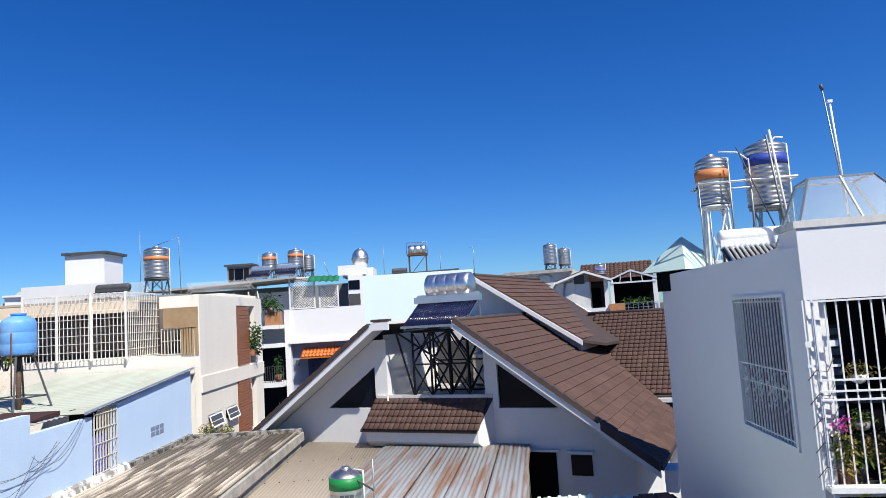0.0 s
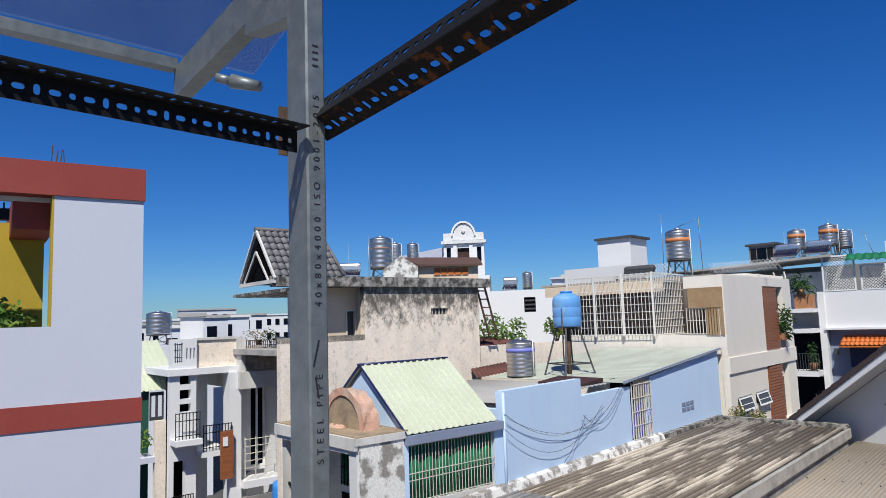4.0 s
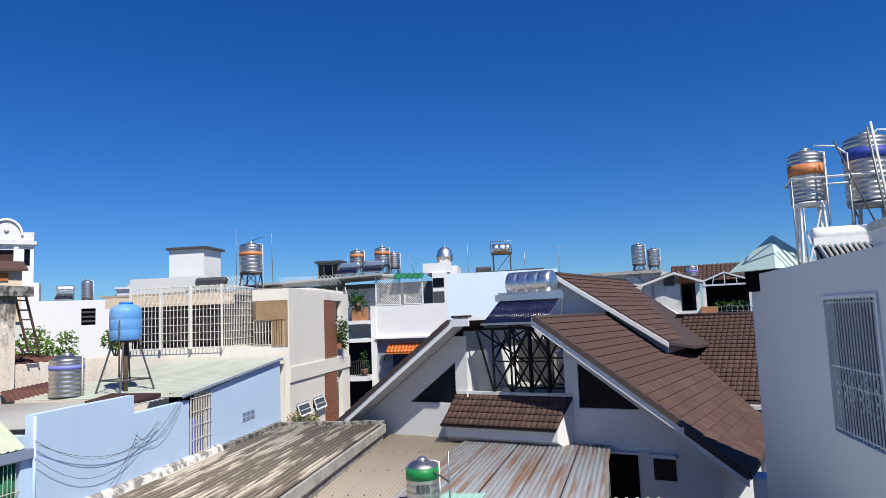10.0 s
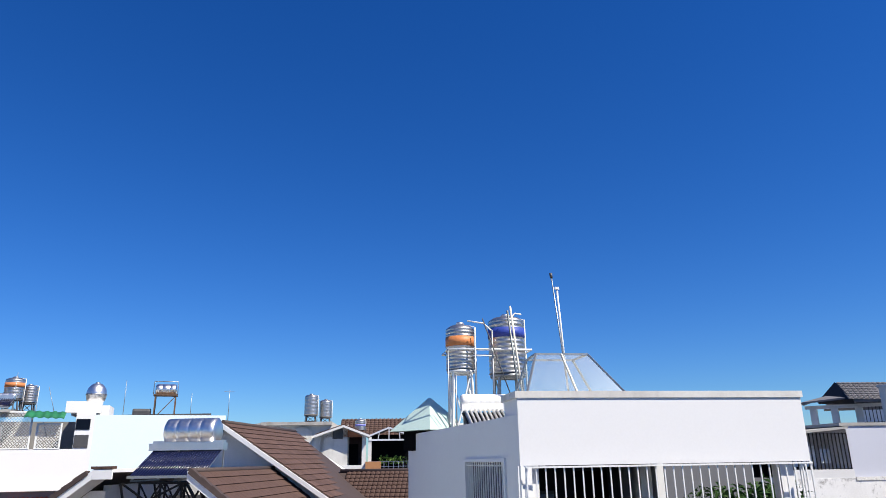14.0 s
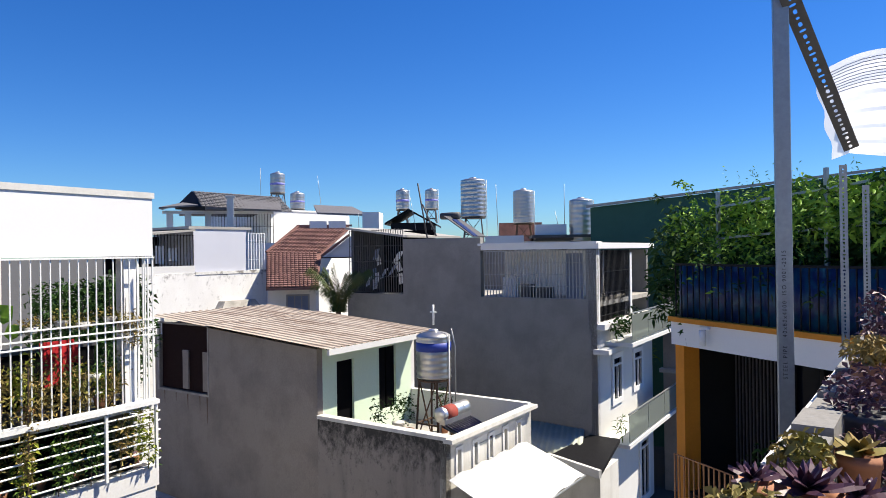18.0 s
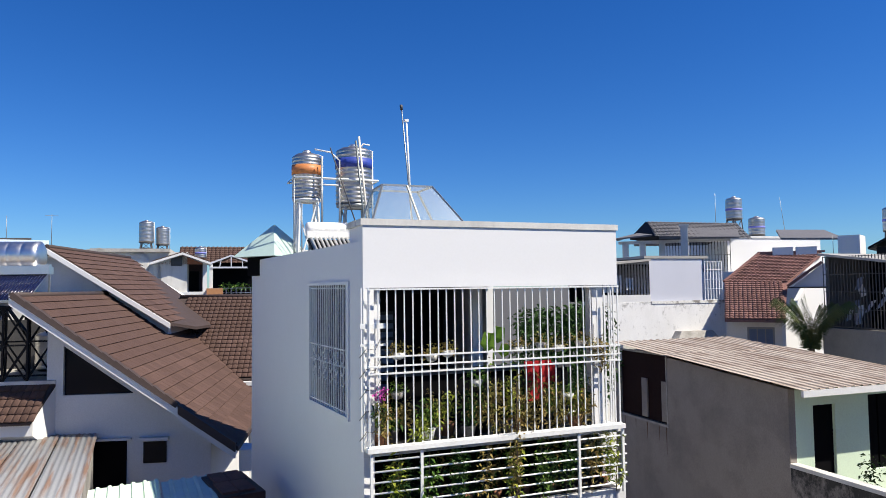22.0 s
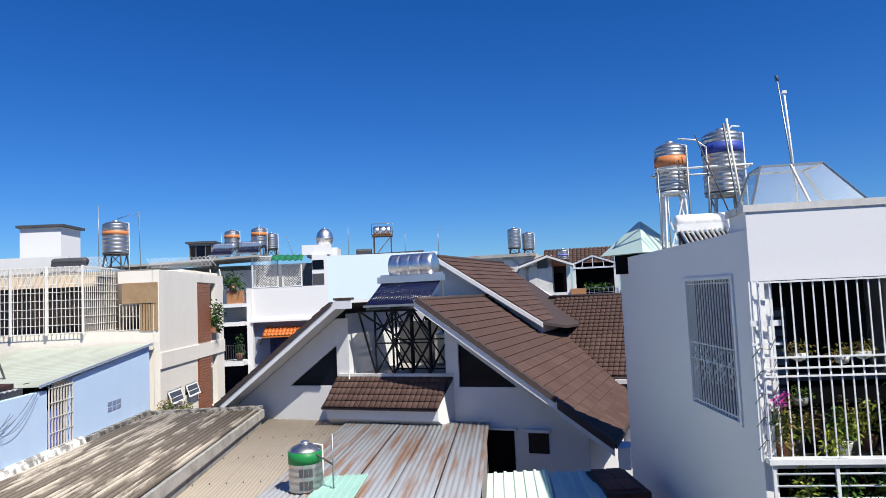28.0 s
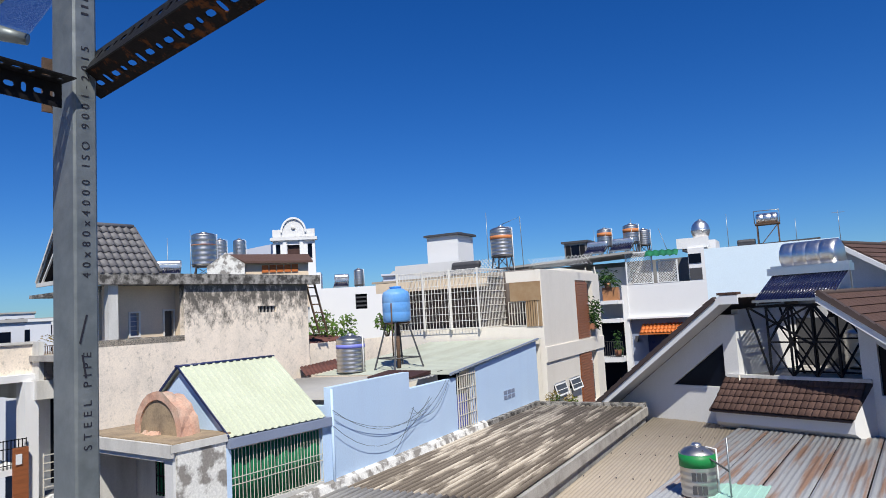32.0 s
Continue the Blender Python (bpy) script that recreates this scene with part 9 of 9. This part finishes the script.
def slotted_angle(m, length, mat, label, wdt=0.042, tag="slotted steel angles", low=None):
    """Perforated L-section steel along x, slots cut through both flanges; the flat flange leaves towards +y, at the foot where low names its material, else at the top."""
    t = thing("slotted_angle", m, label, "steel angle", tag)
    th, k = 0.0025, wdt / 0.045
    slots, x = [], 0.012
    while x < length - 0.03:
        w_, h_ = ((0.010, 0.010), (0.019, 0.010), (0.010, 0.018), (0.019, 0.010))[len(slots) % 4]
        slots.append((x + w_ * k / 2, wdt * (0.55 if low else 0.5), w_ * k / 2, h_ * k / 2))
        x += (w_ + 0.011) * k
    part("upright_flange", Geo().perforated(length, wdt, -th, 0.0, slots), mat, t)
    o = part("flat_flange", Geo().perforated(length, wdt, -th, 0.0, slots), low or mat, t)
    o.matrix_basis = Matrix.Translation((0, 0, 0.0 if low else wdt)) @ Matrix.Rotation(radians(-90), 4, "X")
    return t


def printed(text, size, m, parent, spread=1.35):
    c = bpy.data.curves.new("printed_line", "FONT")
    c.body, c.size, c.extrude, c.space_character = text, size, 0.0002, spread
    c.materials.append(INK)
    o = new("printed_line", c)
    o.parent, o.matrix_basis = parent, m
    return o


def tube_post(geo, x0, x1, y0, y1, z0, z1, r=0.004):
    """A square tube with softly rounded corners."""
    ring = [(x0 + r, y0), (x1 - r, y0), (x1, y0 + r), (x1, y1 - r), (x1 - r, y1), (x0 + r, y1), (x0, y1 - r), (x0, y0 + r)]
    return geo.hull([(x, y, z0) for x, y in ring], [(x, y, z1) for x, y in ring])


# the post's nearest corner stands at (-1.612, 1.109)
ps = thing("steel_post", pose(-1.612, 1.109, TF, 0, 0, -10), "grey galvanised rectangular post with a printed maker's line", "post", "terrace posts")
part("tube", tube_post(Geo(), -0.09, 0.0, 0.0, 0.042, 0, 2.48), GALV_DULL, ps)
part("clip", Geo().box(-0.115, -0.08, 0.004, 0.03, 1.88, 1.95).box(-0.12, -0.113, -0.006, 0.04, 1.86, 1.965), RUST, ps)
up = Matrix.Rotation(radians(90), 4, "Z") @ Matrix.Rotation(radians(90), 4, "X") @ Matrix.Rotation(radians(90), 4, "Z")
printed("40x80x4000 ISO 9001-2015", 0.020, Matrix.Translation((0.0008, 0.027, 1.535)) @ up, ps, 1.86)
printed("STEEL PIPE", 0.020, Matrix.Translation((0.0008, 0.027, 1.235)) @ up, ps, 1.86)
for k in range(13):
    z = 0.98 + 0.0175 * k if k < 9 else 2.02 + 0.014 * (k - 9)
    part("ink_bar", Geo().box(0.0, 0.0008, 0.014, 0.027, z, z + 0.004), INK, ps)
part("scratch", Geo().bar((0.0006, 0.008, 1.42), (0.0006, 0.020, 1.47), 0.0014, 0.003), INK, ps)
part("scratch", Geo().bar((0.0006, 0.018, 1.36), (0.0006, 0.012, 1.40), 0.0014, 0.003), INK, ps)
part("weld", Geo().box(-0.082, 0.002, -0.002, 0.042, 2.42, 2.445), RUST, ps)
slotted_angle(Matrix.Translation((-1.66, 1.142, 9.862)) @ Matrix.Rotation(radians(-12.5), 4, "Z") @ Matrix.Rotation(radians(-1.0), 4, "Y") @ Matrix.Rotation(radians(-29), 4, "X"), 0.82, BLACK_STEEL, "dark rusting slotted steel angle under the open sky", 0.056, low=RUSTING)
slotted_angle(pose(-1.632, 1.100, 9.792, 0, 0, -91), 2.6, BLACK_STEEL, "dark grey slotted steel angle below a glass canopy", 0.044)
cn = thing("glass_canopy", pose(0, 0, 0), "blue-tinted glass canopy on grey steel tubes", "canopy")
part("cantilever_beam", Geo().bar((-1.588, 1.149, 10.262), (-2.639, 1.371, 10.262), 0.05, 0.10), GALV_DULL, cn, "pale grey steel beam")
part("edge_beam", Geo().bar((-2.639, 1.346, 10.321), (-3.05, -3.83, 10.321), 0.05, 0.036), GALV_DULL, cn)
part("cross_beam", Geo().bar((-0.667, 0.968, 10.794), (-1.588, 1.149, 10.367), 0.07, 0.09), GALV, cn)
part("rust_joint", Geo().bar((-1.75, 1.183, 10.262), (-1.78, 1.190, 10.262), 0.056, 0.106), RUST, cn)
part("elbow_beam", Geo().bar((-1.93, 1.196, 10.198), (-1.655, 1.150, 10.146), 0.045, 0.085), GALV_DULL, cn, "short grey steel beam at the post head")
part("glass_sheet", Geo().slab([(-2.607, 1.626, 10.359), (-0.273, 1.149, 10.876), (-0.503, -3.83, 10.876), (-3.05, -3.83, 10.359)], 0.008), GLASS_BLUE, cn, "dusty blue glass").visible_shadow = False
part("pipe_stub", Geo().rod((-2.082, 1.18, 10.088), (-2.055, 1.206, 10.078), 0.012, 10).rod((-2.055, 1.206, 10.078), (-1.999, 1.258, 10.061), 0.019, 10, 0.013), GALV_DULL, cn, "grey plastic drain stub")
# right-hand post, parapet and shade net
ps2 = thing("steel_post", pose(4.15, -0.455, 7.95, 0, 0, 4), "speckled galvanised post standing on a planted parapet", "post", "terrace posts")
part("tube", tube_post(Geo(), -0.02, 0.02, -0.042, 0.04, 0, 3.3), GALV, ps2)
up2 = Matrix.Rotation(radians(-90), 4, "Z") @ Matrix.Rotation(radians(90), 4, "X") @ Matrix.Rotation(radians(90), 4, "Z")
printed("STEEL PIPE   40x80x4000  ISO 9001-2015", 0.03, Matrix.Translation((-0.0206, -0.006, 0.75)) @ up2, ps2)
ax = Vector((1.35, -0.51, -0.70)).normalized()
az_ = ax.cross((4.6, -0.5, 1.0)).normalized()
ay = az_.cross(ax)
tilt = Matrix((ax, ay, az_)).transposed().to_4x4()
slotted_angle(Matrix.Translation((4.04, -0.43, 10.79)) @ tilt, 1.62, GREY_STEEL, "dark slotted steel angle beside a shade net", 0.095)
slotted_angle(pose(5.71, -1.0, 8.268, 0, -90, 0), 1.75, GALV, "pale slotted steel upright", 0.05)
slotted_angle(pose(5.892, -1.168, 8.618, 0, -90, 4), 1.26, GALV, "pale slotted steel upright", 0.045)
pw = thing("planted_parapet", pose(1.22, -0.12, 0, 0, 0, -14), "dark weathered block parapet lined with pots", "parapet")
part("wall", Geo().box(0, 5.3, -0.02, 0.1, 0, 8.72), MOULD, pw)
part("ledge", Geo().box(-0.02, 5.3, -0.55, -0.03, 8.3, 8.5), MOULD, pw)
for i in range(14):
    part("block", Geo().box(0.9 + i * 0.3, 1.17 + i * 0.3, -0.03, 0.09, 8.72, 8.84 + 0.02 * (i % 2)), GREY_WALL, pw)
part("white_edge", Geo().box(0.85, 5.3, 0.1, 0.114, 8.72, 8.82), WHITE, pw)
nt = thing("shade_net", pose(0, 0, 0), "white shade net sagging from a steel angle", "shade net")
g, n = Geo(), 24
top = (Vector((4.96, -0.8, 10.58)), Vector((5.1, -1.9, 10.86)))
low = (Vector((5.48, -0.99, 10.08)), Vector((5.0, -1.9, 9.86)))


def net_point(a, b):
    """a runs outwards, b down from the upper hem."""
    p = (top[0].lerp(top[1], a)).lerp(low[0].lerp(low[1], a), b)
    return p + Vector((0.05 * math.sin(3.14 * b) + 0.012 * math.sin(40 * b + 5 * a), 0, 0.03 * math.sin(9 * a) * (1 - b)))


for i in range(n):
    for j in range(n):
        g.face([net_point((i + u) / n, (j + v) / n) for u, v in ((0, 0), (1, 0), (1, 1), (0, 1))], True)
part("net", g, NET, nt)
for j in range(9):
    part("net_thread", Geo().pipe([net_point(i / 12, 0.06 + 0.028 * j) + Vector((-0.006, 0, 0)) for i in range(13)], 0.003, 4), GREY_BLUE, nt)
g = Geo()
h0, h1 = Vector((5.06, -0.76, 10.5)), Vector((5.4, -0.9, 10.04))
for i in range(12):
    ring = []
    for u in (i / 12, (i + 1) / 12):
        c = h0.lerp(h1, u) + Vector((0, 0.012 * math.sin(14 * u), 0))
        w_ = 0.02 + 0.075 * math.sin(3.0 * u) ** 0.7 + (0.05 if u > 0.85 else 0)
        ring.append((c + Vector((0, 0.02, -0.01)), c + Vector((0.03, -w_, 0.35 * w_))))
    g.face([ring[0][0], ring[1][0], ring[1][1], ring[0][1]], True)
part("hem", g, NET, nt, "folded white hem")
def rosette(m, r, leaves, mat, label, pot=True, wide=0.32):
    """A pot with a rosette of long fleshy leaves."""
    t = thing("succulent", m, label, "plant", "succulents on the parapet")
    if pot:
        part("pot", Geo().turned([(0.02, -0.2), (r * 0.45, -0.2), (r * 0.6, -0.02), (r * 0.65, -0.02), (r * 0.65, 0.02), (r * 0.5, 0.0), (0.02, -0.02)], 18), TERRACOTTA, t)
    g = Geo()
    for i in range(leaves):
        a = i * 2.4
        el = 0.15 + 1.1 * i / leaves
        ln = r * (1.1 - 0.5 * i / leaves)
        d = Vector((math.cos(a) * math.cos(el), math.sin(a) * math.cos(el), math.sin(el)))
        s = Vector((-math.sin(a), math.cos(a), 0))
        nrm = s.cross(d)
        prev = None
        for k in range(6):
            u = k / 5
            w = ln * wide * math.sin(math.pi * (0.12 + 0.86 * u)) * 0.5
            c = d * ln * u + Vector((0, 0, 0.02 - 0.12 * ln * u * u))
            row = [c - s * w + nrm * w * 0.35, c - nrm * 0.004, c + s * w + nrm * w * 0.35]
            if prev:
                g.face([prev[0], prev[1], row[1], row[0]], True)
                g.face([prev[1], prev[2], row[2], row[1]], True)
            prev = row
    part("leaves", g, mat, t)
    return t


random.seed(11)
rosette(pose(1.78, -0.30, 8.83), 0.12, 24, LEAF_PURPLE, "large dark purple succulent rosette in a clay pot")
rosette(pose(1.72, -0.18, 8.86), 0.07, 18, LEAF_PURPLE, "small purple succulent rosette")
rosette(pose(2.35, -0.50, 8.78), 0.10, 13, LEAF_OLIVE, "broad pale green succulent", True, 0.6)
rosette(pose(2.05, -0.45, 8.74), 0.10, 16, LEAF_PURPLE, "purple succulent in a black pot")
for x, y, z, r, mt in ((1.6, -0.16, 8.82, 0.08, LEAF_DRY), (1.7, -0.24, 8.78, 0.07, LEAF_DRY), (2.05, -0.32, 8.84, 0.08, LEAF_OLIVE), (2.75, -0.6, 8.86, 0.15, LEAF_PURPLE), (3.1, -0.68, 8.98, 0.10, LEAF_DRY), (3.3, -0.8, 9.02, 0.14, LEAF_PURPLE), (2.95, -0.72, 8.76, 0.2, LEAF_PURPLE), (3.6, -0.86, 9.08, 0.16, LEAF_PURPLE), (2.5, -0.62, 8.70, 0.16, LEAF_PURPLE)):
    t = thing("potted_succulent", pose(x, y, z), "clump of small fleshy leaves in a pot", "plant", "succulents on the parapet")
    part("pot", Geo().turned([(0.02, -0.3), (r * 0.7, -0.3), (r * 0.8, -0.04), (r * 0.85, -0.02), (0.02, -0.03)], 16), TERRACOTTA if mt is not LEAF_PURPLE else GREY_STEEL, t)
    part("leaves", Geo().clump((0, 0, r * 0.3), (r, r, r * 0.7), 420, 0.034, 0.5), mt, t)
# ---- plants of the caged balcony ----
random.seed(3)
KIND = ("leafy green pot plant behind cage bars", "yellowing pot plant behind cage bars", "trailing brown-green pot plant behind cage bars")
for i in range(18):
    s = A0 + 0.3 + i * 0.21 + random.uniform(-0.05, 0.05)
    row = i % 3
    t = thing("balcony_pot_plant", LA.at(s, 0.1 + 0.15 * row, 7.206), KIND[i % 3], "plant", "caged balcony plants")
    part("pot", Geo().turned([(0.02, 0), (0.08, 0), (0.12, 0.17), (0.13, 0.19), (0.02, 0.16)], 14), (TERRACOTTA, GREY_STEEL, BLACK_STEEL, BLACK_STEEL, GREY_STEEL)[i % 5] if i != 3 else PLASTIC_WHITE, t)
    h = random.uniform(0.14, 0.34) + (0.26 if 7 < i < 13 else 0.04)
    part("foliage", Geo().clump((0, -0.04, 0.22 + h * 0.6), (0.15, 0.12, h), 130, 0.085, 0.42), (LEAF_YELLOW, LEAF_DARK, LEAF_DRY, LEAF, LEAF_YELLOW)[i % 5], t)
    part("dry_sprig", Geo().clump((0.05, -0.1, 0.35 + h * 0.5), (0.2, 0.1, h), 60, 0.06, 0.3), LEAF_OLIVE if i % 2 else LEAF_DRY, t, kind="stuff")
    if i % 4 == 1:
        part("trailing_stem", Geo().clump((0.02, -0.24, -0.35), (0.1, 0.05, 0.5), 130, 0.06, 0.35), LEAF_OLIVE, t, kind="stuff")
for s, z in ((A0 + 0.5, 7.95), (3.5, 8.45), (3.75, 8.5), (4.2, 8.05), (5.75, 7.75), (4.9, 8.5), (5.3, 8.55), (5.6, 8.5), (6.25, 8.45), (3.0, 8.5), (6.0, 8.55)):
    t = thing("hanging_basket", LA.at(s, 0.05, z), "hanging plant basket on a balcony cage", "plant", "caged balcony plants")
    part("basket", Geo().turned([(0.02, -0.1), (0.07, -0.08), (0.1, 0.0), (0.02, 0.0)], 12), PEEL, t)
    part("foliage", Geo().clump((0, 0, 0.03), (0.2, 0.1, 0.13), 100, 0.075, 0.3), LEAF_OLIVE if z > 8.4 else LEAF, t)
    part("wire", Geo().rod((0, 0, 0), (0, 0, 0.35), 0.004, 4), CABLE, t)
for i in range(16):
    s = A0 + 0.45 + i * 0.24
    t = thing("shade_plant", LA.at(s, 0.16 + 0.2 * (i % 2), 6.22), "dense shade plant behind a tube railing", "plant", "lower balcony plants")
    part("pot", Geo().turned([(0.02, 0), (0.1, 0), (0.14, 0.15), (0.02, 0.13)], 12), TERRACOTTA if i % 2 else BLACK_STEEL, t)
    part("foliage", Geo().clump((0, -0.04, 0.48), (0.2, 0.16, 0.4), 150, 0.09, 0.4), (LEAF, LEAF_DARK, LEAF_DARK, LEAF_DRY)[i % 4], t)
# Bench body is a black block added for the shade behind the plants.
sf = thing("plant_shelf", LA.at(0, 0, 7.206), "dark bench behind the balcony plants, its black body standing for shade", "shelf")
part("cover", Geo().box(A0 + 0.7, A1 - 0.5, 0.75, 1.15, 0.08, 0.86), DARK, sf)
part("shelf_top", Geo().box(A0 + 0.66, A1 - 0.46, 0.72, 1.18, 0.86, 0.9), GREY_STEEL, sf)
each("leg", [(x, x + 0.05, 0.8, 0.85, 0, 0.08) for x in (A0 + 0.8, A1 - 0.7)], GREY_STEEL, sf)
t = thing("orchid", LA.at(A0 + 0.2, -0.02, 7.85), "magenta orchid tied to the cage bars", "plant")
part("petals", Geo().clump((0, -0.1, 0.12), (0.1, 0.06, 0.12), 60, 0.05, 0.7), FLOWER, t)
part("leaves", Geo().clump((0, -0.05, -0.15), (0.1, 0.06, 0.2), 40, 0.1, 0.25), LEAF_DARK, t)
for dx, dz, sz in ((-0.1, 0.0, 0.3), (0.08, 0.12, 0.26), (0.16, -0.1, 0.22)):
    if dx < -0.05:
        bl_ = thing("broad_leaf_plant", LA.at(4.5, 0.1, 8.45), "broad bright green leaves beside a balcony column", "plant")
        part("stem", Geo().rod((0, 0, -0.2), (0.02, 0, 0.1), 0.012, 6), LEAF, bl_)
    part("leaf", Geo().slab([(dx, 0, dz), (dx + sz * 0.35, -0.05, dz + sz * 0.2), (dx + sz * 0.3, -0.1, dz + sz * 0.9), (dx - sz * 0.25, -0.08, dz + sz), (dx - sz * 0.4, -0.03, dz + sz * 0.4)], 0.004), LEAF_FERN, bl_)
t = thing("red_cloth", LA.at(5.42, 0.35, 7.62), "bright red cloth hung to dry behind the bars", "cloth")
part("cloth", Geo().hull([(-0.2, 0, 0), (0.2, 0.03, 0.02), (0.2, 0.05, 0.02), (-0.2, 0.02, 0)], [(-0.26, 0, 0.62), (0.24, 0.03, 0.62), (0.24, 0.05, 0.62), (-0.26, 0.02, 0.62)]), RED_CLOTH, t)
part("sleeve", Geo().hull([(0.2, 0, 0.3), (0.32, 0, 0.26), (0.32, 0.03, 0.26), (0.2, 0.03, 0.3)], [(0.2, 0, 0.6), (0.28, 0, 0.56), (0.28, 0.03, 0.56), (0.2, 0.03, 0.6)]), RED_CLOTH, t)
for i in range(9):
    s = A0 + 0.45 + i * 0.45
    t = thing("climbing_plant", LA.at(s, -0.05, 6.2), "climbing plant threaded through a white railing", "plant", "railing climbers")
    part("foliage", Geo().clump((0, -0.04, 0.5), (0.17, 0.07, 0.48), 130, 0.085, 0.42), (LEAF_YELLOW, LEAF, LEAF_DARK, LEAF_DRY)[i % 4], t)
    part("stem", Geo().rod((0, 0, 0), (0.04, 0, 0.9), 0.008, 5), BARK, t)
for s, z, h, w_, n, mt in ((6.3, 8.05, 0.55, 0.16, 260, LEAF_DRY), (4.45, 7.25, 0.8, 0.2, 330, LEAF_OLIVE), (4.95, 7.2, 0.7, 0.16, 260, LEAF_DRY), (5.55, 7.2, 0.62, 0.16, 230, LEAF_OLIVE), (6.4, 6.35, 0.85, 0.12, 240, LEAF_YELLOW), (2.75, 7.25, 0.75, 0.13, 200, LEAF_DRY), (3.3, 7.2, 0.4, 0.2, 200, LEAF_YELLOW), (5.95, 7.22, 0.6, 0.18, 220, LEAF_DRY), (3.9, 6.3, 0.8, 0.16, 240, LEAF_DARK), (5.3, 6.3, 0.7, 0.2, 260, LEAF_DARK), (3.0, 6.3, 0.75, 0.18, 240, LEAF_DARK)):
    t = thing("climbing_plant", LA.at(s, -0.06, z), "half-dry climber tangled in white cage bars", "plant", "cage climbers")
    part("foliage", Geo().clump((0, 0, h * 0.5), (w_, 0.08, h * 0.55), n, 0.075, 0.34), mt, t)
    part("stem", Geo().pipe([(0, 0, 0), (0.05, 0.01, h * 0.4), (-0.03, 0, h * 0.75), (0.02, 0, h)], 0.006, 4), BARK, t)
t = thing("vine", LA.at(4.75, -0.13, 6.2), "dry vine climbing up the cage", "plant")
part("foliage", Geo().clump((0, 0, 0.9), (0.14, 0.06, 1.0), 330, 0.07, 0.35).clump((0.5, 0.1, 1.2), (0.3, 0.1, 0.35), 160, 0.07, 0.35), LEAF_DRY, t)
part("stem", Geo().rod((0, 0, 0), (0.02, 0, 1.8), 0.012, 5), BARK, t)
# plants at the foot of the cream house and along the fibre roof
for x, y, z, r in ((-8.5, 22.95, 6.0, 0.32), (-7.9, 22.95, 5.92, 0.26)):
    t = thing("wild_shrub", pose(x, y, z), "straggly half-dry shrub growing behind a roof edge", "plant", "wild shrubs")
    part("foliage", Geo().clump((0, 0, 0.26), (r, 0.2, 0.28), 170, 0.11, 0.3), LEAF_DRY, t)
    part("leaves", Geo().clump((0.1, 0, 0.22), (r * 0.8, 0.18, 0.22), 70, 0.10, 0.35), LEAF, t)
    part("stem", Geo().rod((0, 0, -0.3), (0, 0, 0.3), 0.02, 5), BARK, t)
t = thing("balcony_plant", pose(-8.75, 29.4, 9.0), "hanging green plant in a wall niche", "plant", "balcony plants")
part("foliage", Geo().clump((0.1, 0, 0), (0.3, 0.5, 0.7), 300, 0.2, 0.35), LEAF_DARK, t)
part("pot", Geo().box(-0.2, 0.1, -0.3, 0.3, -0.7, -0.45), TERRACOTTA, t)
